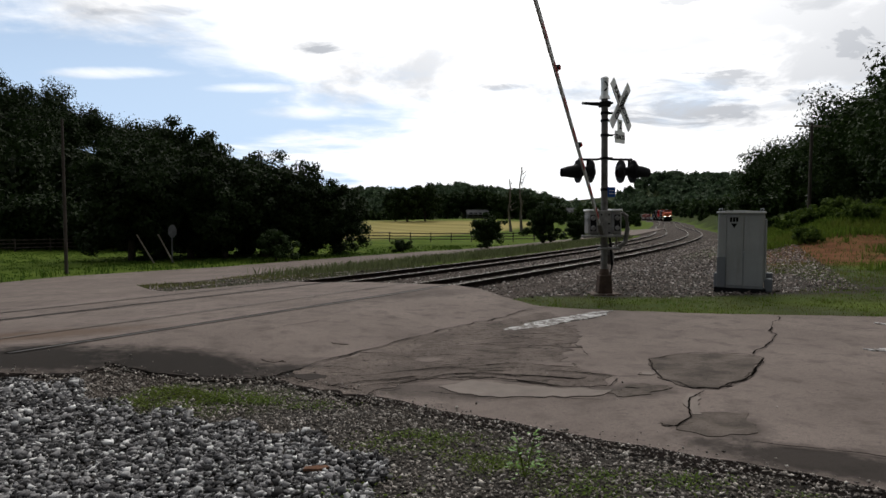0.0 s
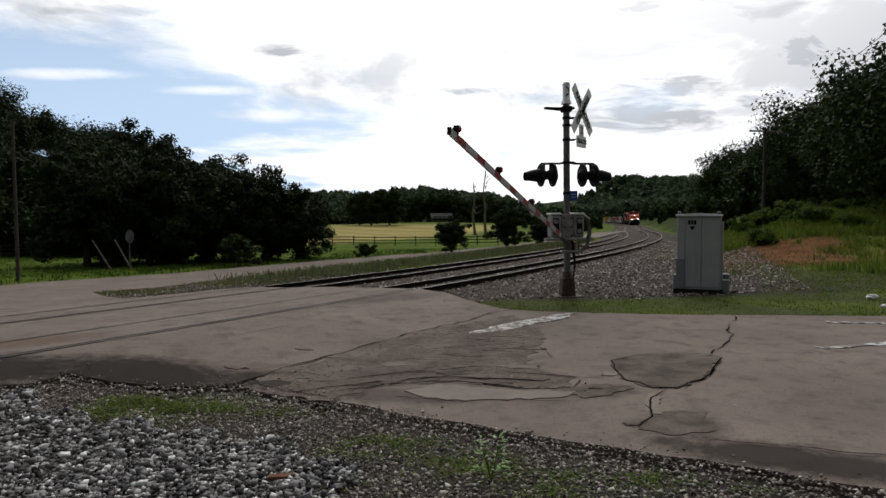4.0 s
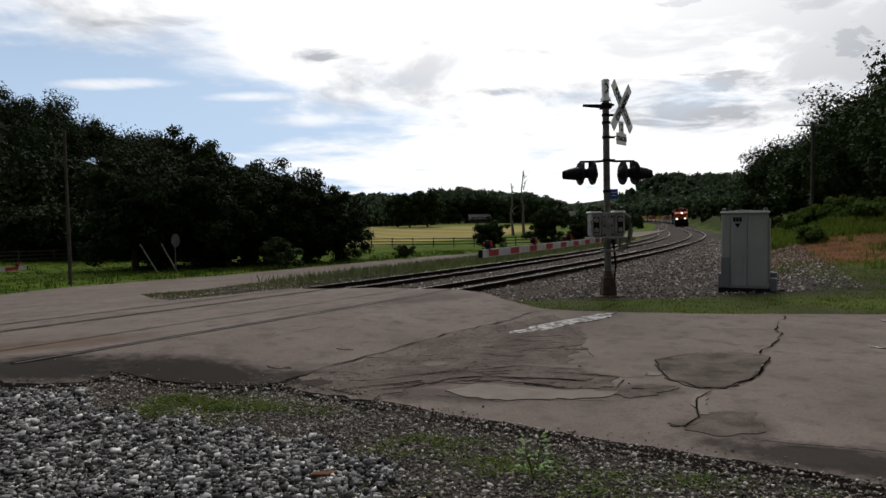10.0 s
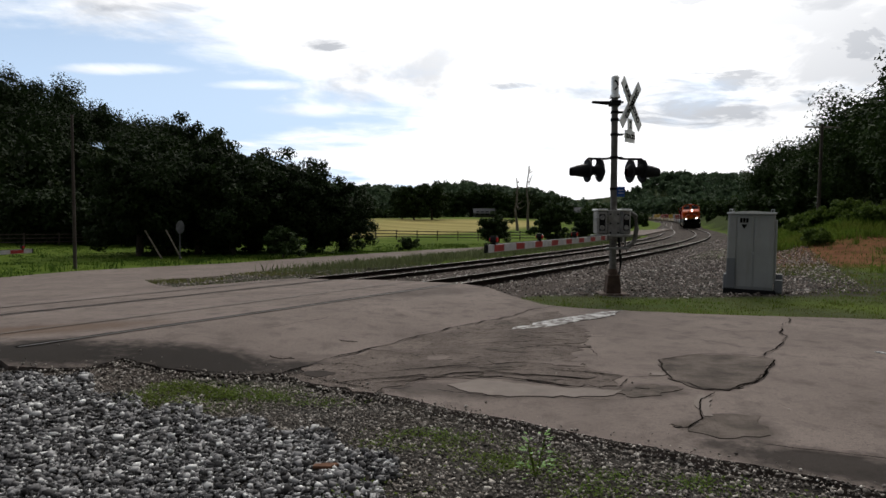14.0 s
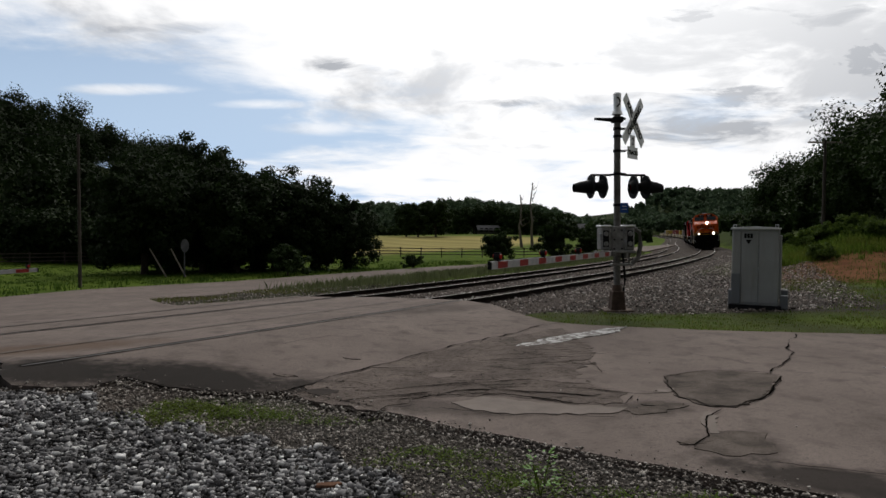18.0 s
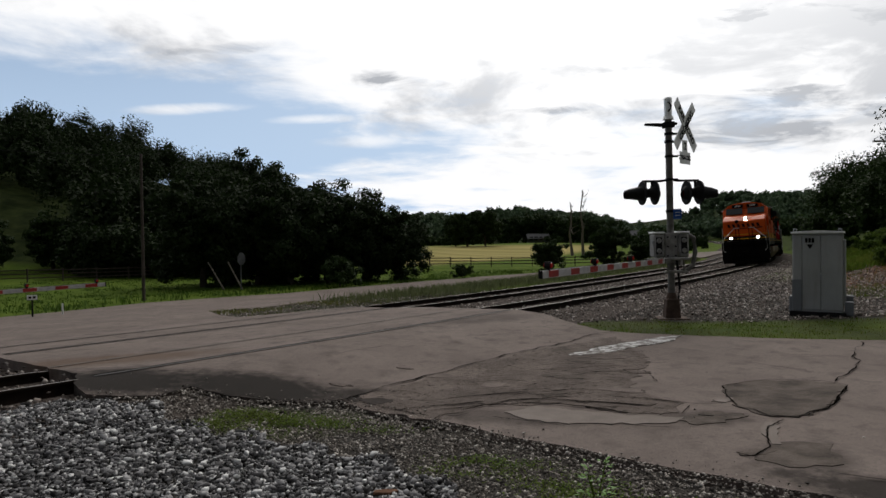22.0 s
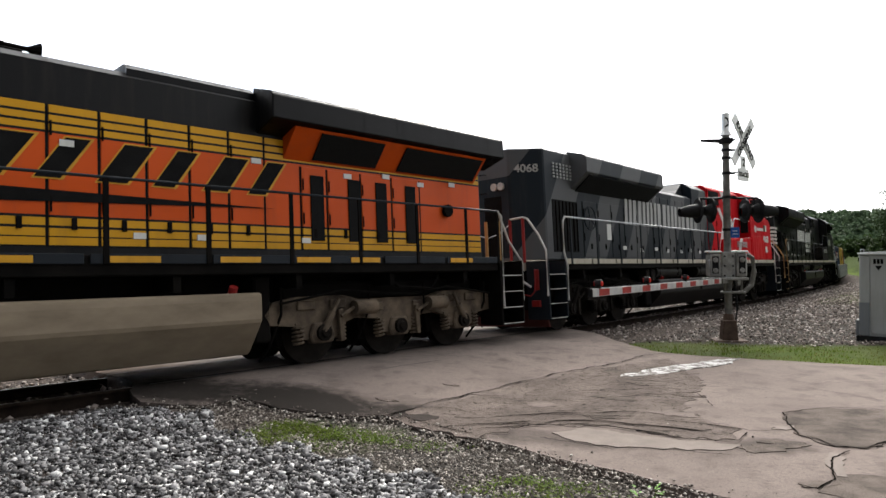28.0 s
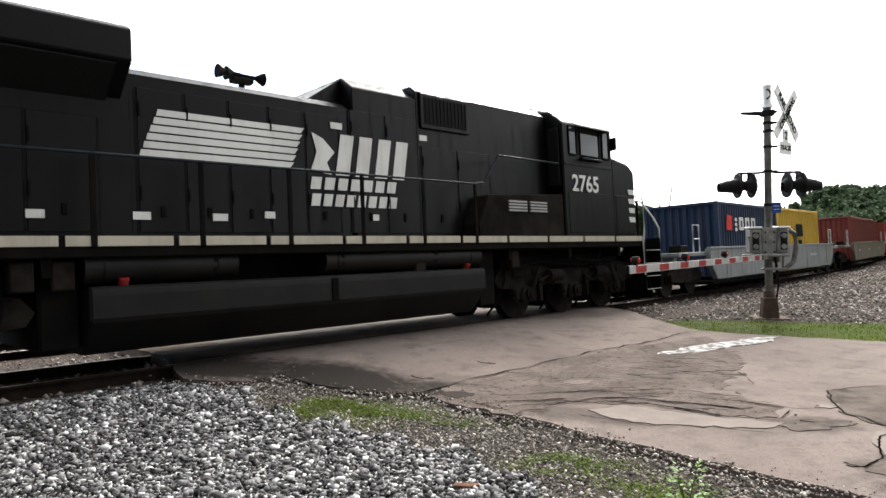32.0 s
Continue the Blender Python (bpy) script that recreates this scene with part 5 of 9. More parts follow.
def horn(ob, x, z):
    bm = bmesh.new()
    tube(bm, (x, 0.3, z - 0.16), (x, 0.3, z + 0.18), 0.05, None, 8)
    box(bm, x - 0.17, x + 0.17, 0.22, 0.38, z + 0.13, z + 0.21, 0.01)
    for dx, s in ((-0.11, -1), (-0.03, 1), (0.12, 1)):
        tube(bm, (x + dx - s * 0.1, 0.3 + dx * 0.2, z + 0.26), (x + dx + s * 0.14, 0.3 + dx * 0.2, z + 0.26), 0.03, 0.035, 8)
        tube(bm, (x + dx + s * 0.14, 0.3 + dx * 0.2, z + 0.26), (x + dx + s * 0.28, 0.3 + dx * 0.2, z + 0.26), 0.035, 0.11, 10)
    part("horn", bm, M["under"], ob)


def louvres(ob, x0, x1, y, z0, z1, cols, rows, paint):
    for c in range(cols):
        a, b = x0 + (x1 - x0) * c / cols, x0 + (x1 - x0) * (c + 1) / cols
        bm = bmesh.new()
        for r in range(rows):
            z = z0 + (z1 - z0) * r / rows
            box(bm, min(a, b) + 0.05, max(a, b) - 0.05, y, y + 0.03, z, z + (z1 - z0) / rows * 0.6, 0.004)
        part("louvre", bm, paint, ob)


def bar(ob, name, material, pts, y, label="", thick=0.008):
    bm = bmesh.new()
    face(bm, pts, y, thick)
    return part(name, bm, material, ob, label)


def para(x0, x1, z0, z1, lean):
    return [(x0, z0), (x1, z0), (x1 - lean, z1), (x0 - lean, z1)]


def sd_locomotive(kind):
    """A long-hood-first six-axle locomotive with flared radiators and a wide cab at the rear."""
    dark = kind == "black"
    hood = M["loco_black"] if dark else M["grey_stripe"]
    body2 = M["loco_black"] if dark else M["dark_grey"]
    cabp = M["loco_black"] if dark else M["red"]
    ob = thing("locomotive", Matrix(), "glossy black diesel locomotive with white stripes and lettering" if dark else "grey striped diesel locomotive with a red cab", "locomotive", "locomotives of the freight train")
    frame_parts(ob, 9.0, -8.75, M["under"], M["cream"], 1.28)
    # end platforms
    for sx, xx in ((1, 9.0), (-1, -8.75)):
        bm = bmesh.new()
        prism(bm, [(xx, -1.0), (xx + sx * 0.72, -1.0), (xx + sx * 0.95, -0.62), (xx + sx * 0.95, 0.62), (xx + sx * 0.72, 1.0), (xx, 1.0)], 1.44, 1.66, "z", 0.015)
        part("end_platform", bm, M["dark_truck"] if dark else M["cream"], ob)
        bm = bmesh.new()
        prism(bm, [(-1.35, 0.16), (1.35, 0.16), (1.1, 1.28), (-1.1, 1.28)], xx + sx * 0.55, xx + sx * 0.63, "x", 0.01)
        part("plow", bm, M["rust_red"] if sx > 0 and not dark else M["under"], ob)
        coupler(ob, xx + sx * 0.95, sx)
        for sy in (-1, 1):
            step_well(ob, xx + sx * 0.02, xx + sx * 0.80, sy, M["under"] if dark else M["dark_grey"], M["gold_rail"] if dark and sx > 0 else M["rail_white"])
            bm = bmesh.new()
            bent(bm, [(xx + sx * 0.82, sy * 1.48, 0.85), (xx + sx * 0.82, sy * 1.48, 1.85), (xx + sx * 0.81, sy * 1.30, 2.20), (xx + sx * 0.80, sy * 1.02, 2.58), (xx + sx * 0.80, sy * 0.90, 2.62), (xx + sx * 0.80, sy * 0.55, 2.60)], 0.024, 7)
            bent(bm, [(xx - sx * 0.02, sy * 1.5, 0.72), (xx - sx * 0.04, sy * 1.5, 1.5), (xx + sx * 0.06, sy * 1.49, 1.8), (xx + sx * 0.06, sy * 1.49, 2.5), (xx - sx * 0.02, sy * 1.49, 2.62), (xx - sx * 0.3, sy * 1.49, 2.62)], 0.022, 7)
            part("end_handrail", bm, M["gold_rail"] if dark and sx > 0 else M["rail_white"], ob)
        for y in (-0.55, 0.55, 0.9):
            bm = bmesh.new()
            tube(bm, (xx + sx * 0.8, y, 1.6), (xx + sx * 0.8, y, 2.6), 0.035, None, 8)
            part("end_post", bm, M["under"] if dark else M["hose_red"], ob)
        bm = bmesh.new()
        bent(bm, [(xx + sx * 0.8, 0.55, 2.5), (xx + sx * 0.88, 0.32, 2.3), (xx + sx * 0.9, 0.0, 2.22), (xx + sx * 0.88, -0.32, 2.3), (xx + sx * 0.8, -0.55, 2.5)], 0.012, 5)
        part("chain", bm, M["galv"], ob)
        # air hoses, uncoupling lever with its bracket, and a pale grab bar under the platform
        for y in (-0.82, -0.66, 0.5, 0.66, 0.82):
            bm = bmesh.new()
            bent(bm, [(xx + sx * 0.70, y, 1.30), (xx + sx * 0.98, y, 1.18), (xx + sx * 1.10, y * 0.95, 0.85), (xx + sx * 1.05, y * 0.85, 0.55), (xx + sx * 0.92, y * 0.8, 0.48)], 0.028, 7)
            part("air_hose", bm, M["under"], ob)
        for sy in (-1, 1):
            bm = bmesh.new()
            box(bm, min(xx + sx * 0.81, xx + sx * 0.87), max(xx + sx * 0.81, xx + sx * 0.87), sy * 1.22 - 0.05, sy * 1.22 + 0.05, 0.98, 1.44, 0.01)
            box(bm, min(xx + sx * 0.81, xx + sx * 0.89), max(xx + sx * 0.81, xx + sx * 0.89), sy * 1.2 - 0.11, sy * 1.2 + 0.09, 0.62, 0.76, 0.01)
            bent(bm, [(xx + sx * 0.88, sy * 1.22, 1.3), (xx + sx * 0.92, sy * 1.2, 0.95), (xx + sx * 0.92, sy * 1.1, 0.86), (xx + sx * 1.0, sy * 0.5, 0.98), (xx + sx * 1.02, sy * 0.12, 0.95)], 0.017, 6)
            part("uncoupling_lever", bm, M["under"] if dark else M["hose_red"], ob)
            bm = bmesh.new()
            tube(bm, (xx + sx * 0.93, sy * 1.12, 1.06), (xx + sx * 0.93, sy * 0.78, 1.26), 0.028, None, 8)
            part("grab_bar", bm, M["under"] if dark else M["rail_white"], ob)
        bm = bmesh.new()
        box(bm, min(xx + sx * 0.35, xx + sx * 0.72), max(xx + sx * 0.35, xx + sx * 0.72), -0.9, 0.9, 0.55, 1.32, 0.05)
        part("draft_box", bm, M["under"], ob)
    # long hood: radiator end, engine room, brake blister, equipment room
    bm = bmesh.new()
    prism(bm, [(9.62, -0.45), (9.62, 0.45), (9.03, 1.04), (3.0, 1.04), (3.0, -1.04), (9.03, -1.04)], 1.66, 4.28, "z", 0.03)
    part("radiator_hood", bm, body2 if dark else M["grey_stripe"], ob)
    for sy in (-1, 1):
        bm = bmesh.new()
        w0, w1 = sy * 0.95, sy * 1.50
        prism(bm, [(w0, 3.34), (w1, 3.78), (w1, 4.16), (sy * 1.40, 4.23), (w0, 4.36)], 3.12, 7.80, "x", 0.015)
        r = part("radiator_wing", bm, body2 if dark else M["grey_stripe"], ob)
        bm = bmesh.new()
        prism(bm, [(sy * 1.0, 3.365), (sy * 1.46, 3.74), (sy * 1.47, 3.715), (sy * 1.0, 3.335)], 3.3, 7.6, "x")
        part("radiator_screen", bm, M["screen"], r)
        bm = bmesh.new()
        box(bm, 3.2, 7.7, sy * 1.02, sy * 1.40, 4.265, 4.285)
        bmesh.ops.rotate(bm, cent=(0, sy * 1.2, 4.275), matrix=Matrix.Rotation(-sy * 0.28, 3, "X"), verts=bm.verts)
        part("radiator_top", bm, M["galv"], r)
    bm = bmesh.new()
    prism(bm, hood_profile(1.03, 3.86, 0.10), -0.35, 3.02, "x", 0.0)
    part("engine_hood", bm, hood, ob)
    bm = bmesh.new()
    for k in range(3):
        box(bm, -0.2 + k * 1.05, 0.75 + k * 1.05, -0.8, 0.8, 3.85, 3.90, 0.02)
    part("roof_hatch", bm, M["galv"], ob)
    bm = bmesh.new()
    prism(bm, [(-1.04, 1.66), (1.04, 1.66), (1.04, 4.14), (0.74, 4.36), (-0.74, 4.36), (-1.04, 4.14)], -1.85, -0.45, "x", 0.015)
    part("brake_hood", bm, hood, ob)
    bm = bmesh.new()
    prism(bm, [(-0.45, 3.80), (-0.45, 4.34), (0.25, 3.88), (0.25, 3.80)], -0.72, 0.72, "y", 0.01)
    part("brake_hood_slope", bm, hood, ob)
    bm = bmesh.new()
    prism(bm, hood_profile(1.05, 4.40, 0.12), -5.55, -1.84, "x", 0.0)
    part("equipment_hood", bm, cabp, ob)
    horn(ob, 1.1, 3.98)
    bm = bmesh.new()
    box(bm, 1.75, 2.35, -0.4, 0.4, 3.86, 3.98, 0.03)
    part("exhaust", bm, M["under"], ob)
    doors(ob, [2.95 - 0.62 * k for k in range(6)], 1.03, 1.74, 3.60, hood)
    doors(ob, [-0.36 - 0.74 * k for k in range(3)], 1.04, 1.74, 3.75, hood)
    doors(ob, [-1.9 - 0.9 * k for k in range(3)], 1.05, 1.74, 3.30, cabp)
    doors(ob, [7.3 - 0.78 * k for k in range(6)], 1.04, 1.74, 3.15, body2 if dark else M["grey_stripe"])
    for sy in (-1, 1):
        bm = bmesh.new()
        box(bm, 7.55, 8.75, sy * 1.036, sy * 1.052, 1.85, 3.10, 0.01)
        g = part("air_intake", bm, M["screen"], ob)
        for k in range(7):
            bm = bmesh.new()
            box(bm, 7.6 + 0.165 * k, 7.63 + 0.165 * k, sy * 1.05, sy * 1.075, 1.88, 3.07)
            part("intake_bar", bm, M["under"], g)
        bm = bmesh.new()
        box(bm, -3.15, -1.90, sy * 1.046, sy * 1.10, 3.62, 4.26, 0.015)
        bl = part("blower_box", bm, cabp, ob)
        bm = bmesh.new()
        box(bm, -3.07, -1.98, sy * 1.095, sy * 1.108, 3.70, 4.19, 0.006)
        part("blower_screen", bm, M["screen"], bl)
        for k in range(12):
            bm = bmesh.new()
            box(bm, -3.04 + 0.093 * k, -3.03 + 0.093 * k, sy * 1.108, sy * 1.114, 3.70, 4.19)
            part("screen_bar", bm, M["under"], bl)
    louvres(ob, 8.7, 7.75, 1.04, 3.62, 4.02, 6, 5, M["louvre_light"] if not dark else M["loco_black"])
    # hand brake wheel
    bm = bmesh.new()
    for k in range(16):
        a, b = 2 * math.pi * k / 16, 2 * math.pi * (k + 1) / 16
        tube(bm, (7.05 + 0.30 * math.cos(a), 1.12, 2.72 + 0.30 * math.sin(a)), (7.05 + 0.30 * math.cos(b), 1.12, 2.72 + 0.30 * math.sin(b)), 0.016, None, 6)
    for k in range(5):
        a = 2 * math.pi * k / 5
        tube(bm, (7.05, 1.12, 2.72), (7.05 + 0.3 * math.cos(a), 1.12, 2.72 + 0.3 * math.sin(a)), 0.010, None, 5)
    tube(bm, (7.05, 1.03, 2.72), (7.05, 1.13, 2.72), 0.05, None, 10)
    part("brake_wheel", bm, M["dark_grey"] if not dark else M["under"], ob)
    # end face
    for dz in (0.0, 0.19):
        bm = bmesh.new()
        tube(bm, (9.60, 0.05 + dz, 3.42), (9.68, 0.05 + dz, 3.42), 0.085, 0.09, 14)
        part("headlight", bm, M["lens_off"], ob)
    bm = bmesh.new()
    box(bm, 9.605, 9.63, -0.28, 0.22, 1.75, 3.2, 0.01)
    part("end_door", bm, M["under"], ob)
    for z in (2.9, 3.3, 3.75):
        bm = bmesh.new()
        bent(bm, [(9.61, -0.35, z), (9.69, -0.35, z), (9.69, -0.2, z), (9.61, -0.2, z)], 0.012, 5)
        part("grab_iron", bm, M["under"], ob)
    # cab
    bm = bmesh.new()
    prism(bm, [(-1.46, 1.66), (1.46, 1.66), (1.46, 4.12), (1.12, 4.40), (0.45, 4.52), (-0.45, 4.52), (-1.12, 4.40), (-1.46, 4.12)], -7.55, -5.62, "x", 0.03)
    cab = part("cab", bm, cabp, ob)
    bm = bmesh.new()
    prism(bm, [(-8.52, 1.66), (-7.5, 1.66), (-7.5, 3.52), (-8.28, 3.40), (-8.52, 3.20)], -1.46, 1.46, "y", 0.05)
    part("nose", bm, cabp, ob)
    bm = bmesh.new()
    prism(bm, [(-5.55, 1.66), (-2.9, 1.66), (-2.9, 1.9), (-3.2, 2.45), (-5.55, 2.55)], 1.0, 1.46, "y", 0.02)
    prism(bm, [(-5.55, 1.66), (-2.9, 1.66), (-2.9, 1.9), (-3.2, 2.45), (-5.55, 2.55)], -1.46, -1.0, "y", 0.02)
    part("battery_box", bm, cabp if not dark else M["dark_truck"], ob)
    louvres(ob, -3.7, -5.0, 1.46, 2.15, 2.38, 2, 4, M["pale_letter"])
    for sy in (-1, 1):
        for a, b in ((-6.14, -5.82), (-7.02, -6.24), (-7.42, -7.12)):
            bm = bmesh.new()
            box(bm, b, a, sy * 1.452, sy * 1.468, 3.45, 4.05, 0.01)
            win = part("side_window", bm, M["cab_glass"], cab)
            bm = bmesh.new()
            for u0, u1, v0, v1 in ((b - 0.035, a + 0.035, 3.41, 3.45), (b - 0.035, a + 0.035, 4.05, 4.085), (b - 0.035, b, 3.45, 4.05), (a, a + 0.035, 3.45, 4.05)):
                box(bm, u0, u1, sy * 1.455, sy * 1.485, v0, v1, 0.004)
            part("window_frame", bm, M["under"], win)
        bm = bmesh.new()
        box(bm, -7.05, -6.2, sy * 1.46, sy * 1.56, 3.34, 3.39, 0.012)
        part("arm_rest", bm, cabp, cab)
        bm = bmesh.new()
        box(bm, -7.5, -5.66, sy * 1.455, sy * 1.475, 3.20, 3.26, 0.006)
        part("trim_ledge", bm, cabp, cab)
        bm = bmesh.new()
        box(bm, -5.61, -5.56, min(sy * 1.10, sy * 1.38), max(sy * 1.10, sy * 1.38), 2.75, 4.0, 0.01)
        part("cab_door", bm, M["screen"], cab)
        bm = bmesh.new()
        box(bm, -7.40, -6.15, sy * 1.44, sy * 1.72, 4.10, 4.13, 0.008)
        bmesh.ops.rotate(bm, cent=(0, sy * 1.44, 4.12), matrix=Matrix.Rotation(-sy * 0.35, 3, "X"), verts=bm.verts)
        part("sunshade", bm, M["galv"] if dark else M["red"], cab)
        bm = bmesh.new()
        box(bm, -7.585, -7.545, min(sy * 0.12, sy * 1.25), max(sy * 0.12, sy * 1.25), 3.58, 4.12, 0.02)
        part("windshield", bm, M["cab_glass"], cab)
    for y in (-1.50, 1.50):
        bm = bmesh.new()
        box(bm, -7.60, -7.55, y - 0.08, y + 0.08, 3.66, 3.96, 0.02)
        part("mirror", bm, M["under"], cab)
    for y in (-0.5, 0.5):
        bm = bmesh.new()
        bent(bm, [(-5.8, y, 4.5), (-5.8, y, 4.6), (-7.4, y, 4.6), (-7.4, y, 4.5)], 0.014, 6)
        part("roof_grab", bm, cabp, cab)
    for x0, x1, z0, z1 in ((-7.25, -5.75, 1.74, 2.62), (-8.35, -7.62, 1.74, 2.62)):
        for sy in (-1, 1):
            bm = bmesh.new()
            box(bm, x0, x1, sy * 1.456, sy * 1.472, z0, z1, 0.006)
            part("access_panel", bm, cabp, cab)
    # underside
    fuel_tank(ob, -3.05, 3.65, M["tank_black"])
    for a, b in ((1.8, 3.68), (-3.0, 0.4)):
        bm = bmesh.new()
        tube(bm, (a, 1.22, 1.30), (b, 1.22, 1.30), 0.185, None, 20)
        for e in (a + 0.25, b - 0.25):
            tube(bm, (e, 1.22, 1.30), (e + 0.04, 1.22, 1.30), 0.195, None, 20)
        part("air_tank", bm, M["tank_black"], ob, smooth_angle=40)
    three_axle_truck(ob, 6.75, M["dark_truck"])
    three_axle_truck(ob, -6.2, M["dark_truck"])
    for x in (-4.0, -1.5, 3.9, 4.3):
        bm = bmesh.new()
        box(bm, x - 0.12, x + 0.12, 1.12, 1.38, 1.05, 1.38, 0.02)
        part("air_valve_box", bm, M["dark_truck"], ob)
    for a, b in ((3.70, 4.12), (-3.55, -3.10)):
        bm = bmesh.new()
        box(bm, a, b, -1.2, 1.2, 0.36, 1.40, 0.03)
        part("equipment_rack", bm, M["under"], ob)
    handrails(ob, [8.72 - 1.28 * k for k in range(10)], 1.49, 2.62, 1.66, M["dark_grey"] if dark else M["galv"], M["under"] if dark else M["dark_grey"], ([], [(-3.05, 1.49, 2.66), (-3.5, 1.49, 3.2), (-5.4, 1.47, 3.2)]))
    handrails(ob, [8.72 - 1.28 * k for k in range(10)], -1.49, 2.62, 1.66, M["under"], M["under"])
    # plates and stencils
    rnd = random.Random(4 if dark else 5)
    for k in range(11):
        x, z = 7.0 - 1.0 * k + rnd.uniform(-0.2, 0.2), rnd.choice((1.95, 2.0, 3.45))
        bm = bmesh.new()
        box(bm, x - rnd.uniform(0.07, 0.15), x + 0.08, 1.05, 1.062, z - 0.05, z + 0.05)
        part("notice_plate", bm, M["white"], ob)
    bm = bmesh.new()
    box(bm, -0.26 + 6.05, -0.02 + 6.05, 1.055, 1.068, 2.2, 2.62)
    part("notice_plate", bm, M["white"], ob)
    if dark:
        # a flying-stripe mark and plain blocks in place of the maker's lettering
        for k in range(6):
            z = 2.72 + 0.108 * k
            bar(ob, "white_stripe", M["white"], [(2.92 - 0.045 * k, z), (0.55 + 0.08 * (5 - k) * 0.5, z), (0.48 + 0.08 * (5 - k) * 0.5, z + 0.085), (2.90 - 0.045 * k, z + 0.085)], 1.046)
        bar(ob, "logo_block", M["white"], [(0.40, 2.70), (0.02, 2.66), (0.10, 2.85), (-0.05, 3.02), (0.16, 3.22), (0.36, 3.30), (0.28, 3.0)], 1.056)
        for x in (-0.06, -0.44, -0.84, -1.22):
            bar(ob, "logo_bar", M["white"], para(x, x - 0.26, 2.66, 3.32, 0.12), 1.056)
        for z, n in ((2.42, 7), (2.16, 8)):
            for k in range(n):
                x = 0.42 - 1.75 * k / n
                bar(ob, "name_bar", M["white"], para(x, x - 1.75 / n * 0.72, z, z + 0.19, 0.04), 1.056)
        for k in range(5):
            z = 2.45 + 0.175 * k
            bm = bmesh.new()
            prism(bm, [(9.02, z), (8.62 - 0.05 * k, z), (8.60 - 0.05 * k, z + 0.095), (9.02, z + 0.095)], 1.045, 1.056, "y")
            part("end_stripe", bm, M["white"], ob)
        for k in range(5):
            bm = bmesh.new()
            box(bm, 9.60, 9.630, -0.44, 0.44, 2.45 + 0.175 * k, 2.55 + 0.175 * k)
            part("end_stripe", bm, M["white"], ob)
        bm = bmesh.new()
        box(bm, 9.60, 9.638, -0.30, 0.30, 2.36, 3.36, 0.006)
        dr = part("end_door", bm, M["white"], ob)
        bm = bmesh.new()
        box(bm, 9.61, 9.646, -0.24, 0.24, 2.42, 3.30, 0.006)
        part("end_door_panel", bm, M["loco_black"], dr)
        for k in range(4):
            z = 2.0 + 0.22 * k
            bar(ob, "nose_stripe", M["white"], [(-8.44, z), (-8.20, z), (-8.16, z + 0.12), (-8.44, z + 0.12)], 1.466)
    else:
        # plain pale strokes in place of the owner's name
        x = 4.9
        hgt = 0.74
        for w_ in (0.50, 0.62, 0.50, 0.50, 0.72, 0.56, 0.56, 0.74, 0.70):
            for a_ in (0.0, 0.56):
                bar(ob, "logo_bar", M["pale_letter"], para(x - w_ * a_, x - w_ * (a_ + 0.34), 2.66, 2.66 + hgt, 0.05), 1.05, thick=0.012)
            x -= w_ + 0.04
        # dark arrow into the red, and white chevrons on it
        bar(ob, "arrow_panel", M["dark_grey"], [(-1.86, 1.72), (-2.55, 2.75), (-1.86, 3.55)], 1.066)
        for tip in (-3.50, -4.50):
            bar(ob, "chevron", M["white"], [(tip, 3.08), (tip + 1.15, 4.26), (tip + 0.85, 4.26), (tip - 0.30, 3.08)], 1.064)
            bar(ob, "chevron", M["white"], [(tip - 0.30, 3.08), (tip + 0.42, 1.75) if tip > -4 else (tip - 0.05, 2.58), (tip + 0.72, 1.75) if tip > -4 else (tip + 0.25, 2.58), (tip, 3.08)], 1.064)
        bar(ob, "chevron", M["white"], [(-4.0, 1.74), (-3.7, 1.74), (-4.17, 2.48), (-4.47, 2.48)], 1.468)
        for nm, mt, a, b in (("flag_panel", "flag_green", 0, 0.19), ("flag_panel", "white", 0.19, 0.38), ("flag_panel", "red", 0.38, 0.57)):
            bar(ob, nm, M[mt], [(-7.46 - a, 2.86), (-7.46 - b, 2.86), (-7.46 - b, 3.12), (-7.46 - a, 3.12)], 1.466)
        bar(ob, "notice_plate", M["white"], [(-7.50, 1.98), (-7.78, 1.98), (-7.78, 2.22), (-7.50, 2.22)], 1.476)
        bm = bmesh.new()
        tube(bm, (-6.25, 1.462, 2.92), (-6.25, 1.475, 2.92), 0.14, None, 16)
        part("emblem", bm, M["white"], ob)
        for k in range(5):
            bar(ob, "name_bar", M["white"], [(-6.45 - 0.19 * k, 2.86), (-6.60 - 0.19 * k, 2.86), (-6.60 - 0.19 * k, 2.98), (-6.45 - 0.19 * k, 2.98)], 1.466)
    num = "2765" if dark else "4068"
    corner = Matrix(((-0.7071, 0, 0.7071, 9.33), (0.7071, 0, 0.7071, 0.752), (0, 1, 0, 3.80), (0, 0, 0, 1)))
    lettering(num, 0.33 if dark else 0.26, M["white"] if dark else M["pale_letter"], ob, corner, squash=1.1)
    if dark:
        for k in range(5):
            z = 2.45 + 0.175 * k
            bm = bmesh.new()
            box(bm, -0.40, 0.40, z - 3.8, z - 3.8 + 0.10, 0.0, 0.012)
            o = part("end_stripe", bm, M["white"], ob)
            o.matrix_basis = corner
    lettering(num, 0.50 if dark else 0.37, M["white"], ob, side_m(-6.4, 1.478, 2.80) if dark else side_m(-7.64, 1.478, 2.52), squash=1.05)
    return ob


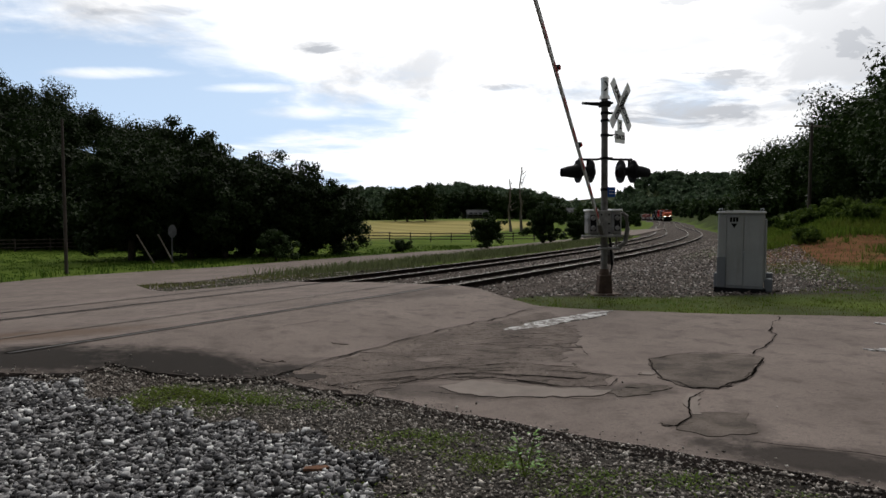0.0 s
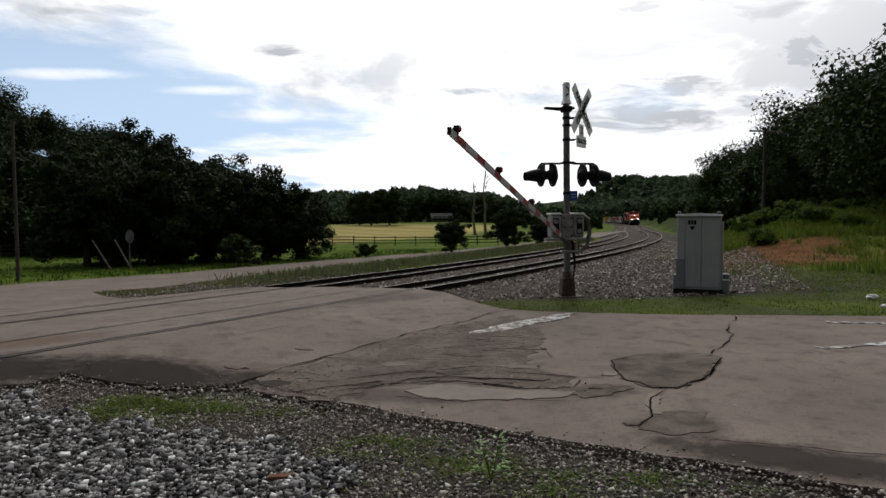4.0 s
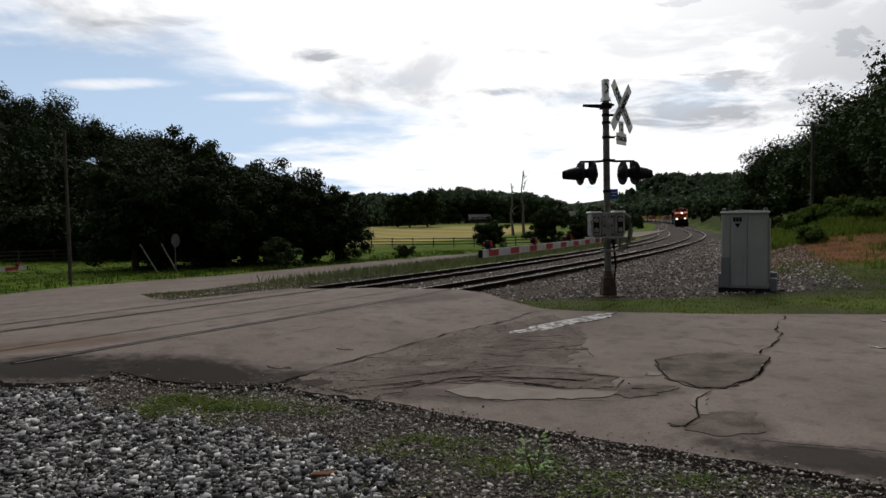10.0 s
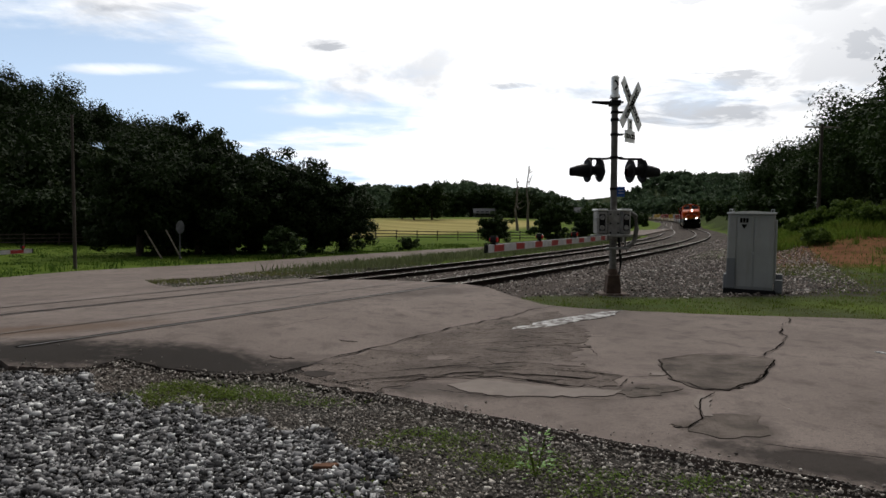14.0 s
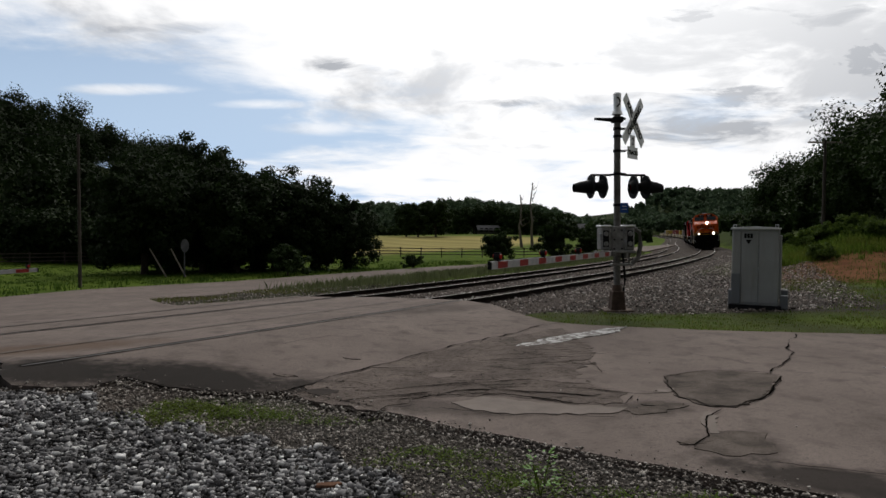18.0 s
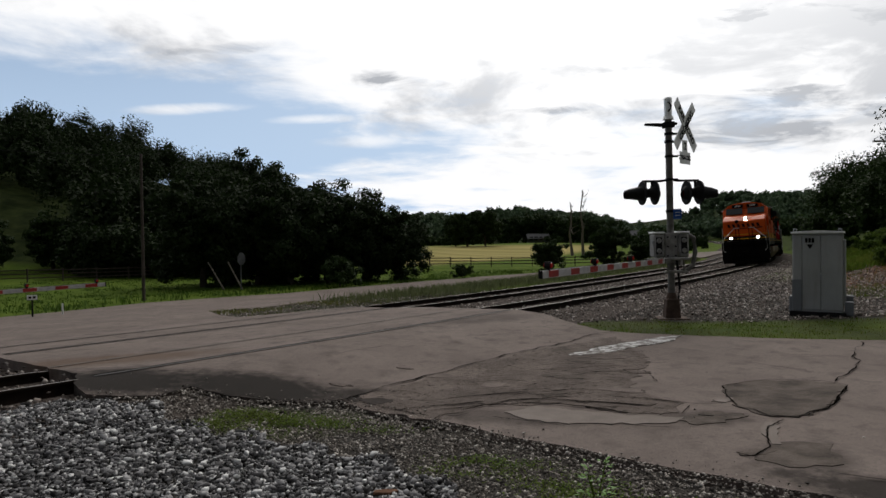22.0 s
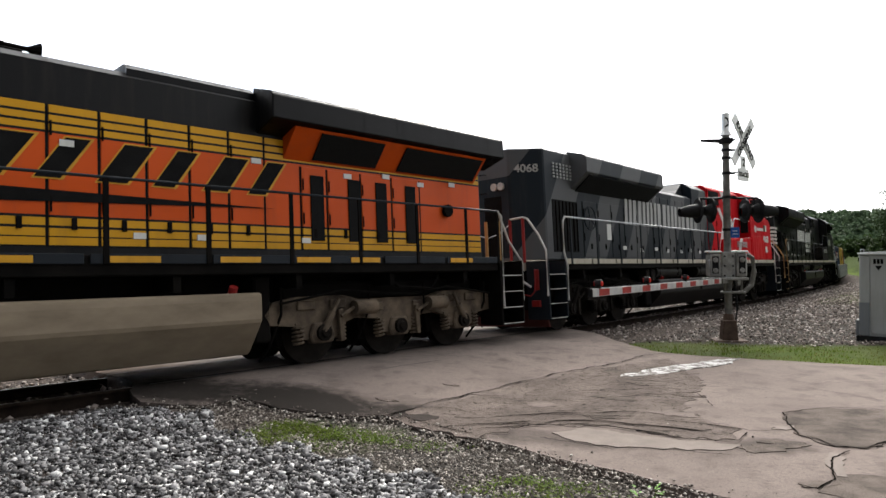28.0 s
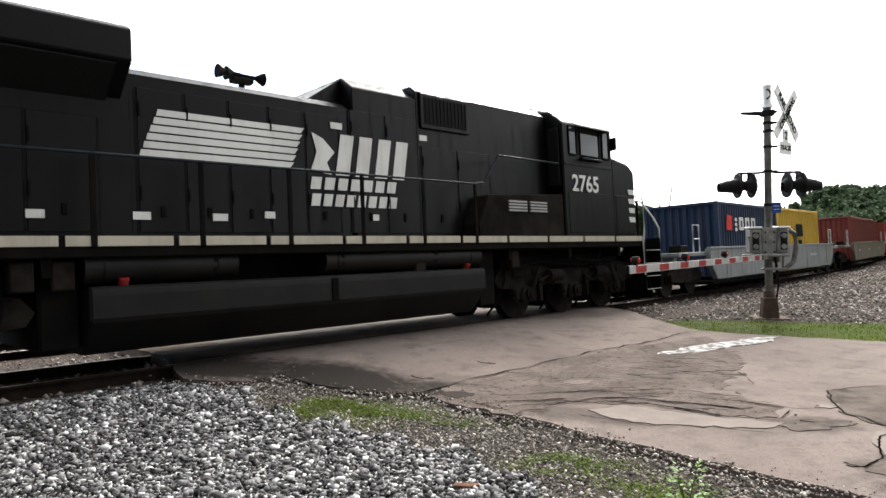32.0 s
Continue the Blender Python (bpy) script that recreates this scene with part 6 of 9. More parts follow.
def ge_locomotive():
    """The leading orange locomotive: wide cab first, radiators overhanging at the rear."""
    ob = thing("locomotive", Matrix(), "orange and black diesel locomotive leading with headlights lit", "locomotive", "locomotives of the freight train")
    frame_parts(ob, 8.6, -8.0, M["under"], M["dark_grey"], 1.5, 1.68)
    bm = bmesh.new()
    for sy in (-1, 1):
        box(bm, 2.5, 8.55, sy * 1.40, sy * 1.49, 1.34, 1.68, 0.015)
    part("side_skirt", bm, M["dark_grey"], ob)
    for k, x in enumerate((7.2, 6.2, 4.0, 2.1, 0.4, -1.0, -2.4, -3.6, -4.6, -6.9)):
        bm = bmesh.new()
        box(bm, x - 0.3, x + 0.3, 1.487, 1.497, 1.58, 1.66)
        part("reflector", bm, M["yellow"], ob)
    # nose and cab
    bm = bmesh.new()
    prism(bm, [(9.05, 1.72), (7.4, 1.72), (7.4, 3.60), (8.55, 3.40), (9.05, 3.12)], -1.36, 1.36, "y", 0.06)
    nose = part("nose", bm, M["orange_nose"], ob)
    bm = bmesh.new()
    prism(bm, [(7.95, 1.72), (5.35, 1.72), (5.35, 4.02), (7.3, 4.02), (7.75, 3.35)], -1.48, 1.48, "y", 0.03)
    prism(bm, [(-1.46, 3.98), (1.46, 3.98), (1.05, 4.34), (0.45, 4.46), (-0.45, 4.46), (-1.05, 4.34)], 5.35, 7.32, "x", 0.03)
    cab = part("cab", bm, M["orange_low"], ob)
    for sy in (-1, 1):
        bm = bmesh.new()
        prism(bm, [(7.66, 3.62), (7.36, 4.06), (7.41, 4.08), (7.71, 3.64)], sy * 0.16 if sy > 0 else -1.25, 1.25 if sy > 0 else -0.16, "y", 0.006)
        part("windshield", bm, M["cab_glass"], cab)
        bm = bmesh.new()
        box(bm, 7.30, 7.42, sy * 0.12, sy * 0.85, 4.12, 4.34, 0.02)
        nb = part("number_board", bm, M["under"], cab)
        lettering("6969", 0.19, M["white"], nb, Matrix(((0, 0, 1, 7.425), (1, 0, 0, sy * 0.48), (0, 1, 0, 4.23), (0, 0, 0, 1))))
        for a, b in ((6.95, 6.45), (6.40, 5.95)):
            bm = bmesh.new()
            box(bm, b, a, sy * 1.472, sy * 1.492, 3.36, 3.92, 0.02)
            part("side_window", bm, M["cab_glass"], cab)
        bm = bmesh.new()
        box(bm, 5.9, 7.0, sy * 1.47, sy * 1.68, 3.97, 4.0, 0.008)
        part("sunshade", bm, M["galv"], cab)
        bm = bmesh.new()
        box(bm, 5.65, 6.05, sy * 1.482, sy * 1.495, 1.85, 2.55, 0.01)
        part("cab_step_recess", bm, M["under"], cab)
    lettering("6969", 0.52, M["letter_black"], ob, side_m(6.25, 1.488, 2.95), squash=1.0)
    for x0, x1, z0, z1 in ((5.45, 5.60, 2.5, 3.9), (6.2, 7.5, 2.62, 2.66), (7.55, 7.85, 1.85, 3.2)):
        bm = bmesh.new()
        box(bm, x0, x1, 1.482, 1.496, z0, z1, 0.004)
        part("cab_panel", bm, M["orange"], cab)
    bm = bmesh.new()
    box(bm, 5.4, 6.0, -0.3, 0.3, 4.45, 4.60, 0.03)
    part("air_conditioner", bm, M["galv"], cab)
    # lights: two in the nose, two low at the front
    bm = bmesh.new()
    box(bm, 8.86, 9.02, -0.02, 0.28, 2.98, 3.40, 0.03)
    part("light_housing", bm, M["under"], nose)
    for z in (3.08, 3.29):
        bm = bmesh.new()
        tube(bm, (9.015, 0.13, z), (9.035, 0.13, z), 0.075, 0.075, 18)
        part("headlight", bm, M["headlight"], nose)
    for sy in (-1, 1):
        bm = bmesh.new()
        box(bm, 9.05, 9.30, sy * 0.86 - 0.13, sy * 0.86 + 0.13, 1.79, 2.05, 0.03)
        part("light_housing", bm, M["under"], ob)
        bm = bmesh.new()
        tube(bm, (9.30, sy * 0.86, 1.92), (9.33, sy * 0.86, 1.92), 0.078, 0.078, 18)
        part("ditch_light", bm, M["headlight"], ob)
    bm = bmesh.new()
    tube(bm, (9.03, -0.45, 3.06), (9.065, -0.45, 3.06), 0.13, 0.12, 16)
    part("nose_hatch", bm, M["under"], nose)
    # black slanting blocks on the nose in place of the owner's letters
    for k in range(7):
        y = 1.02 - 0.31 * k
        bm = bmesh.new()
        prism(bm, [(y, 2.66), (y - 0.17, 2.66), (y - 0.25, 2.90), (y - 0.08, 2.90)], 9.052, 9.060, "x")
        part("logo_bar", bm, M["letter_black"], nose)
    bm = bmesh.new()
    prism(bm, [(1.15, 2.54), (-1.1, 2.54), (0.0, 2.60), (1.15, 2.62)], 9.052, 9.060, "x")
    part("logo_dart", bm, M["letter_black"], nose)
    # front platform, plow, rails
    bm = bmesh.new()
    box(bm, 8.55, 9.35, -1.30, 1.30, 1.45, 1.70, 0.03)
    part("end_platform", bm, M["under"], ob)
    bm = bmesh.new()
    prism(bm, [(-1.45, 0.14), (1.45, 0.14), (1.35, 1.2), (-1.35, 1.2)], 9.05, 9.15, "x", 0.02)
    part("plow", bm, M["under"], ob)
    bm = bmesh.new()
    box(bm, 8.6, 9.2, -1.4, 1.4, 0.5, 1.45, 0.05)
    part("pilot", bm, M["under"], ob)
    for sy in (-1, 1):
        bm = bmesh.new()
        bent(bm, [(9.32, sy * 0.30, 2.60), (9.32, sy * 0.62, 2.60), (9.32, sy * 0.95, 2.25), (9.32, sy * 1.36, 1.85), (9.32, sy * 1.40, 1.1), (9.3, sy * 1.25, 0.95)], 0.024, 7)
        bent(bm, [(8.62, sy * 1.46, 2.62), (8.66, sy * 1.47, 2.25), (8.60, sy * 1.5, 1.9), (8.58, sy * 1.5, 0.75)], 0.024, 7)
        part("end_handrail", bm, M["rail_white"], ob)
        step_well(ob, 8.62, 9.25, sy, M["under"], M["rail_white"])
        bm = bmesh.new()
        for y in (0.32, 0.52):
            box(bm, 9.30, 9.34, sy * y - 0.025, sy * y + 0.025, 1.68, 2.55, 0.005)
        part("gate_post", bm, M["under"], ob)
    bm = bmesh.new()
    bent(bm, [(9.4, -1.1, 1.3), (9.5, -0.7, 1.05), (9.5, -0.2, 1.25), (9.5, 0.4, 0.95), (9.4, 0.9, 1.1)], 0.018, 6)
    part("hose", bm, M["under"], ob)
    coupler(ob, 9.45, 1)
    coupler(ob, -9.1, -1)
    # body behind the cab: wide panels below, black equipment above
    for sy in (-1, 1):
        for lo_, hi_, out_, bev in ((2.14, 3.14, 1.47, 0.03), (1.72, 2.12, 1.46, 0.01)):
            bm = bmesh.new()
            box(bm, 2.45, 5.36, sy * 1.0, sy * out_, lo_, hi_, bev)
            part("side_cabinet", bm, M["orange_low"], ob)
    bm = bmesh.new()
    prism(bm, hood_profile(1.05, 4.14, 0.10, 1.68), 1.1, 5.37, "x")
    part("equipment_hood", bm, M["orange_side"], ob)
    bm = bmesh.new()
    prism(bm, hood_profile(1.03, 4.12, 0.10, 1.68), -8.0, 1.12, "x")
    part("engine_hood", bm, M["orange_side"], ob)
    for sy in (-1, 1):
        bm = bmesh.new()
        prism(bm, [(sy * 0.95, 3.52), (sy * 1.5, 3.70), (sy * 1.5, 4.05), (sy * 1.42, 4.12), (sy * 0.95, 4.26)], -8.30, -2.95, "x", 0.015)
        r = part("radiator_wing", bm, M["loco_black"], ob)
        bm = bmesh.new()
        prism(bm, [(sy * 1.02, 3.20), (sy * 1.40, 3.66), (sy * 1.0, 3.66)], -7.85, -3.4, "x", 0.008)
        part("radiator_skirt", bm, M["orange"], r)
        for a, b in ((-5.2, -3.9), (-7.75, -5.7)):
            bm = bmesh.new()
            prism(bm, [(sy * 1.07, 3.245), (sy * 1.375, 3.615), (sy * 1.395, 3.605), (sy * 1.09, 3.235)], a, b, "x")
            part("radiator_screen", bm, M["screen"], r)
        bm = bmesh.new()
        box(bm, 0.95 + 0.3, 2.0, sy * 1.04, sy * 1.06, 3.62, 4.0, 0.01)
        part("intake_screen", bm, M["screen"], ob)
        bm = bmesh.new()
        box(bm, 3.55, 5.34, sy * 1.04, sy * 1.40, 3.36, 4.12, 0.04)
        eq = part("equipment_box", bm, M["loco_black"], ob)
        for x in (3.75, 4.30, 4.85):
            bm = bmesh.new()
            box(bm, x, x + 0.42, sy * 1.395, sy * 1.412, 3.48, 4.02, 0.008)
            part("box_screen", bm, M["screen"], eq)
        for x in (2.55, 3.5, 4.2, 5.2):
            bm = bmesh.new()
            box(bm, x - 0.05, x + 0.05, sy * 1.43, sy * 1.46, 3.1, 4.15, 0.01)
            part("stanchion", bm, M["under"], ob)
        bm = bmesh.new()
        bent(bm, [(5.34, sy * 1.46, 4.12), (2.5, sy * 1.46, 4.12), (2.1, sy * 1.46, 4.05), (1.05, sy * 1.47, 2.62)], 0.022, 7)
        bent(bm, [(5.34, sy * 1.46, 3.62), (2.4, sy * 1.46, 3.62)], 0.018, 7)
        part("handrail", bm, M["under"], ob)
    doors(ob, [1.0 - 0.58 * k for k in range(8)], 1.03, 1.80, 3.50, M["orange_side"])
    doors(ob, [-3.7, -4.2, -4.9, -5.6, -6.3], 1.03, 1.80, 3.12, M["orange_side"])
    for x in (-4.0, -4.75, -5.35, -6.05):
        bm = bmesh.new()
        box(bm, x - 0.13, x + 0.13, 1.043, 1.062, 1.95, 3.0, 0.008)
        part("filter_slot", bm, M["screen"], ob)
    bm = bmesh.new()
    tube(bm, (-7.0, 1.05, 2.6), (-7.0, 1.12, 2.6), 0.12, None, 18)
    part("brake_wheel", bm, M["under"], ob)
    bm = bmesh.new()
    box(bm, -2.2, -1.4, -0.35, 0.35, 4.1, 4.26, 0.05)
    part("exhaust", bm, M["under"], ob)
    bm = bmesh.new()
    prism(bm, hood_profile(0.98, 4.24, 0.08, 4.05), -2.96, -1.1, "x")
    part("roof_hatch", bm, M["loco_black"], ob)
    horn(ob, 0.1, 4.12)
    # black slanting blocks along the hood, and the dart under them
    for k in range(7):
        x, w_, lean = 1.36 - 0.69 * k, 0.36 if k % 2 else 0.28, 0.36
        edge = bar(ob, "logo_edge", M["yellow"], para(x + 0.03, x - w_ - 0.03, 2.60, 3.14, lean), 1.046, thick=0.006)
        bar(edge, "logo_bar", M["letter_black"], para(x, x - w_, 2.62, 3.12, lean - 0.02), 1.049)
    bar(ob, "dart", M["letter_black"], [(1.5, 2.28), (-3.2, 2.42), (1.35, 2.50)], 1.049)
    fuel_tank(ob, -2.75, 4.05, M["tan_tank"], 1.16, 0.27, True)
    three_axle_truck(ob, 6.5, M["tan_truck"])
    three_axle_truck(ob, -5.55, M["tan_truck"])
    handrails(ob, [1.9 - 1.28 * k for k in range(8)] + [-8.0], 1.49, 2.60, 1.68, M["dark_grey"], M["under"], ([(2.45, 1.49, 2.60)], []))
    handrails(ob, [1.9 - 1.28 * k for k in range(8)] + [-8.0], -1.49, 2.60, 1.68, M["under"], M["under"])
    bm = bmesh.new()
    box(bm, -8.85, -7.95, -0.92, 0.92, 1.35, 1.68, 0.03)
    part("end_platform", bm, M["under"], ob)
    for sy in (-1, 1):
        step_well(ob, -8.75, -8.02, sy, M["under"], M["rail_white"])
        bm = bmesh.new()
        bent(bm, [(-8.8, sy * 1.45, 0.8), (-8.8, sy * 1.45, 1.6), (-8.4, sy * 1.45, 2.0), (-8.05, sy * 1.49, 2.55)], 0.022, 7)
        bent(bm, [(-8.0, sy * 1.5, 2.6), (-8.12, sy * 1.5, 2.5), (-8.1, sy * 1.5, 0.7)], 0.022, 7)
        part("end_handrail", bm, M["rail_white"], ob)
    for y in (-0.6, 0.6, 0.95):
        bm = bmesh.new()
        tube(bm, (-8.7, y, 1.65), (-8.7, y, 2.5), 0.035, None, 8)
        part("end_post", bm, M["gold_rail"], ob)
    bm = bmesh.new()
    box(bm, -8.55, -8.0, -1.0, 1.0, 0.5, 1.36, 0.05)
    part("draft_box", bm, M["under"], ob)
    for a, b in ((-3.05, -2.78), (4.08, 4.25)):
        bm = bmesh.new()
        box(bm, a, b, -1.15, 1.15, 0.42, 1.40, 0.03)
        part("equipment_rack", bm, M["under"], ob)
    rnd = random.Random(9)
    for k in range(12):
        x, z = 2.2 - 0.85 * k, rnd.choice((1.95, 3.05, 3.12))
        bm = bmesh.new()
        box(bm, x - 0.1, x + 0.06, 1.045, 1.06, z - 0.04, z + 0.04)
        part("notice_plate", bm, M["white"], ob)
    return ob


def container(parent_m, colour, length=6.06, label="", n=26):
    """A ribbed steel freight container: posts, rails, ribs, door end."""
    ob = thing("shipping_container", parent_m, label, "container", "containers on the freight train")
    h, w = 2.45, 1.22
    bm = bmesh.new()
    rib = []
    for k in range(n):
        a = -length / 2 + 0.12 + (length - 0.24) * k / n
        st = (length - 0.24) / n
        rib += [(a, 0.0), (a + st * 0.30, 0.0), (a + st * 0.45, -0.045), (a + st * 0.85, -0.045)]
    rib.append((length / 2 - 0.12, 0.0))
    for sy in (-1, 1):
        lo = [bm.verts.new((x, sy * (w - 0.02 + d), 0.12)) for x, d in rib]
        hi = [bm.verts.new((x, sy * (w - 0.02 + d), h - 0.1)) for x, d in rib]
        for k in range(len(rib) - 1):
            bm.faces.new((lo[k], lo[k + 1], hi[k + 1], hi[k]))
    part("side_wall", bm, colour, ob)
    for sx in (-1, 1):
        bm = bmesh.new()
        xo = sx * (length / 2 - 0.05)
        wave = []
        for k in range(9):
            a, st = -w + 0.12 + (2 * w - 0.24) * k / 9, (2 * w - 0.24) / 9
            wave += [(a, 0.0), (a + st * 0.35, 0.0), (a + st * 0.5, -0.05), (a + st * 0.85, -0.05)]
        wave.append((w - 0.12, 0.0))
        lo = [bm.verts.new((xo + sx * d, y, 0.1)) for y, d in wave]
        hi = [bm.verts.new((xo + sx * d, y, h - 0.05)) for y, d in wave]
        for k in range(len(wave) - 1):
            bm.faces.new((lo[k], lo[k + 1], hi[k + 1], hi[k]))
        part("end_wall", bm, colour, ob)
    bm = bmesh.new()
    box(bm, -length / 2, length / 2, -w, w, h - 0.10, h, 0.015)
    part("roof", bm, colour, ob)
    bm = bmesh.new()
    for sx in (-1, 1):
        for sy in (-1, 1):
            box(bm, sx * (length / 2 - 0.07) - 0.075, sx * (length / 2 - 0.07) + 0.075, sy * (w - 0.06) - 0.065, sy * (w - 0.06) + 0.065, 0, h + 0.01, 0.012)
    for sy in (-1, 1):
        box(bm, -length / 2, length / 2, sy * (w - 0.05) - 0.05, sy * (w - 0.05) + 0.05, 0.0, 0.15, 0.01)
    part("corner_frame", bm, colour, ob)
    return ob


def well_car(paint, label):
    """A low well car: deep side sills, end platforms with rails, two four-wheel trucks."""
    ob = thing("well_car", Matrix(), label, "freight car", "well cars of the freight train")
    for sy in (-1, 1):
        bm = bmesh.new()
        prism(bm, [(-7.0, 0.38), (7.0, 0.38), (7.5, 0.9), (7.5, 1.30), (-7.5, 1.30), (-7.5, 0.9)], sy * 1.30 if sy > 0 else -1.46, 1.46 if sy > 0 else -1.30, "y", 0.015)
        sill = part("side_sill", bm, paint, ob)
        for x in (-6.2, 6.2):
            bm = bmesh.new()
            box(bm, x - 0.04, x + 0.04, sy * 1.455, sy * 1.475, 0.5, 1.24, 0.006)
            part("rib", bm, paint, sill)
        for x, w_ in ((5.6, 0.22), (5.2, 0.16), (1.2, 0.35), (-4.0, 0.5)):
            bm = bmesh.new()
            box(bm, x - w_, x + w_, sy * 1.458, sy * 1.466, 0.86, 0.96)
            part("stencil_bar", bm, M["pale_letter"], sill)
        bm = bmesh.new()
        box(bm, -7.5, 7.5, sy * 1.36, sy * 1.49, 1.28, 1.35, 0.01)
        part("top_chord", bm, paint, sill)
    bm = bmesh.new()
    box(bm, -7.0, 7.0, -1.3, 1.3, 0.22, 0.32, 0.01)
    part("well_floor", bm, M["under"], ob)
    w, cap = wheel_mesh()
    for sx in (-1, 1):
        bm = bmesh.new()
        box(bm, sx * 8.35 - 1.0, sx * 8.35 + 1.0, -1.3, 1.3, 1.10, 1.22, 0.02)
        box(bm, sx * 8.35 - 1.2, sx * 8.35 + 1.2, -0.3, 0.3, 0.8, 1.11, 0.02)
        part("end_platform", bm, paint, ob)
        for sy in (-1, 1):
            bm = bmesh.new()
            bent(bm, [(sx * 7.75, sy * 1.25, 1.2), (sx * 7.75, sy * 1.25, 2.0), (sx * 8.2, sy * 1.25, 2.0), (sx * 8.2, sy * 1.25, 1.2)], 0.025, 6)
            bent(bm, [(sx * 7.75, sy * 1.25, 1.6), (sx * 8.2, sy * 1.25, 1.6)], 0.02, 6)
            part("end_railing", bm, M["galv"], ob)
            bm = bmesh.new()
            box(bm, sx * 8.8 - 0.25, sx * 8.8 + 0.25, sy * 1.05 - 0.18, sy * 1.05 + 0.18, 1.22, 1.42, 0.02)
            part("brake_rigging", bm, M["dark_truck"], ob)
        bm = bmesh.new()
        box(bm, sx * 8.35 - 0.25, sx * 8.35 + 0.25, -1.0, 1.0, 0.42, 0.78, 0.03)
        for sy in (-1, 1):
            prism(bm, [(sx * 8.35 - 1.1, 0.62), (sx * 8.35 - 0.5, 0.84), (sx * 8.35 + 0.5, 0.84), (sx * 8.35 + 1.1, 0.62), (sx * 8.35 + 1.05, 0.4), (sx * 8.35 + 0.4, 0.36), (sx * 8.35 - 0.4, 0.36), (sx * 8.35 - 1.05, 0.4)], min(sy * 0.92, sy * 1.08), max(sy * 0.92, sy * 1.08), "y", 0.02)
        tr = part("truck", bm, M["dark_truck"], ob)
        for e in (-0.85, 0.85):
            for sy in (-1, 1):
                o = share("wheel", w, tr, pose(sx * 8.35 + e, sy * 0.7525, 0.45, 0, 0, 0 if sy > 0 else 180))
                o.scale = (0.9, 1, 0.9)
        coupler(ob, sx * 9.75, sx)
    return ob


def build_train():
    couple(ge_locomotive(), 9.4, 12.0)
    couple(sd_locomotive("grey"), 28.83, 12.9)
    couple(sd_locomotive("black"), 49.05, 12.9)
    grey = painted("grey_well_car", (0.17, 0.18, 0.18), (0.06, 0.05, 0.04), 0.5, 0.6)
    brown = painted("faded_well_car", (0.15, 0.12, 0.10), (0.06, 0.05, 0.04), 0.5, 0.6)
    tan = painted("tan_well_car", (0.36, 0.29, 0.17), (0.10, 0.08, 0.06), 0.4, 0.6)
    boxes = {"navy": ((0.011, 0.026, 0.062), "navy blue shipping container with red and white marks"), "yellow": ((0.48, 0.31, 0.035), "yellow ribbed shipping container in a well car"), "rust": ((0.23, 0.045, 0.03), "rust red shipping container in a well car"), "grey": ((0.30, 0.29, 0.27), "grey shipping container in a well car"), "maroon": ((0.17, 0.035, 0.03), "maroon shipping container in a well car")}
    paints = {k: painted(k + "_container", c, (0.10, 0.07, 0.05), 0.35, 0.55) for k, (c, _) in boxes.items()}
    made = {}
    back = 69.5
    # each car's load: the container and how far ahead of the car's middle it sits
    short, long_ = 3.05, 0.0
    loads = [(("navy", short), ("yellow", -short)), (("maroon", long_),), (("rust", long_),), (("grey", short),), (("yellow", -short),), (), (("rust", long_),), (), (("yellow", short), ("grey", -short)), ()]
    for k, load in enumerate(loads):
        paint, lab = ((grey, "grey steel well car with worn side sills"), (brown, "faded brown well car with patched sills"), (tan, "yellow-tan steel well car"))[0 if k == 0 else 1 + (k > 2)]
        if lab not in made:
            made[lab] = well_car(paint, lab)
            car = made[lab]
        else:
            car = copy_thing(made[lab], Matrix())
        couple(car, back, 16.7)
        for kind, dx in load:
            if kind not in made:
                big = kind in ("maroon", "rust")
                c = container(Matrix(), paints[kind], 12.19 if big else 6.06, boxes[kind][1], 52 if big else 26)
                made[kind] = c
                if kind == "navy":
                    # a red emblem, a column of small marks and three pale shapes
                    bar(c, "emblem", M["sign_red"], [(2.35, 1.55), (1.85, 1.55), (1.80, 2.0), (2.25, 2.05)], 1.225)
                    for z in (1.52, 1.68, 1.84):
                        bar(c, "mark_block", M["white"], [(1.55, z), (1.35, z), (1.35, z + 0.11), (1.55, z + 0.11)], 1.225)
                    for x in (1.15, 0.55, -0.05):
                        m_ = bar(c, "mark_block", M["white"], [(x, 1.55), (x - 0.42, 1.55), (x - 0.42, 1.98), (x, 1.98)], 1.225)
                        bar(m_, "mark_slot", paints["navy"], [(x - 0.14, 1.66), (x - 0.28, 1.66), (x - 0.28, 1.87), (x - 0.14, 1.87)], 1.2335)
                if kind == "yellow":
                    bar(c, "mark_block", M["letter_black"], [(0.5, 1.35), (-0.45, 1.35), (-0.45, 1.85), (0.5, 1.85)], 1.225)
                    bar(c, "mark_block", M["letter_black"], [(0.25, 0.9), (-0.25, 0.9), (-0.25, 1.2), (0.25, 1.2)], 1.225)
            else:
                c = copy_thing(made[kind], Matrix())
            CARGO.append((c, back, 16.7, dx))
        back += 20.4


CARGO = []
build_train()

# ---- broken paving: overlays, cracks, marks, rail grooves ----


def overlay(name, outline, material, label, top=0.006, seed=1, amp=0.045, step=0.10, thick=0.05):
    ob = slab(name, wavy(outline, step, amp, seed), top, thick, M[material], 0.5)
    ob.parent = road
    ob["label"] = label
    return ob


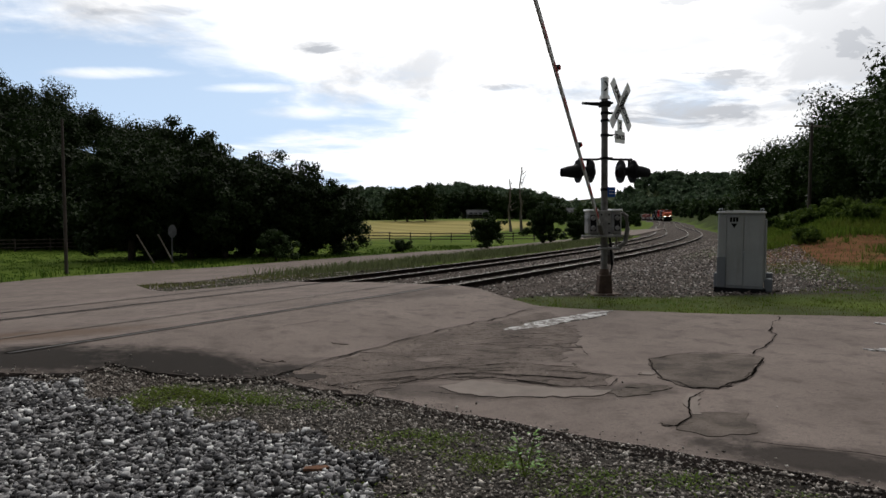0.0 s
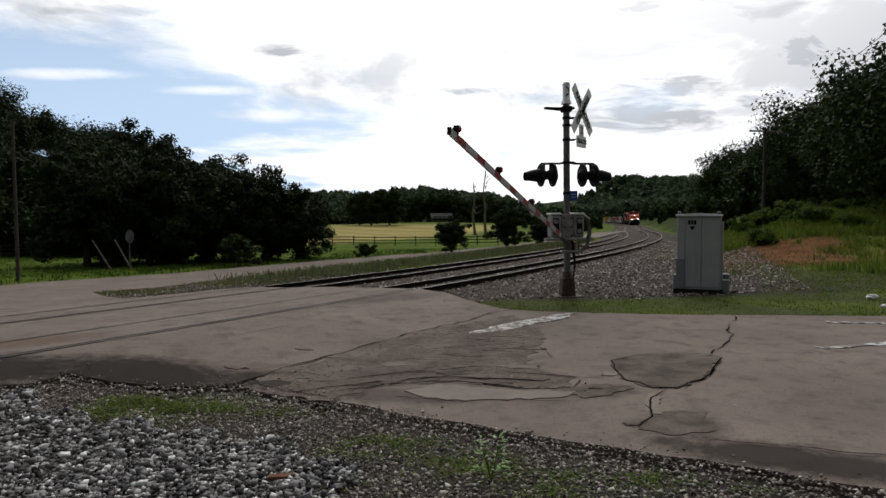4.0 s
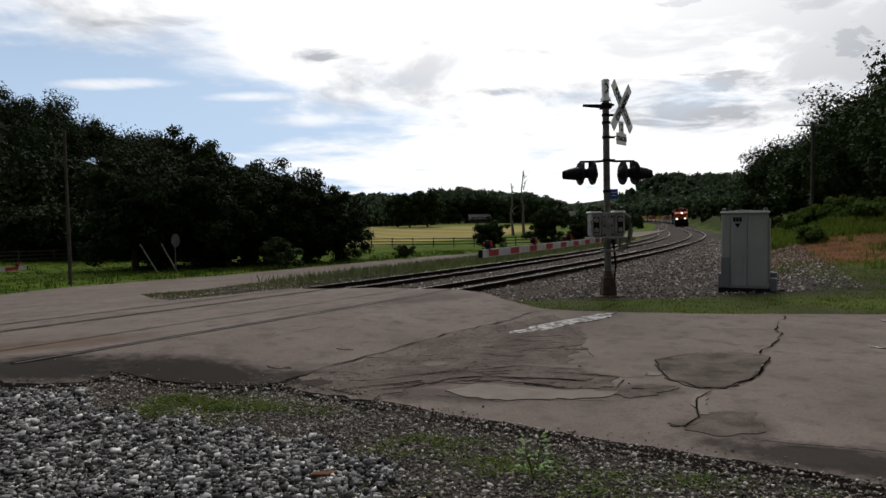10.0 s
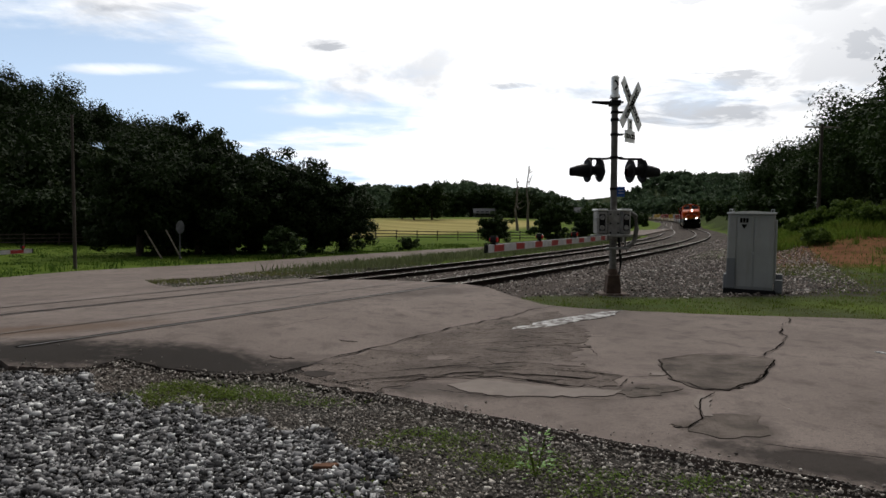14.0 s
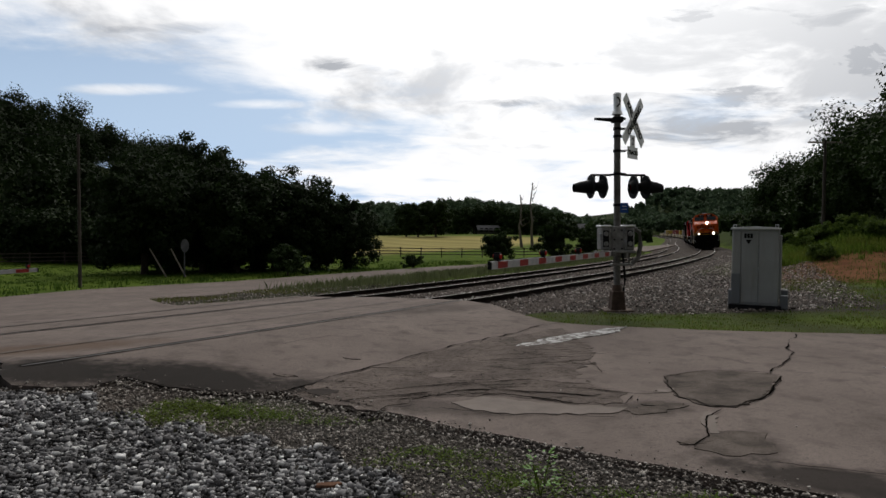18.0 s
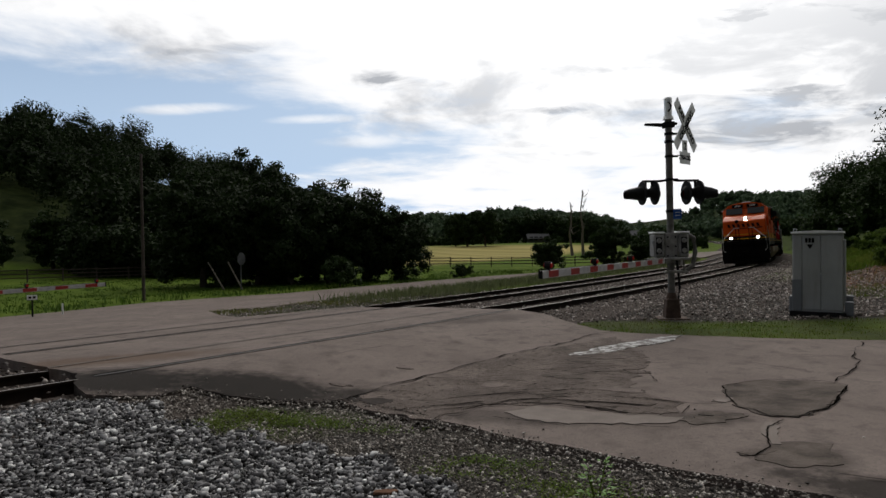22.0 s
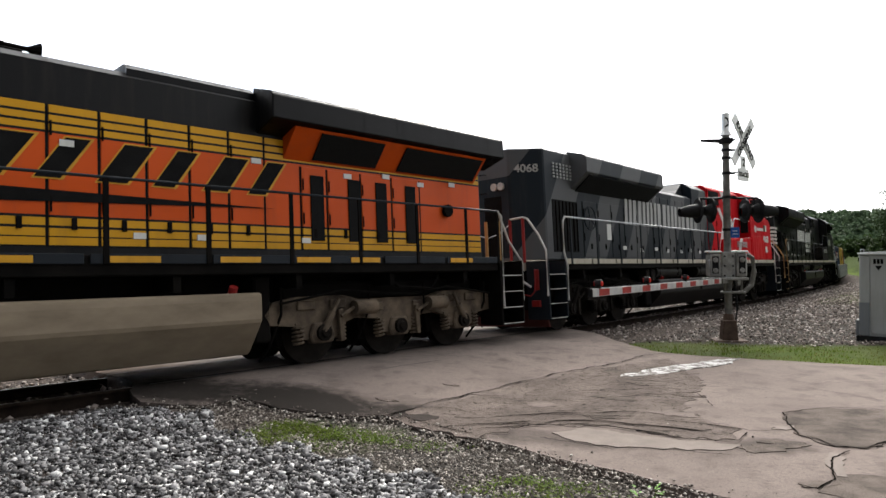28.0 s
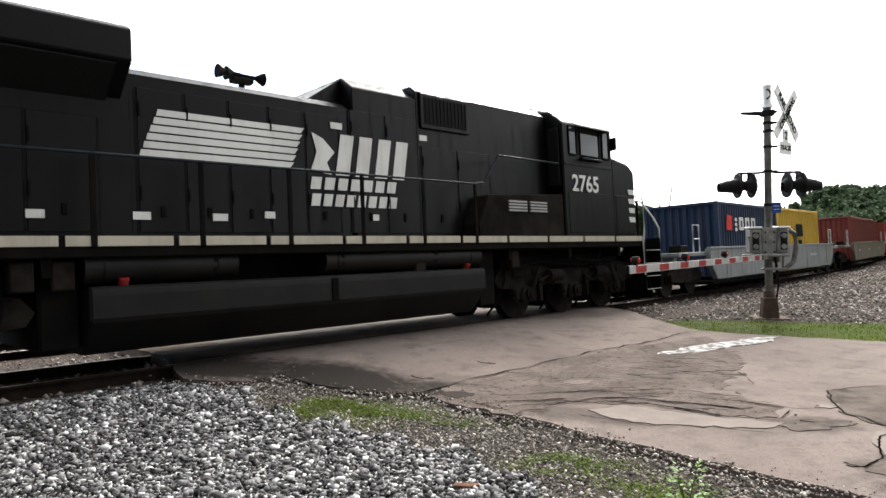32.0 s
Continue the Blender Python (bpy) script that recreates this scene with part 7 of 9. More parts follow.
overlay("asphalt_layer", [(-1.97, 7.7), (-1.67, 8.19), (-1.15, 9.1), (-0.5, 10.08), (0.32, 11.15), (1.12, 12.01), (2.12, 13.05), (2.19, 10.56), (1.54, 8.56), (1.98, 7.77), (1.8, 7.34), (1.3, 7.35), (0.66, 7.75), (-0.3, 7.77), (-0.86, 7.11), (-1.26, 7.37)], "old_asphalt", "crumbling dark asphalt layer", 0.005, 4, 0.07)
overlay("asphalt_patch", [(2.67, 8.59), (3.36, 8.94), (4.06, 8.75), (4.15, 8.54), (3.37, 7.43), (2.95, 7.11), (2.7, 7.16), (2.5, 7.56)], "patch", "rough dark asphalt patch", 0.009, 5, 0.05)
overlay("asphalt_patch", [(2.4, 6.28), (2.86, 6.24), (2.68, 5.69), (2.21, 5.62), (2.02, 5.81)], "patch", "rough dark asphalt patch", 0.006, 6, 0.06)
overlay("silt_sheet", [(-0.07, 7.42), (0.32, 7.67), (0.99, 7.35), (1.81, 7.13), (1.57, 6.92), (0.58, 6.92), (0.17, 7.1)], "puddle", "pale smooth silt sheet", 0.010, 7, 0.04)
for pts, sd in (([(1.02, 11.0), (1.65, 11.79), (2.77, 12.71), (3.41, 13.07), (3.08, 12.43), (2.01, 11.52), (1.35, 11.01)], 2), ([(7.3, 11.12), (9.6, 10.30), (9.55, 10.16), (7.25, 10.98)], 3), ([(5.75, 9.03), (7.6, 9.25), (7.65, 9.12), (5.8, 8.88)], 4)):
    overlay("stop_line", pts, "line", "worn white painted line", 0.013, sd, 0.05, 0.14)


overlay("silt_sheet", [(2.36, 6.55), (2.55, 6.95), (2.64, 6.93), (2.54, 6.6), (2.40, 6.2), (2.32, 6.22)], "puddle", "pale dry silt in a crack", 0.011, 19, 0.03, 0.08)


def blotch(x, y, rx, ry, material, seed, lift):
    """A ragged flake of paving: a thin uneven island."""
    rnd = random.Random(seed)
    n = 22
    ph = rnd.uniform(0, 6.28)
    pts = []
    for k in range(n):
        a = 2 * math.pi * k / n
        r = 1 + 0.28 * math.sin(2 * a + ph) + 0.2 * math.sin(5 * a + 2 * ph) + rnd.uniform(-0.22, 0.22)
        pts.append((x + rx * r * math.cos(a), y + ry * r * math.sin(a)))
    p = np.array(pts)
    z = road_z(p[:, 0], p[:, 1]) + lift
    zc = float(road_z(x, y)[0]) + lift
    v = [(x, y, zc), *np.c_[p, z], *np.c_[p * 1.0, z - 0.02]]
    f = [(0, 1 + k, 1 + (k + 1) % n) for k in range(n)] + [(1 + k, 1 + n + k, 1 + n + (k + 1) % n, 1 + (k + 1) % n) for k in range(n)]
    ob = new("asphalt_flake", mesh_from("asphalt_flake", v, f, (M[material],)))
    ob.parent = road


OLD_ZONE = [(-1.97, 7.7), (-1.15, 9.1), (0.32, 11.15), (2.12, 13.05), (2.19, 10.56), (1.54, 8.56), (1.98, 7.77), (0.66, 7.75), (-0.86, 7.11)]
rnd_b = random.Random(91)
made_b = 0
while made_b < 26:
    x, y = rnd_b.uniform(-1.8, 2.2), rnd_b.uniform(7.3, 12.6)
    if inside(OLD_ZONE, np.array([x]), np.array([y]))[0]:
        r = rnd_b.uniform(0.05, 0.24)
        blotch(x, y, r * 1.3, r * rnd_b.uniform(0.5, 1.1), rnd_b.choice(("asphalt", "asphalt", "old_asphalt", "patch", "old_asphalt")), 500 + made_b, 0.0085 + 0.00005 * made_b)
        made_b += 1
for k, (x, y, rx, ry, mt) in enumerate(((2.02, 7.05, 0.28, 0.14, "patch"), (2.25, 7.25, 0.2, 0.12, "patch"), (2.1, 6.0, 0.15, 0.08, "patch"), (2.55, 7.9, 0.2, 0.1, "puddle"), (-2.2, 8.5, 0.16, 0.04, "old_asphalt"), (-1.5, 9.6, 0.13, 0.03, "old_asphalt"))):
    blotch(x, y, rx, ry, mt, 900 + k, 0.0075 + 0.0002 * k)


def crack(pts, width, seed, lift=0.016):
    """A ragged dark crack along a line: a thin ribbon of uneven width."""
    rnd = random.Random(seed)
    line = wavy(wavy(pts, 0.22, 0.045, seed, closed=False), 0.05, 0.010, seed + 1, closed=False)
    p = np.array(line)
    d = np.gradient(p, axis=0)
    d /= np.linalg.norm(d, axis=1)[:, None] + 1e-9
    n = np.stack([-d[:, 1], d[:, 0]], -1)
    wob = np.interp(np.arange(len(line)), np.arange(0, len(line) + 6, 6), [rnd.uniform(0.12, 0.85) for _ in range(0, len(line) + 6, 6)])
    w = width * 0.85 * wob
    w[0] = w[-1] = 0.002
    a, b = p + n * w[:, None], p - n * w[:, None] * 0.7
    z = road_z(p[:, 0], p[:, 1]) + lift
    v = np.concatenate([np.c_[a, z], np.c_[b, z]])
    m = len(p)
    f = [(k, k + 1, m + k + 1, m + k) for k in range(m - 1)]
    ob = new("crack", mesh_from("crack", v, f, (M["crack"],)))
    ob.parent = road


for k, (pts, w) in enumerate((
    ([(-2.06, 7.78), (-1.75, 8.23), (-1.49, 8.75), (-1.17, 9.2), (-0.81, 9.65), (-0.46, 10.23), (0.27, 11.25), (1.14, 12.21), (1.69, 13.16), (2.22, 13.64)], 0.035),
    ([(-0.03, 8.45), (0.22, 8.5), (0.59, 8.53)], 0.03), ([(0.3, 8.18), (0.55, 8.12), (1.06, 8.27)], 0.03),
    ([(-0.49, 7.51), (-0.3, 7.72), (0.23, 7.82), (0.65, 7.7), (0.9, 7.57), (1.29, 7.29), (1.82, 7.28), (2.0, 7.61)], 0.04),
    ([(1.21, 8.09), (1.56, 7.98), (2.09, 7.69), (2.42, 7.7)], 0.03),
    ([(2.44, 7.58), (2.61, 7.42), (2.68, 7.11), (3.02, 7.14), (3.39, 7.48), (4.09, 8.45)], 0.03),
    ([(4.12, 8.78), (4.81, 9.62), (5.15, 10.14), (5.2, 10.5), (6.1, 11.92)], 0.025),
    ([(2.76, 7.02), (2.49, 6.74), (2.26, 6.11), (2.03, 5.86), (1.9, 5.96)], 0.025),
    ([(-0.85, 7.06), (-0.78, 7.28), (-0.57, 7.35)], 0.02), ([(3.61, 10.63), (4.53, 10.76), (5.12, 10.49)], 0.012), ([(3.53, 10.28), (4.1, 9.4)], 0.012),
    ([(-2.78, 9.95), (-2.34, 10.63), (-1.88, 11.18)], 0.018), ([(1.92, 9.68), (1.95, 9.26), (1.94, 8.89)], 0.015),
    ([(2.5, 7.56), (2.67, 8.59), (3.0, 8.78), (3.36, 8.94), (4.06, 8.75), (4.15, 8.54)], 0.016), ([(2.7, 7.16), (2.95, 7.11), (3.37, 7.43), (3.75, 7.95), (4.15, 8.54)], 0.03), ([(-3.93, 7.9), (-3.4, 7.69), (-2.85, 7.65), (-2.5, 7.69), (-2.08, 7.85)], 0.022), ([(-2.08, 7.84), (-1.55, 7.66), (-0.9, 7.26)], 0.02), ([(-0.9, 7.5), (-0.5, 7.62), (0.0, 7.95), (0.5, 8.0), (1.1, 7.8), (1.6, 7.6)], 0.035), ([(-1.3, 7.5), (-0.9, 7.7), (-0.3, 7.9)], 0.03), ([(-0.6, 8.15), (-0.1, 8.3), (0.4, 8.35), (1.0, 8.5)], 0.025), ([(2.5, 5.45), (3.2, 5.15), (4.2, 4.6), (5.5, 3.9)], 0.02),
    ([(-0.2, 7.2), (0.5, 6.85), (1.0, 6.9), (1.6, 6.75)], 0.018), ([(0.5, 9.2), (1.1, 9.5), (1.5, 9.3)], 0.018), ([(-0.6, 8.9), (0.0, 9.1), (0.5, 8.95)], 0.016), ([(0.4, 10.1), (0.9, 10.3), (1.5, 10.2)], 0.014))):
    crack(pts, w, 40 + k)
rnd_c = random.Random(77)
made_c = 0
while made_c < 70:
    x, y = rnd_c.uniform(-1.9, 2.2), rnd_c.uniform(7.2, 12.6)
    if inside(OLD_ZONE, np.array([x]), np.array([y]))[0]:
        L = rnd_c.uniform(0.12, 0.5)
        crack([(x, y), (x + L * 0.5, y + rnd_c.uniform(-0.08, 0.08)), (x + L, y + rnd_c.uniform(-0.1, 0.12))], rnd_c.uniform(0.006, 0.018), 200 + made_c, 0.014)
        made_c += 1


def groove(q0, q1, material, lift):
    """A ribbon along the rails where they run through the road."""
    s = np.arange(-22, 8, 0.25)
    a, b = on_line(s, q0), on_line(s, q1)
    keep = inside(ROAD, (a[:, 0] + b[:, 0]) / 2, (a[:, 1] + b[:, 1]) / 2)
    a[:, 2], b[:, 2] = road_z(a[:, 0], a[:, 1]) + lift, road_z(b[:, 0], b[:, 1]) + lift
    v = np.concatenate([a, b])
    m = len(s)
    f = [(k, k + 1, m + k + 1, m + k) for k in range(m - 1) if keep[k] and keep[k + 1]]
    ob = new("flangeway", mesh_from("flangeway", v, f, (M[material],)))
    ob.parent = road


for q, wd in ((0.0, 0.085), (1.505, -0.012), (4.1, 0.13), (5.605, -0.05)):
    sg = 1 if wd > 0 else -1
    groove(q + sg * 0.035, q + sg * 0.035 + wd, "crack", 0.008)
    groove(q - 0.03, q + 0.03, "line_grime" if q == 1.505 else "rail_worn" if q < 2 else "rail_dull", 0.012)

# ---- the crossing signal and its gate ----
MAST = Vector((3.98, 16.08, 0.0))
MAST.z = at_ground(MAST.x, MAST.y)
ARM_AZ, ARM_LEN = radians(28.0), 7.27


def lamp_unit(parent, x, y, z, way, reach=0.40):
    """One flashing light: housing, round background, long hood. way: +1 or -1 along the axis of the pair."""
    ax = Vector((0.985 * way, 0.17 * way, 0))
    c = Vector((x, y, z))
    bm = bmesh.new()
    tube(bm, c - ax * 0.16, c - ax * 0.02, 0.10, 0.17, 16)
    u = part("lamp_housing", bm, M["black"], parent)
    bm = bmesh.new()
    tube(bm, c - ax * 0.015, c + ax * 0.01, 0.28, 0.28, 28)
    part("background_disc", bm, M["black"], u)
    bm = bmesh.new()
    n = 20
    side = Vector((-ax.y, ax.x, 0))
    rings = []
    for d, r, drop in ((0.01, 0.17, 0.0), (0.65 * reach, 0.13, 0.04), (reach, 0.10, 0.10)):
        rings.append([bm.verts.new(c + ax * d + side * r * math.cos(t) + Vector((0, 0, r * math.sin(t) - drop * 0.3))) for t in (2 * math.pi * k / n for k in range(n))])
    for a, b in zip(rings, rings[1:]):
        for k in range(n):
            bm.faces.new((a[k], a[(k + 1) % n], b[(k + 1) % n], b[k]))
    part("hood", bm, M["black"], u)
    bm = bmesh.new()
    tube(bm, c + ax * 0.01, c + ax * 0.03, 0.145, 0.13, 18)
    part("lens", bm, M["lamp_lens"], u)


def crossing_signal():
    ob = thing("crossing_signal", Matrix.Translation(MAST) @ pose(0, 0, 0, 0, -0.7, 0), "steel railroad crossing signal mast with crossbuck and dark lamps", "crossing signal")
    bm = bmesh.new()
    tube(bm, (0, 0, 0.0), (0, 0, 4.75), 0.082, 0.078, 18)
    mast = part("mast", bm, M["mast_steel"], ob, smooth_angle=40)
    for z in (2.55, 3.3, 3.85, 4.2, 4.38, 4.62):
        bm = bmesh.new()
        tube(bm, (0, 0, z - 0.03), (0, 0, z + 0.03), 0.098, None, 16)
        box(bm, 0.06, 0.20, -0.03, 0.03, z - 0.025, z + 0.025, 0.005)
        part("clamp", bm, M["black"], mast)
    bm = bmesh.new()
    tube(bm, (0, 0, 4.72), (0, 0, 4.80), 0.13, 0.11, 18)
    tube(bm, (0, 0, 4.80), (0, 0, 5.20), 0.086, 0.092, 18)
    tube(bm, (0, 0, 5.20), (0, 0, 5.24), 0.10, 0.075, 18)
    part("bell", bm, M["case_lid"], ob, "pale cylindrical crossing bell", 40)
    bm = bmesh.new()
    bent(bm, [(-0.03, -0.094, 4.90), (0.035, -0.088, 4.96), (0.045, -0.085, 5.02), (0.02, -0.092, 5.09), (-0.03, -0.094, 5.12)], 0.018, 6)
    part("bell_mark", bm, M["letter_black"], ob)
    bm = bmesh.new()
    prism(bm, [(-0.55, 4.60), (-0.1, 4.55), (-0.1, 4.64), (-0.55, 4.65)], -0.04, 0.04, "y", 0.008)
    box(bm, -0.13, 0.13, -0.12, 0.12, 4.53, 4.66, 0.02)
    part("bracket", bm, M["black"], ob)
    # base: cast junction box on a concrete foundation
    bm = bmesh.new()
    prism(bm, [(-0.18, 0.02), (0.18, 0.02), (0.14, 0.48), (-0.14, 0.48)], -0.16, 0.16, "y", 0.02)
    tube(bm, (0, 0, 0.48), (0, 0, 0.62), 0.13, 0.10, 16)
    part("base_box", bm, M["rust_dark"], ob)
    bm = bmesh.new()
    box(bm, -0.36, 0.36, -0.32, 0.32, -0.2, 0.03, 0.02)
    part("foundation", bm, M["rust_dark"], ob)
    bm = bmesh.new()
    bent(bm, [(0.16, 0.02, 0.45), (0.20, 0.02, 0.75), (0.15, 0.0, 1.25), (0.12, 0, 1.45)], 0.03, 8)
    part("cable", bm, M["black"], ob)
    # crossbuck: two blades facing along the road, seen askew
    sign = new("crossbuck")
    sign.parent = ob
    sign.matrix_basis = pose(0.36, -0.10, 4.55, 0, 0, 51)
    for ang, txt in ((45, "CROSSING"), (-45, "RAIL  ROAD")):
        bm = bmesh.new()
        box(bm, -0.73, 0.73, -0.012 + (0.012 if ang > 0 else -0.012), 0.012 + (0.012 if ang > 0 else -0.012), -0.125, 0.125, 0.004)
        bl = part("blade", bm, M["sign_white"], sign)
        bl.matrix_basis = Matrix.Rotation(radians(-ang), 4, "Y")
        for face_y, flip in ((-0.03, False), (0.03, True)):
            m = Matrix(((1, 0, 0, 0), (0, 0, -1, face_y), (0, 1, 0, 0), (0, 0, 0, 1)))
            if flip:
                m = Matrix(((-1, 0, 0, 0), (0, 0, 1, face_y), (0, 1, 0, 0), (0, 0, 0, 1)))
            lettering(txt, 0.205, M["letter_black"], bl, m)
    bm = bmesh.new()
    box(bm, -0.27, 0.27, -0.012, 0.012, -0.14, 0.14, 0.004)
    box(bm, -0.12, 0.12, -0.012, 0.012, 0.13, 0.42, 0.004)
    pl = part("count_plate", bm, M["sign_white"], sign)
    pl.matrix_basis = Matrix.Translation((0, 0.02, -0.76))
    for fy, sx in ((-0.015, 1), (0.015, -1)):
        m = Matrix(((sx, 0, 0, 0), (0, 0, -sx, fy), (0, 1, 0, 0), (0, 0, 0, 1)))
        lettering("TRACKS", 0.15, M["letter_black"], pl, m)
        lettering("2", 0.24, M["letter_black"], pl, Matrix.Translation((0, 0, 0.27)) @ m)
    for z in (3.85, 4.38):
        bm = bmesh.new()
        tube(bm, (0.1, 0, z), (0.34, -0.10, z + 0.02), 0.014, None, 6)
        part("sign_bracket", bm, M["black"], ob)
    # lamp bar and four lamps
    bm = bmesh.new()
    bent(bm, [(-0.66, -0.10, 3.27), (-0.2, -0.05, 3.27), (0, -0.03, 3.30), (0.2, 0, 3.27), (0.70, 0.10, 3.27)], 0.028, 8)
    for x, y in ((-0.58, -0.1), (-0.42, -0.06), (0.46, 0.05), (0.62, 0.10)):
        tube(bm, (x, y, 3.28), (x, y, 3.05), 0.03, None, 8)
    part("lamp_bar", bm, M["black"], ob)
    for x, way, reach in ((-0.66, -1, 0.42), (-0.36, 1, 0.10)):
        lamp_unit(ob, x, -0.08, 2.99, way, reach)
    for x, way, reach in ((0.40, -1, 0.10), (0.70, 1, 0.42)):
        lamp_unit(ob, x, 0.05, 2.98, way, reach)
    bm = bmesh.new()
    box(bm, 0.05, 0.24, -0.105, -0.09, 2.36, 2.60, 0.006)
    pl = part("notice_plate", bm, M["sign_blue"], ob, "small blue notice plate")
    for k in range(2):
        bm = bmesh.new()
        box(bm, 0.09, 0.20, -0.109, -0.105, 2.44 + 0.07 * k, 2.452 + 0.07 * k)
        part("text_bar", bm, M["sign_white"], pl)
    # gate mechanism: two finned cases either side of the mast on a common shelf
    bm = bmesh.new()
    box(bm, -0.44, -0.20, -0.24, 0.22, 1.46, 2.02, 0.035)
    mech = part("gate_housing", bm, M["housing"], ob)
    bm = bmesh.new()
    box(bm, 0.14, 0.36, -0.24, 0.24, 1.46, 2.02, 0.035)
    other = part("gate_housing", bm, M["housing"], ob)
    for host, x0, x1 in ((mech, -0.46, -0.19), (other, 0.12, 0.38)):
        bm = bmesh.new()
        box(bm, x0, x1, -0.26, 0.25, 2.02, 2.07, 0.015)
        part("housing_lid", bm, M["case_lid"], host)
        bm = bmesh.new()
        box(bm, (x0 + x1) / 2 - 0.07, (x0 + x1) / 2 + 0.07, -0.252, -0.238, 1.55, 1.94, 0.01)
        part("housing_door", bm, M["black"], host)
        for z in (1.62, 1.86):
            bm = bmesh.new()
            tube(bm, ((x0 + x1) / 2, -0.25, z), ((x0 + x1) / 2, -0.30, z), 0.06, 0.05, 12)
            part("terminal_cap", bm, M["housing"], host)
    bm = bmesh.new()
    box(bm, -0.17, 0.11, -0.20, -0.09, 1.40, 2.04, 0.012)
    plate = part("mount_plate", bm, M["housing"], mech)
    for x in (-0.12, 0.06):
        for z in (1.50, 1.72, 1.94):
            bm = bmesh.new()
            tube(bm, (x, -0.20, z), (x, -0.225, z), 0.022, None, 8)
            part("bolt", bm, M["black"], plate)
    bm = bmesh.new()
    box(bm, -0.62, 0.34, -0.40, -0.26, 1.40, 1.46, 0.012)
    part("shelf", bm, M["housing"], mech)
    bm = bmesh.new()
    box(bm, -0.22, 0.30, -0.30, -0.18, 1.10, 1.15, 0.012)
    part("lower_shelf", bm, M["housing"], mech)
    for x in (-0.14, 0.22):
        bm = bmesh.new()
        tube(bm, (x, -0.26, 1.14), (x, -0.30, 1.41), 0.022, None, 8)
        part("strut", bm, M["mast_steel"], mech)
    bm = bmesh.new()
    bent(bm, [(0.38, -0.1, 1.98), (0.50, -0.12, 1.90), (0.53, -0.13, 1.60), (0.47, -0.14, 1.28), (0.28, -0.2, 1.12)], 0.055, 8)
    part("counterweight", bm, M["mast_steel"], ob)
    bm = bmesh.new()
    bent(bm, [(-0.40, -0.2, 1.45), (-0.46, -0.2, 1.85), (-0.36, -0.2, 1.9)], 0.025, 8)
    part("conduit", bm, M["galv"], ob)
    return ob


def gate_arm(pivot, length, name_label, along):
    """A striped gate arm from its hub; it turns about the hub's level axle. Its own x runs out along the arm."""
    ob = thing("crossing_gate", Matrix.Translation(pivot), name_label, "crossing gate")
    bm = bmesh.new()
    box(bm, -0.75, 0.55, -0.05, 0.05, -0.06, 0.06, 0.012)
    part("arm_hub", bm, M["mast_steel"], ob)
    bm = bmesh.new()
    box(bm, -0.95, -0.55, -0.11, 0.11, -0.14, 0.10, 0.02)
    part("counterweight", bm, M["mast_steel"], ob)
    n = 8
    st = (length - 0.5) / n
    for k in range(n):
        x = 0.5 + st * k
        bm = bmesh.new()
        box(bm, x, x + st, -0.018, 0.018, -0.057, 0.057, 0.003)
        board = part("board", bm, M["arm_white"], ob)
        bm = bmesh.new()
        box(bm, x + st * 0.30, x + st * 0.72, -0.021, 0.021, -0.048, 0.048, 0.001)
        part("red_panel", bm, M["arm_paint"], board)
    bm = bmesh.new()
    box(bm, length, length + 0.025, -0.03, 0.03, -0.056, 0.056, 0.004)
    part("end_cap", bm, M["black"], ob)
    for f in (0.42, 0.70, 0.965):
        bm = bmesh.new()
        xx = length * f
        box(bm, xx - 0.03, xx + 0.03, -0.025, 0.025, 0.048, 0.09, 0.006)
        tube(bm, (xx, -0.045, 0.125), (xx, 0.045, 0.125), 0.045, None, 12)
        box(bm, xx - 0.035, xx + 0.035, -0.05, 0.05, 0.16, 0.178, 0.006)
        l = part("arm_lamp", bm, M["black"], ob)
        for sy in (-1, 1):
            bm = bmesh.new()
            tube(bm, (xx, sy * 0.045, 0.125), (xx, sy * 0.06, 0.125), 0.038, 0.034, 12)
            part("lens", bm, M["arm_red"], l)
    bm = bmesh.new()
    bent(bm, [(0.6, 0.0, 0.06), (length * 0.5, 0.0, 0.058), (length * 0.96, 0, 0.06)], 0.008, 5)
    part("lamp_cable", bm, M["black"], ob)
    ARMS.append((ob, Vector(pivot), along))
    return ob


M["mast_steel"] = simple("weathered_aluminium", (0.085, 0.080, 0.073), (0.155, 0.147, 0.135), 6, 0.55, 0.4, 0.08)
M["housing"] = simple("cast_aluminium", (0.17, 0.165, 0.155), (0.28, 0.275, 0.262), 7, 0.6, 0.3, 0.1)
M["rust_dark"] = simple("rusty_plate", (0.045, 0.03, 0.022), (0.09, 0.06, 0.045), 6, 0.9)
M["arm_paint"] = simple("arm_red_tape", (0.17, 0.012, 0.010), (0.25, 0.020, 0.016), 5, 0.5, bump=0.04)
M["arm_white"] = simple("arm_white", (0.25, 0.25, 0.245), (0.36, 0.36, 0.35), 5, 0.5, bump=0.04)
k = Mat("red_arm_lens", 0.25)
k.colour((0.16, 0.006, 0.006))
k.bsdf.inputs["Emission Color"].default_value = (1.0, 0.03, 0.02, 1)
k.bsdf.inputs["Emission Strength"].default_value = 0.03
M["arm_red"] = k.m
ARMS = []
crossing_signal()
gate_arm((3.89, 15.87, 1.30), ARM_LEN, "red and white striped crossing gate with small lamps", 1)


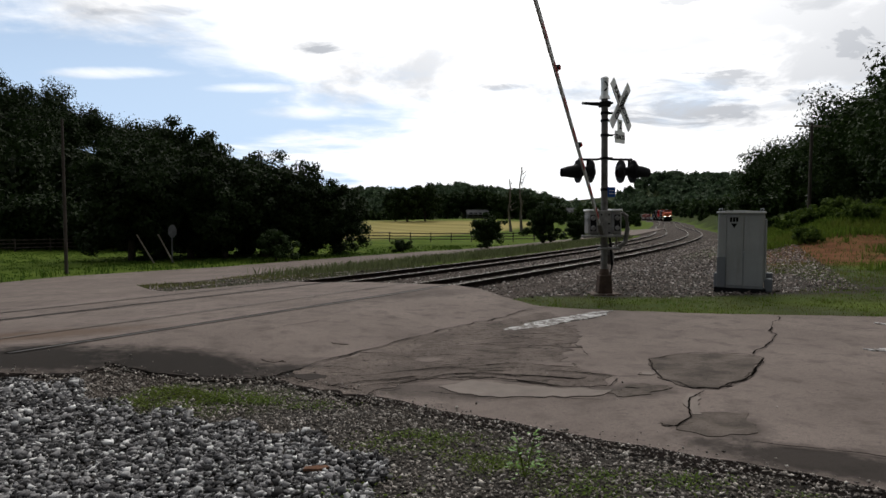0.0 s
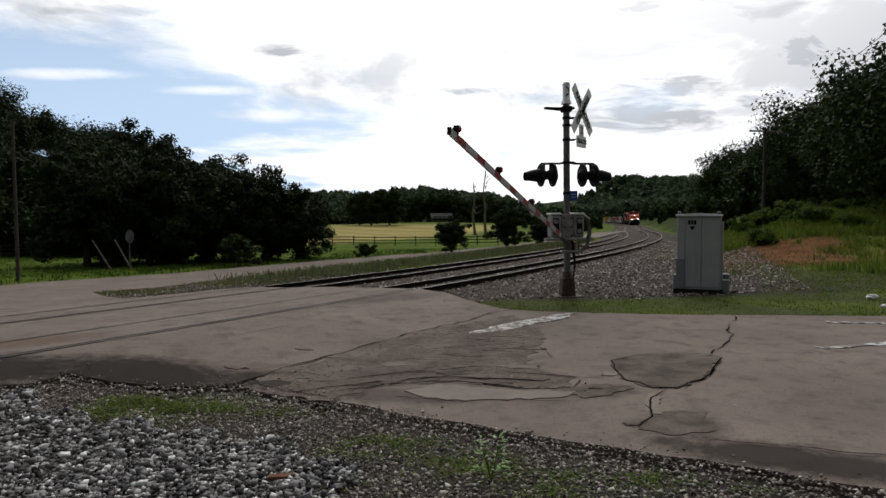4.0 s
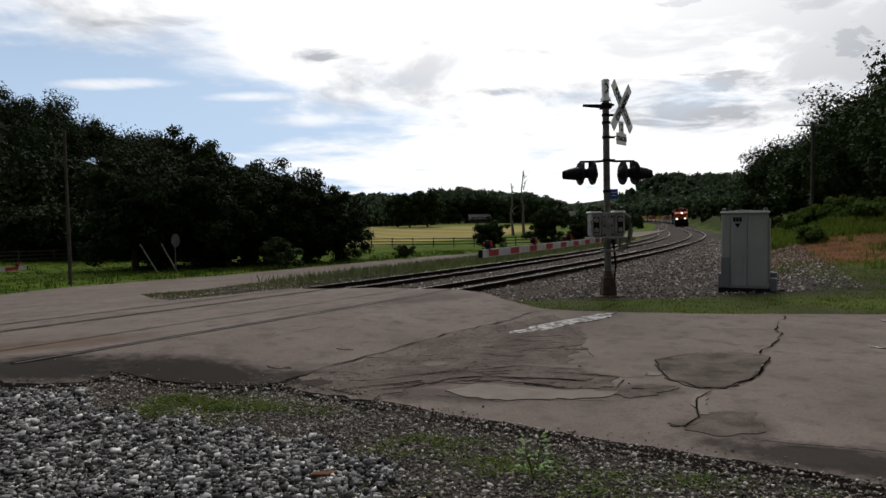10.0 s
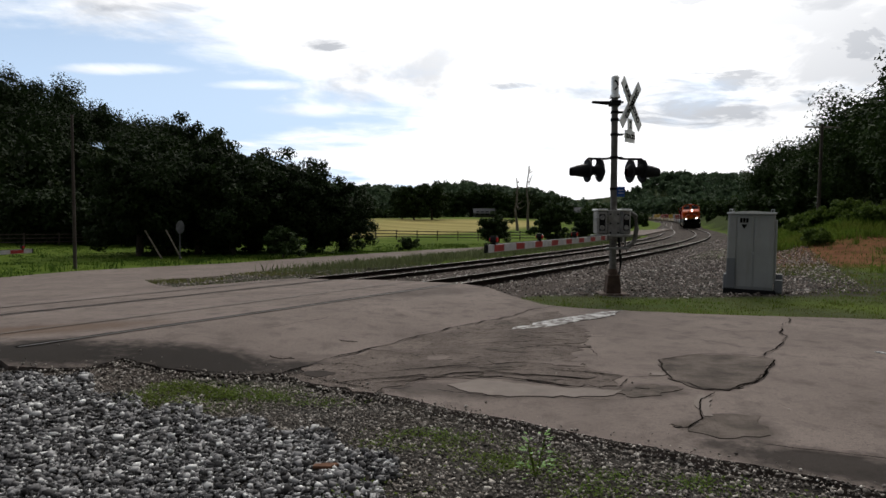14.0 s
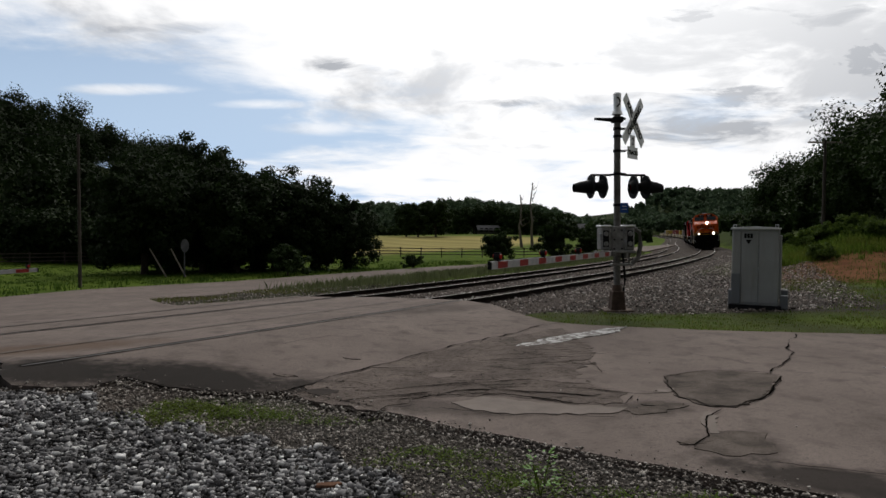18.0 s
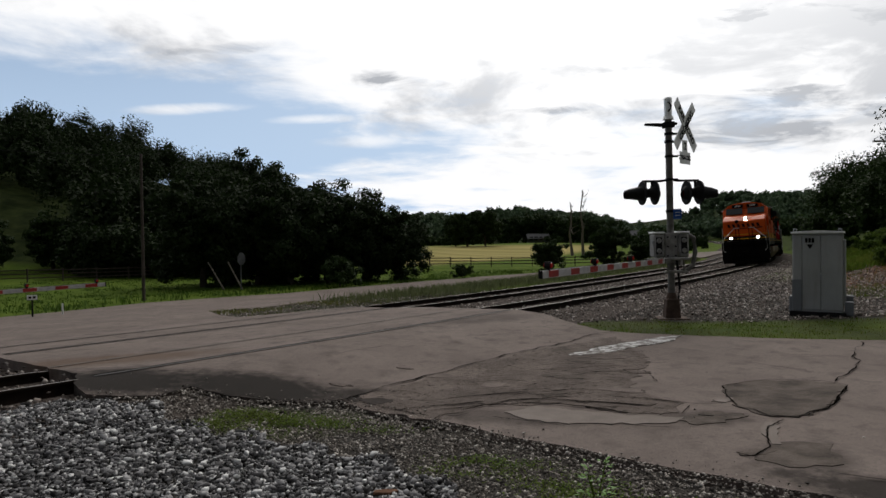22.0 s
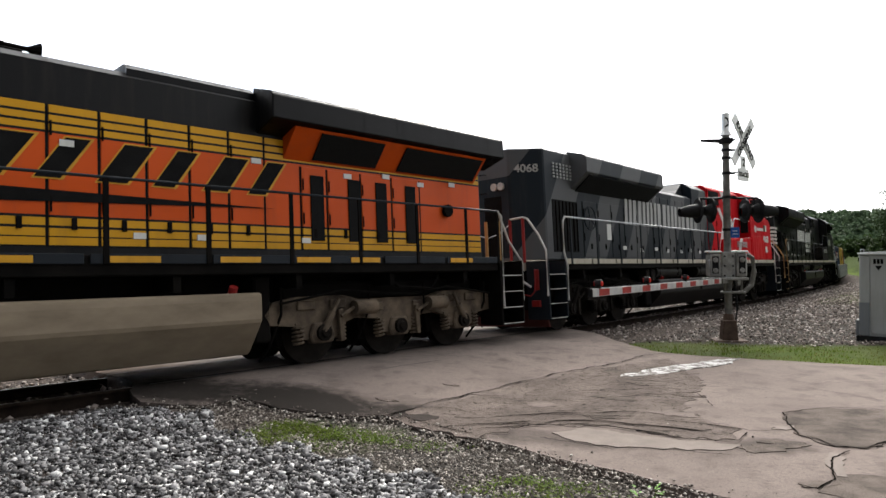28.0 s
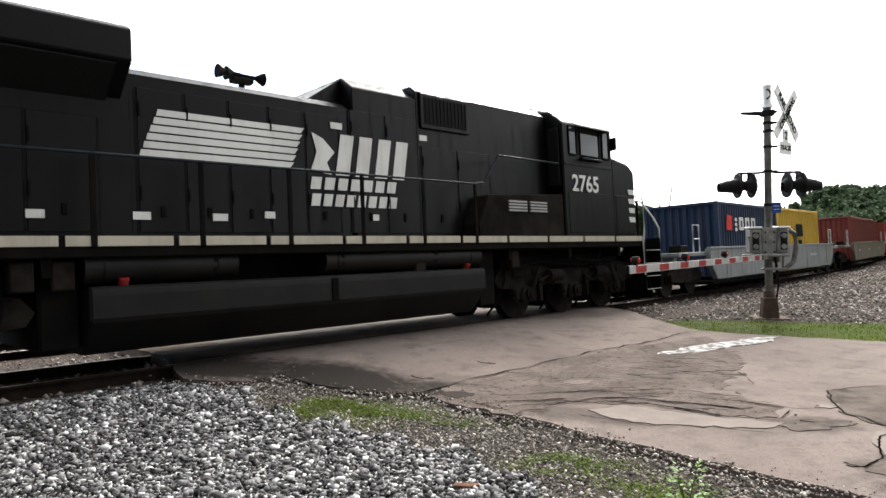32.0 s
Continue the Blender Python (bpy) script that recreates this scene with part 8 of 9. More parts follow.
def far_gate():
    tip = Vector((-11.9, 18.8, 0.57))
    d = Vector((-math.sin(ARM_AZ), -math.cos(ARM_AZ), 0))
    piv = tip + d * ARM_LEN + Vector((0, 0, 0.0))
    g = at_ground(piv.x, piv.y)
    ob = thing("gate_stand", Matrix.Translation((piv.x, piv.y, g)), "steel gate stand across the tracks", "gate stand")
    bm = bmesh.new()
    tube(bm, (0.1, 0.15, 0), (0.1, 0.15, 4.2), 0.08, None, 16)
    part("mast", bm, M["mast_steel"], ob)
    bm = bmesh.new()
    box(bm, -0.1, 0.3, 0.02, 0.5, piv.z - g - 0.35, piv.z - g + 0.3, 0.03)
    part("gate_housing", bm, M["mast_steel"], ob)
    gate_arm(tuple(piv), ARM_LEN, "red and white striped crossing gate beyond the tracks", -1)


far_gate()
DROP = [(0.0, 38.3), (0.5, 35.5), (1.0, 32.75), (1.5, 30.25), (2.0, 27.75), (2.5, 25.5), (3.0, 22.75), (3.5, 19.0), (4.5, 9.8), (5.1, 4.8), (5.5, 3.15), (5.9, 3.05), (6.1, 2.5), (6.3, 1.5), (6.55, 0.4), (32.0, 0.4)]


def drop_arms():
    """The gate arms come down in the first seconds."""
    for ob, piv, along in ARMS:
        rows = []
        for t, ang in DROP:
            az = math.degrees(ARM_AZ) - 0.0007 * ang * ang
            yaw = -90 - az if along > 0 else 90 - az
            rows.append((t, Matrix.Translation(piv) @ pose(0, 0, 0, 0, 0, yaw) @ pose(0, 0, 0, 0, -ang, 0)))
        walk(ob, rows)


# ---- signal case ----


def signal_case():
    a, b = Vector((6.79, 16.21)), Vector((7.66, 15.76))
    d = (b - a)
    ang = math.degrees(math.atan2(d.y, d.x))
    z = at_ground(7.2, 16.1)
    w, dep, h = d.length + 0.05, 0.55, 1.99
    ob = thing("signal_case", Matrix.Translation((a.x, a.y, z)) @ pose(0, 0, 0, 0, 0, ang), "grey aluminium railway signal case on a dark base", "signal case")
    bm = bmesh.new()
    box(bm, 0, w, 0, dep, 0.10, h - 0.05, 0.015)
    body = part("body", bm, M["case_paint"], ob)
    for x0, x1 in ((0.02, w * 0.19), (w * 0.21, w * 0.56), (w * 0.58, w * 0.98)):
        bm = bmesh.new()
        box(bm, x0, x1, -0.018, 0.004, 0.16, h - 0.10, 0.008)
        part("door", bm, M["case_paint"], ob)
    bm = bmesh.new()
    box(bm, -0.005, w * 0.19, -0.030, 0.0, 0.12, 0.86, 0.008)
    part("lower_panel", bm, M["case_dark"], ob, "darker grey lower panel")
    bm = bmesh.new()
    prism(bm, [(-0.03, h - 0.06), (w + 0.03, h - 0.06), (w + 0.03, h - 0.02), (w * 0.5, h + 0.015), (-0.03, h - 0.02)], -0.06, dep + 0.04, "y", 0.006)
    part("lid", bm, M["case_lid"], ob, "pale sloping lid")
    for x in (0.06, w - 0.06):
        bm = bmesh.new()
        bent(bm, [(x - 0.03, 0.0, h), (x - 0.03, 0.0, h + 0.05), (x + 0.03, 0.0, h + 0.05), (x + 0.03, 0.0, h)], 0.012, 6)
        part("lifting_lug", bm, M["galv"], ob)
    bm = bmesh.new()
    box(bm, w + 0.0, w + 0.05, 0.05, dep - 0.05, 0.3, h - 0.2, 0.01)
    part("side_flange", bm, M["case_paint"], ob)
    for y, z1 in ((0.05, 0.36), (0.32, 0.48)):
        bm = bmesh.new()
        box(bm, w + 0.02, w + 0.20, y, y + 0.20, 0.04, z1, 0.015)
        part("cable_box", bm, M["case_dark"], ob)
    bm = bmesh.new()
    box(bm, -0.08, 0.0, 0.1, 0.4, 0.05, 0.45, 0.015)
    part("cable_box", bm, M["case_dark"], ob)
    bm = bmesh.new()
    box(bm, -0.06, w + 0.06, -0.03, dep + 0.05, -0.12, 0.11, 0.01)
    part("base", bm, M["black"], ob)
    bm = bmesh.new()
    tube(bm, (w * 0.57, -0.02, 1.0), (w * 0.57, -0.055, 1.0), 0.02, None, 10)
    box(bm, w * 0.56, w * 0.58, -0.06, -0.045, 0.88, 1.02, 0.004)
    part("latch_handle", bm, M["galv"], ob)
    # a stencilled mark that cannot be read, as bars
    for k in range(3):
        bm = bmesh.new()
        box(bm, w * (0.26 + 0.065 * k), w * (0.31 + 0.065 * k), -0.026, -0.02, h - 0.27, h - 0.16)
        part("stencil_bar", bm, M["letter_black"], ob)
    bm = bmesh.new()
    prism(bm, [(w * 0.29, h - 0.31), (w * 0.42, h - 0.31), (w * 0.355, h - 0.42)], -0.026, -0.02, "y")
    part("stencil_bar", bm, M["letter_black"], ob)


M["case_dark"] = painted("grey_panel", (0.17, 0.18, 0.19), (0.07, 0.06, 0.055), 0.3, 0.55)
signal_case()

# ---- poles, wires, signs, fence, houses ----


def utility_pole(x, y, h, r, arm, label):
    z = at_ground(x, y)
    ob = thing("utility_pole", Matrix.Translation((x, y, z)), label, "utility pole")
    bm = bmesh.new()
    tube(bm, (0, 0, -0.3), (0, 0, h), r, r * 0.68, 12)
    part("pole", bm, M["wood"], ob, smooth_angle=40)
    if arm:
        bm = bmesh.new()
        box(bm, -arm, arm, -0.06, 0.06, h - 0.35, h - 0.2, 0.01)
        part("crossarm", bm, M["wood_pale"], ob)
        for k in range(4):
            bm = bmesh.new()
            xx = -arm * 0.9 + arm * 0.6 * k
            tube(bm, (xx, 0, h - 0.2), (xx, 0, h - 0.03), 0.05, 0.035, 8)
            part("insulator", bm, M["galv"], ob)
    return z + h


def wire(name, a, b, sag, r=0.012):
    bm = bmesh.new()
    a, b = Vector(a), Vector(b)
    bent(bm, [a.lerp(b, k / 14) - Vector((0, 0, sag * 4 * (k / 14) * (1 - k / 14))) for k in range(15)], r, 5)
    ob = new(name, finish(bm, name, M["black"]))
    return tagged(ob, "thin black overhead wire sagging between poles", "wire", "overhead wires")


zt = utility_pole(-17.86, 31.46, 7.35, 0.085, 0.0, "slim bare wooden utility pole beside the pasture")
wire("overhead_wire", (-17.86, 31.46, zt - 0.1), (-62, 42, 12.5), 0.8)
zr = utility_pole(33.0, 58.5, 8.2, 0.17, 1.5, "wooden utility pole with a crossarm before the wood")
zn = utility_pole(13.0, 1.5, 11.5, 0.18, 1.5, "wooden utility pole with a crossarm at the roadside")
for k, dx in enumerate((-1.35, -0.5, 1.3)):
    wire("overhead_wire", (33.0 + dx, 58.5, zr - 0.05), (13.0 + dx, 1.5, zn - 0.05), 1.0, 0.014)


def road_sign():
    x, y = -16.4, 40.3
    ob = thing("road_sign", Matrix.Translation((x, y, at_ground(x, y))) @ pose(0, 0, 0, 0, 0, 75), "grey back of an octagonal road sign on a post", "road sign")
    bm = bmesh.new()
    box(bm, -0.03, 0.03, -0.03, 0.03, -0.2, 2.35, 0.004)
    part("post", bm, M["sign_back"], ob)
    bm = bmesh.new()
    prism(bm, [(0.42 * math.cos(math.pi / 8 + k * math.pi / 4), 1.95 + 0.42 * math.sin(math.pi / 8 + k * math.pi / 4)) for k in range(8)], -0.05, -0.035, "y")
    part("plate", bm, M["sign_back"], ob)
    for dx, lean in ((-1.6, 1.9), (-0.4, 1.7)):
        px, py = x + dx, y + 0.3
        pr = thing("leaning_timber", Matrix.Translation((px, py, at_ground(px, py))), "pale timber pole leaning among roadside weeds", "timber", "leaning timbers by the sign")
        bm = bmesh.new()
        tube(bm, (0.4, 0, -0.1), (0.4 - lean * 0.62, 0.2, 1.75), 0.05, 0.04, 8)
        part("pole", bm, M["wood_pale"], pr)


road_sign()


def marker(x, y, h, plate):
    ob = thing("marker_post", Matrix.Translation((x, y, at_ground(x, y))) @ pose(0, 0, 0, 0, 0, 30), "small white plate on a short dark post" if plate else "thin pale stake in the grass", "marker")
    bm = bmesh.new()
    box(bm, -0.03, 0.03, -0.02, 0.02, -0.1, h, 0.004)
    part("post", bm, M["black"] if plate else M["sign_white"], ob)
    if plate:
        bm = bmesh.new()
        box(bm, -0.17, 0.17, -0.035, -0.02, h - 0.18, h, 0.004)
        p = part("plate", bm, M["sign_white"], ob)
        for k in (-1, 1):
            bm = bmesh.new()
            box(bm, 0.07 * k - 0.045, 0.07 * k + 0.045, -0.039, -0.035, h - 0.13, h - 0.05)
            part("text_bar", bm, M["letter_black"], p)


marker(-17.7, 23.4, 0.86, True)
marker(-17.2, 24.4, 0.45, False)


def field_fence():
    pts = [(-62, 40), (-44, 49), (-34, 57.5), (-20, 68), (-8, 74.7), (3.7, 75.5), (18, 74.5)]
    ob = tagged(new("field_fence"), "dark weathered post and rail fence along the field", "fence")
    bm = bmesh.new()
    box(bm, -0.05, 0.05, -0.05, 0.05, -0.2, 1.15, 0.01)
    post = finish(bm, "post", M["wood"])
    bm = bmesh.new()
    box(bm, -1.3, 1.3, -0.02, 0.02, -0.045, 0.045, 0.006)
    rail = finish(bm, "fence_rail", M["wood"])
    for (x0, y0), (x1, y1) in zip(pts, pts[1:]):
        L = math.hypot(x1 - x0, y1 - y0)
        n = max(1, round(L / 2.6))
        for k in range(n):
            x, y = x0 + (x1 - x0) * k / n, y0 + (y1 - y0) * k / n
            z = at_ground(x, y)
            share("post", post, ob, pose(x, y, z))
            xm, ym = x0 + (x1 - x0) * (k + 0.5) / n, y0 + (y1 - y0) * (k + 0.5) / n
            zm = at_ground(xm, ym)
            for dz in (0.35, 0.68, 1.0):
                share("fence_rail", rail, ob, pose(xm, ym, zm + dz, 0, 0, math.degrees(math.atan2(y1 - y0, x1 - x0))))


field_fence()


def house(x, y, w, d, h, turn, wall, roof, label):
    ob = thing("house", Matrix.Translation((x, y, at_ground(x, y))) @ pose(0, 0, 0, 0, 0, turn), label, "house")
    bm = bmesh.new()
    box(bm, -w / 2, w / 2, -d / 2, d / 2, -1.0, h, 0.02)
    wl = part("wall", bm, wall, ob)
    bm = bmesh.new()
    prism(bm, [(-d / 2 - 0.5, h - 0.1), (0, h + d * 0.30), (d / 2 + 0.5, h - 0.1), (d / 2 + 0.5, h + 0.1), (0, h + d * 0.30 + 0.25), (-d / 2 - 0.5, h + 0.1)], -w / 2 - 0.5, w / 2 + 0.5, "x")
    part("roof", bm, roof, ob)
    for k in range(4):
        xx = -w * 0.36 + w * 0.24 * k
        bm = bmesh.new()
        box(bm, xx - 0.6, xx + 0.6, -d / 2 - 0.04, -d / 2 + 0.02, 1.0, 2.2, 0.01)
        part("window", bm, M["cab_glass"], ob)


shed = simple("pale_siding", (0.06, 0.058, 0.055), (0.09, 0.088, 0.082), 1, 0.8)
slate = simple("grey_shingle", (0.085, 0.085, 0.088), (0.13, 0.13, 0.13), 2, 1.0, spec=0.0)
house(13.5, 233.0, 7.0, 5.0, 1.5, 5, shed, slate, "low pale house under trees across the field")
house(62.0, 300.0, 9.0, 7.0, 4.5, 20, simple("white_siding", (0.6, 0.6, 0.59), (0.7, 0.7, 0.69), 1, 0.8), slate, "white house far up the valley")
house(71.0, 305.0, 12.0, 7.0, 3.2, -10, shed, slate, "pale farm building far up the valley")


def dead_tree(x, y, h, seed):
    ob = thing("dead_tree", Matrix.Translation((x, y, at_ground(x, y))), "bare dead tree standing in the hay field", "dead tree", "dead trees in the field")
    rnd = random.Random(seed)
    bm = bmesh.new()
    p = Vector((0, 0, -0.3))
    r = 0.36
    for k in range(7):
        q = p + Vector((rnd.uniform(-0.25, 0.25), rnd.uniform(-0.25, 0.25), h / 7))
        tube(bm, p, q, r, r * 0.82, 8)
        p, r = q, r * 0.82
    part("trunk", bm, M["deadwood"], ob)
    for k in range(9):
        z = h * rnd.uniform(0.35, 0.95)
        a = rnd.uniform(0, 6.28)
        L = rnd.uniform(0.8, 2.6) * (1.2 - z / h)
        bm = bmesh.new()
        e = Vector((math.cos(a) * L, math.sin(a) * L, z + L * rnd.uniform(0.4, 1.2)))
        tube(bm, (0, 0, z), e, 0.09, 0.03, 6)
        tube(bm, e, e + Vector((rnd.uniform(-0.5, 0.5), rnd.uniform(-0.5, 0.5), rnd.uniform(0.3, 0.9))), 0.03, 0.01, 5)
        part("branch", bm, M["deadwood"], ob)


dead_tree(16.4, 130.0, 13.2, 3)
dead_tree(14.6, 133.0, 11.0, 8)

# ---- stones, grass and litter ----


def stone_soup(name, pts, sizes, material, label, seed, faces=20):
    """Many broken stones as one mesh: each an uneven solid, turned and squashed at random."""
    rnd = np.random.default_rng(seed)
    # chipped blocks: eight loose corners, or six for the smallest
    if faces == 20:
        bv = np.array([(x, y, z) for x in (-1, 1) for y in (-1, 1) for z in (-1, 1)], float) / 1.45
        bf = np.array([(0, 1, 3), (0, 3, 2), (4, 6, 7), (4, 7, 5), (0, 4, 5), (0, 5, 1), (2, 3, 7), (2, 7, 6), (0, 2, 6), (0, 6, 4), (1, 5, 7), (1, 7, 3)])
    else:
        bv = np.array([(1, 0, 0), (-1, 0, 0), (0, 1, 0), (0, -1, 0), (0, 0, 1), (0, 0, -1)], float)
        bf = np.array([(0, 2, 4), (2, 1, 4), (1, 3, 4), (3, 0, 4), (2, 0, 5), (1, 2, 5), (3, 1, 5), (0, 3, 5)])
    n, m = len(pts), len(bv)
    v = bv[None] * (1 + 0.38 * rnd.normal(size=(n, m, 3))).clip(0.2, 1.8)
    v = v * (np.stack([0.75 + 0.6 * rnd.random(n), 0.6 + 0.5 * rnd.random(n), 0.45 + 0.4 * rnd.random(n)], -1)[:, None])
    a, b = rnd.uniform(0, 6.28, n), rnd.normal(0, 0.45, n)
    ca, sa, cb, sb = np.cos(a)[:, None], np.sin(a)[:, None], np.cos(b)[:, None], np.sin(b)[:, None]
    x, y, z = v[..., 0], v[..., 1] * cb - v[..., 2] * sb, v[..., 1] * sb + v[..., 2] * cb
    v = np.stack([x * ca - y * sa, x * sa + y * ca, z], -1) * (sizes[:, None, None] / 2) + pts[:, None]
    f = bf[None] + (np.arange(n) * m)[:, None, None]
    me = indexed(name, v.reshape(-1, 3), f.reshape(-1, 3), M[material])
    return tagged(new(name, me), label, "stones", kind="stuff")


def coarse_zone(x, y):
    """The heap of larger pale stone beside the near rail."""
    edge = np.interp(x, [-12, -6.0, -4.9, -4.1, -3.5, -2.6, -1.8, -1.1, -0.5, 0.0], [9.5, 8.0, 7.2, 7.3, 6.75, 6.45, 6.2, 5.8, 5.2, 3.0])
    return (y < edge + 0.12 * np.sin(9 * x)) & (x < -0.3 + 0.25 * np.sin(5 * y))


def build_stones():
    rnd = np.random.default_rng(21)

    def scatter(n, x0, x1, y0, y1, test):
        x, y = rnd.uniform(x0, x1, n), rnd.uniform(y0, y1, n)
        keep = test(x, y) & ~inside(ROAD, x, y)
        return x[keep], y[keep]

    x, y = scatter(105000, -9.5, 0.2, 2.4, 9.0, lambda a, b: coarse_zone(a, b) & (beside(a, b)[1] < -0.55))
    sb, qb, zb_ = beside(x, y)
    shoulder = np.where(qb > -3.6, zb_ + np.interp(qb, CROSS_Q, CROSS_Z) + np.interp(qb, [-3.6, -2.2, -1.2], [-0.42, -0.26, -0.155]), -9)
    hump = 0.02 + 0.05 * np.sin(x * 1.9 + y) ** 2
    z = np.maximum(ground_z(x, y) + hump * 0.6, shoulder + 0.01) + rnd.uniform(-0.022, 0.026, len(x))
    sz = rnd.lognormal(math.log(0.031), 0.44, len(x)).clip(0.012, 0.085)
    near = np.hypot(x, y).argsort()
    take = near[:260]
    rest = near[260:]
    stone_soup("crushed_stone", np.stack([x, y, z], -1)[rest], sz[rest], "gravel", "spread of pale grey crushed stone", 5)
    # the nearest stones one by one
    bed = tagged(new("stone_spread"), "loose pale crushed stone nearest the viewer", "stones", kind="structure")
    kinds = []
    for k in range(8):
        bm = bmesh.new()
        bmesh.ops.create_cube(bm, size=0.72)
        rr = random.Random(k)
        for v in bm.verts:
            v.co = Vector((v.co.x * 1.15 * rr.uniform(0.5, 1.3), v.co.y * 0.9 * rr.uniform(0.5, 1.3), v.co.z * 0.7 * rr.uniform(0.5, 1.3)))
        bmesh.ops.triangulate(bm, faces=bm.faces)
        bmesh.ops.bevel(bm, geom=bm.edges[:], offset=0.03, segments=1, affect="EDGES")
        kinds.append(finish(bm, "stone", M["stone_one"]))
    for i, k in enumerate(take):
        o = share("stone", kinds[i % 8], bed, pose(x[k], y[k], z[k] + 0.01, rnd.uniform(-25, 25), rnd.uniform(-25, 25), rnd.uniform(0, 360)))
        o.scale = (sz[k] * 0.95,) * 3
    # fine grey gravel round the road's edge
    x, y = scatter(120000, -6.0, 6.5, 2.2, 8.6, lambda a, b: ~coarse_zone(a, b) & (beside(a, b)[1] < -0.6))
    sb, qb, zb_ = beside(x, y)
    shoulder = np.where(qb > -3.6, zb_ + np.interp(qb, CROSS_Q, CROSS_Z) + np.interp(qb, [-3.6, -2.2, -1.2], [-0.42, -0.26, -0.155]), -9)
    lap = inside(ROAD, x, y + 0.12).astype(float) + inside(ROAD, x + 0.02, y + 0.24)
    z = np.maximum(ground_z(x, y), shoulder) + rnd.uniform(0.0, 0.012, len(x)) + 0.013 * lap
    stone_soup("fine_gravel", np.stack([x, y, z], -1), rnd.lognormal(math.log(0.023), 0.38, len(x)).clip(0.010, 0.06), "pebble", "fine grey gravel along the road edge", 6, 8)
    # the same gravel, thinner, on round the viewer's feet
    x, y = scatter(13000, -9.5, 6.5, -4.5, 2.5, lambda a, b: rnd.random(len(a)) < smooth(b + 0.8 * np.sin(1.3 * a) + 0.5 * np.sin(3.1 * a), -4.5, 2.4))
    stone_soup("strewn_gravel", np.stack([x, y, ground_z(x, y) + rnd.uniform(0.0, 0.01, len(x))], -1), rnd.lognormal(math.log(0.034), 0.4, len(x)).clip(0.012, 0.09), "gravel", "thinner spread of grey gravel underfoot", 26, 8)
    # loose bits strewn on the broken paving
    x, y = rnd.uniform(-5, 5.5, 26000), rnd.uniform(3.0, 12.5, 26000)
    off = np.interp(x, [p_[0] for p_ in NEAR_EDGE[3:25]], [p_[1] for p_ in NEAR_EDGE[3:25]])
    ok = inside(ROAD, x, y) & (rnd.random(26000) < 0.8 * np.exp(-np.clip(y - off, 0, 9) / 0.09) + 0.012 * np.exp(-np.clip(y - off, 0, 9) / 0.6) + 0.0009)
    x, y = x[ok], y[ok]
    stone_soup("loose_stones", np.stack([x, y, road_z(x, y) + 0.014], -1), rnd.lognormal(math.log(0.020), 0.4, len(x)).clip(0.010, 0.06), "pebble", "loose small stones strewn on the asphalt", 16, 8)
    # ballast: shoulder by the signal, and between the rails
    s = rnd.uniform(-3, 46, 42000)
    q = -rnd.uniform(0.9, 9.0, 42000) ** 1.0
    p = on_line(s, np.maximum(q, -1.2))
    c = np.stack([np.interp(s, LINE_S, LINE_X) - np.cos(np.interp(s, LINE_S, LINE_A)) * q, np.interp(s, LINE_S, LINE_Y) + np.sin(np.interp(s, LINE_S, LINE_A)) * q], -1)
    ok = (c[:, 1] > np.interp(c[:, 0], [0, 1.2, 2.1, 3.6, 5.2, 8, 10.7, 40], [15.0, 15.2, 15.1, 15.9, 15.1, 15.6, 16.3, 24])) & ~inside(ROAD, c[:, 0], c[:, 1]) & (q > -9 + 0.10 * np.clip(s, 0, 40))
    c, q = c[ok], q[ok]
    zb = np.maximum(ground_z(c[:, 0], c[:, 1]), 0 * q - 9)
    bed_z = np.interp(s[ok], LINE_S, LINE_Z) + np.interp(q, [-3.6, -2.2, -1.2], [-0.50, -0.25, -0.11])
    zz = np.where(q > -3.4, np.maximum(zb, bed_z), zb)
    stone_soup("ballast_stones", np.c_[c, zz + rnd.uniform(-0.01, 0.025, len(c))], rnd.lognormal(math.log(0.062), 0.3, len(c)).clip(0.03, 0.13), "ballast", "spread of brown-grey ballast stones by the track", 7, 8)
    # the stony strip between the tracks and the road that bends away
    s, q = rnd.uniform(-12, 8, 9000), rnd.uniform(6.6, 13, 9000)
    p = on_line(s, q)
    ok = ~inside(ROAD, p[:, 0], p[:, 1])
    p = p[ok]
    stone_soup("strip_gravel", np.c_[p[:, :2], ground_z(p[:, 0], p[:, 1]) + 0.01], rnd.lognormal(math.log(0.045), 0.35, len(p)).clip(0.02, 0.10), "ballast", "pale gravel strip between track and road", 17, 8)
    s = rnd.uniform(-20, 40, 20000)
    q = rnd.uniform(-1.1, 7.2, 20000)
    p = on_line(s, q, -0.15)
    ok = ~inside(ROAD, p[:, 0], p[:, 1]) & (np.abs(q) > 0.1) & (np.abs(q - 1.505) > 0.1) & (np.abs(q - 4.1) > 0.1) & (np.abs(q - 5.605) > 0.1)
    heap = 0.07 * inside(ROAD, p[:, 0] + 0.30, p[:, 1] + 0.12) + 0.05 * inside(ROAD, p[:, 0] + 0.12, p[:, 1] + 0.05)
    stone_soup("track_stones", p[ok] + np.c_[0 * s[ok], 0 * s[ok], heap[ok] + rnd.uniform(-0.01, 0.02, ok.sum())], rnd.lognormal(math.log(0.06), 0.3, ok.sum()).clip(0.03, 0.12), "ballast", "ballast stones between the rails", 8, 8)


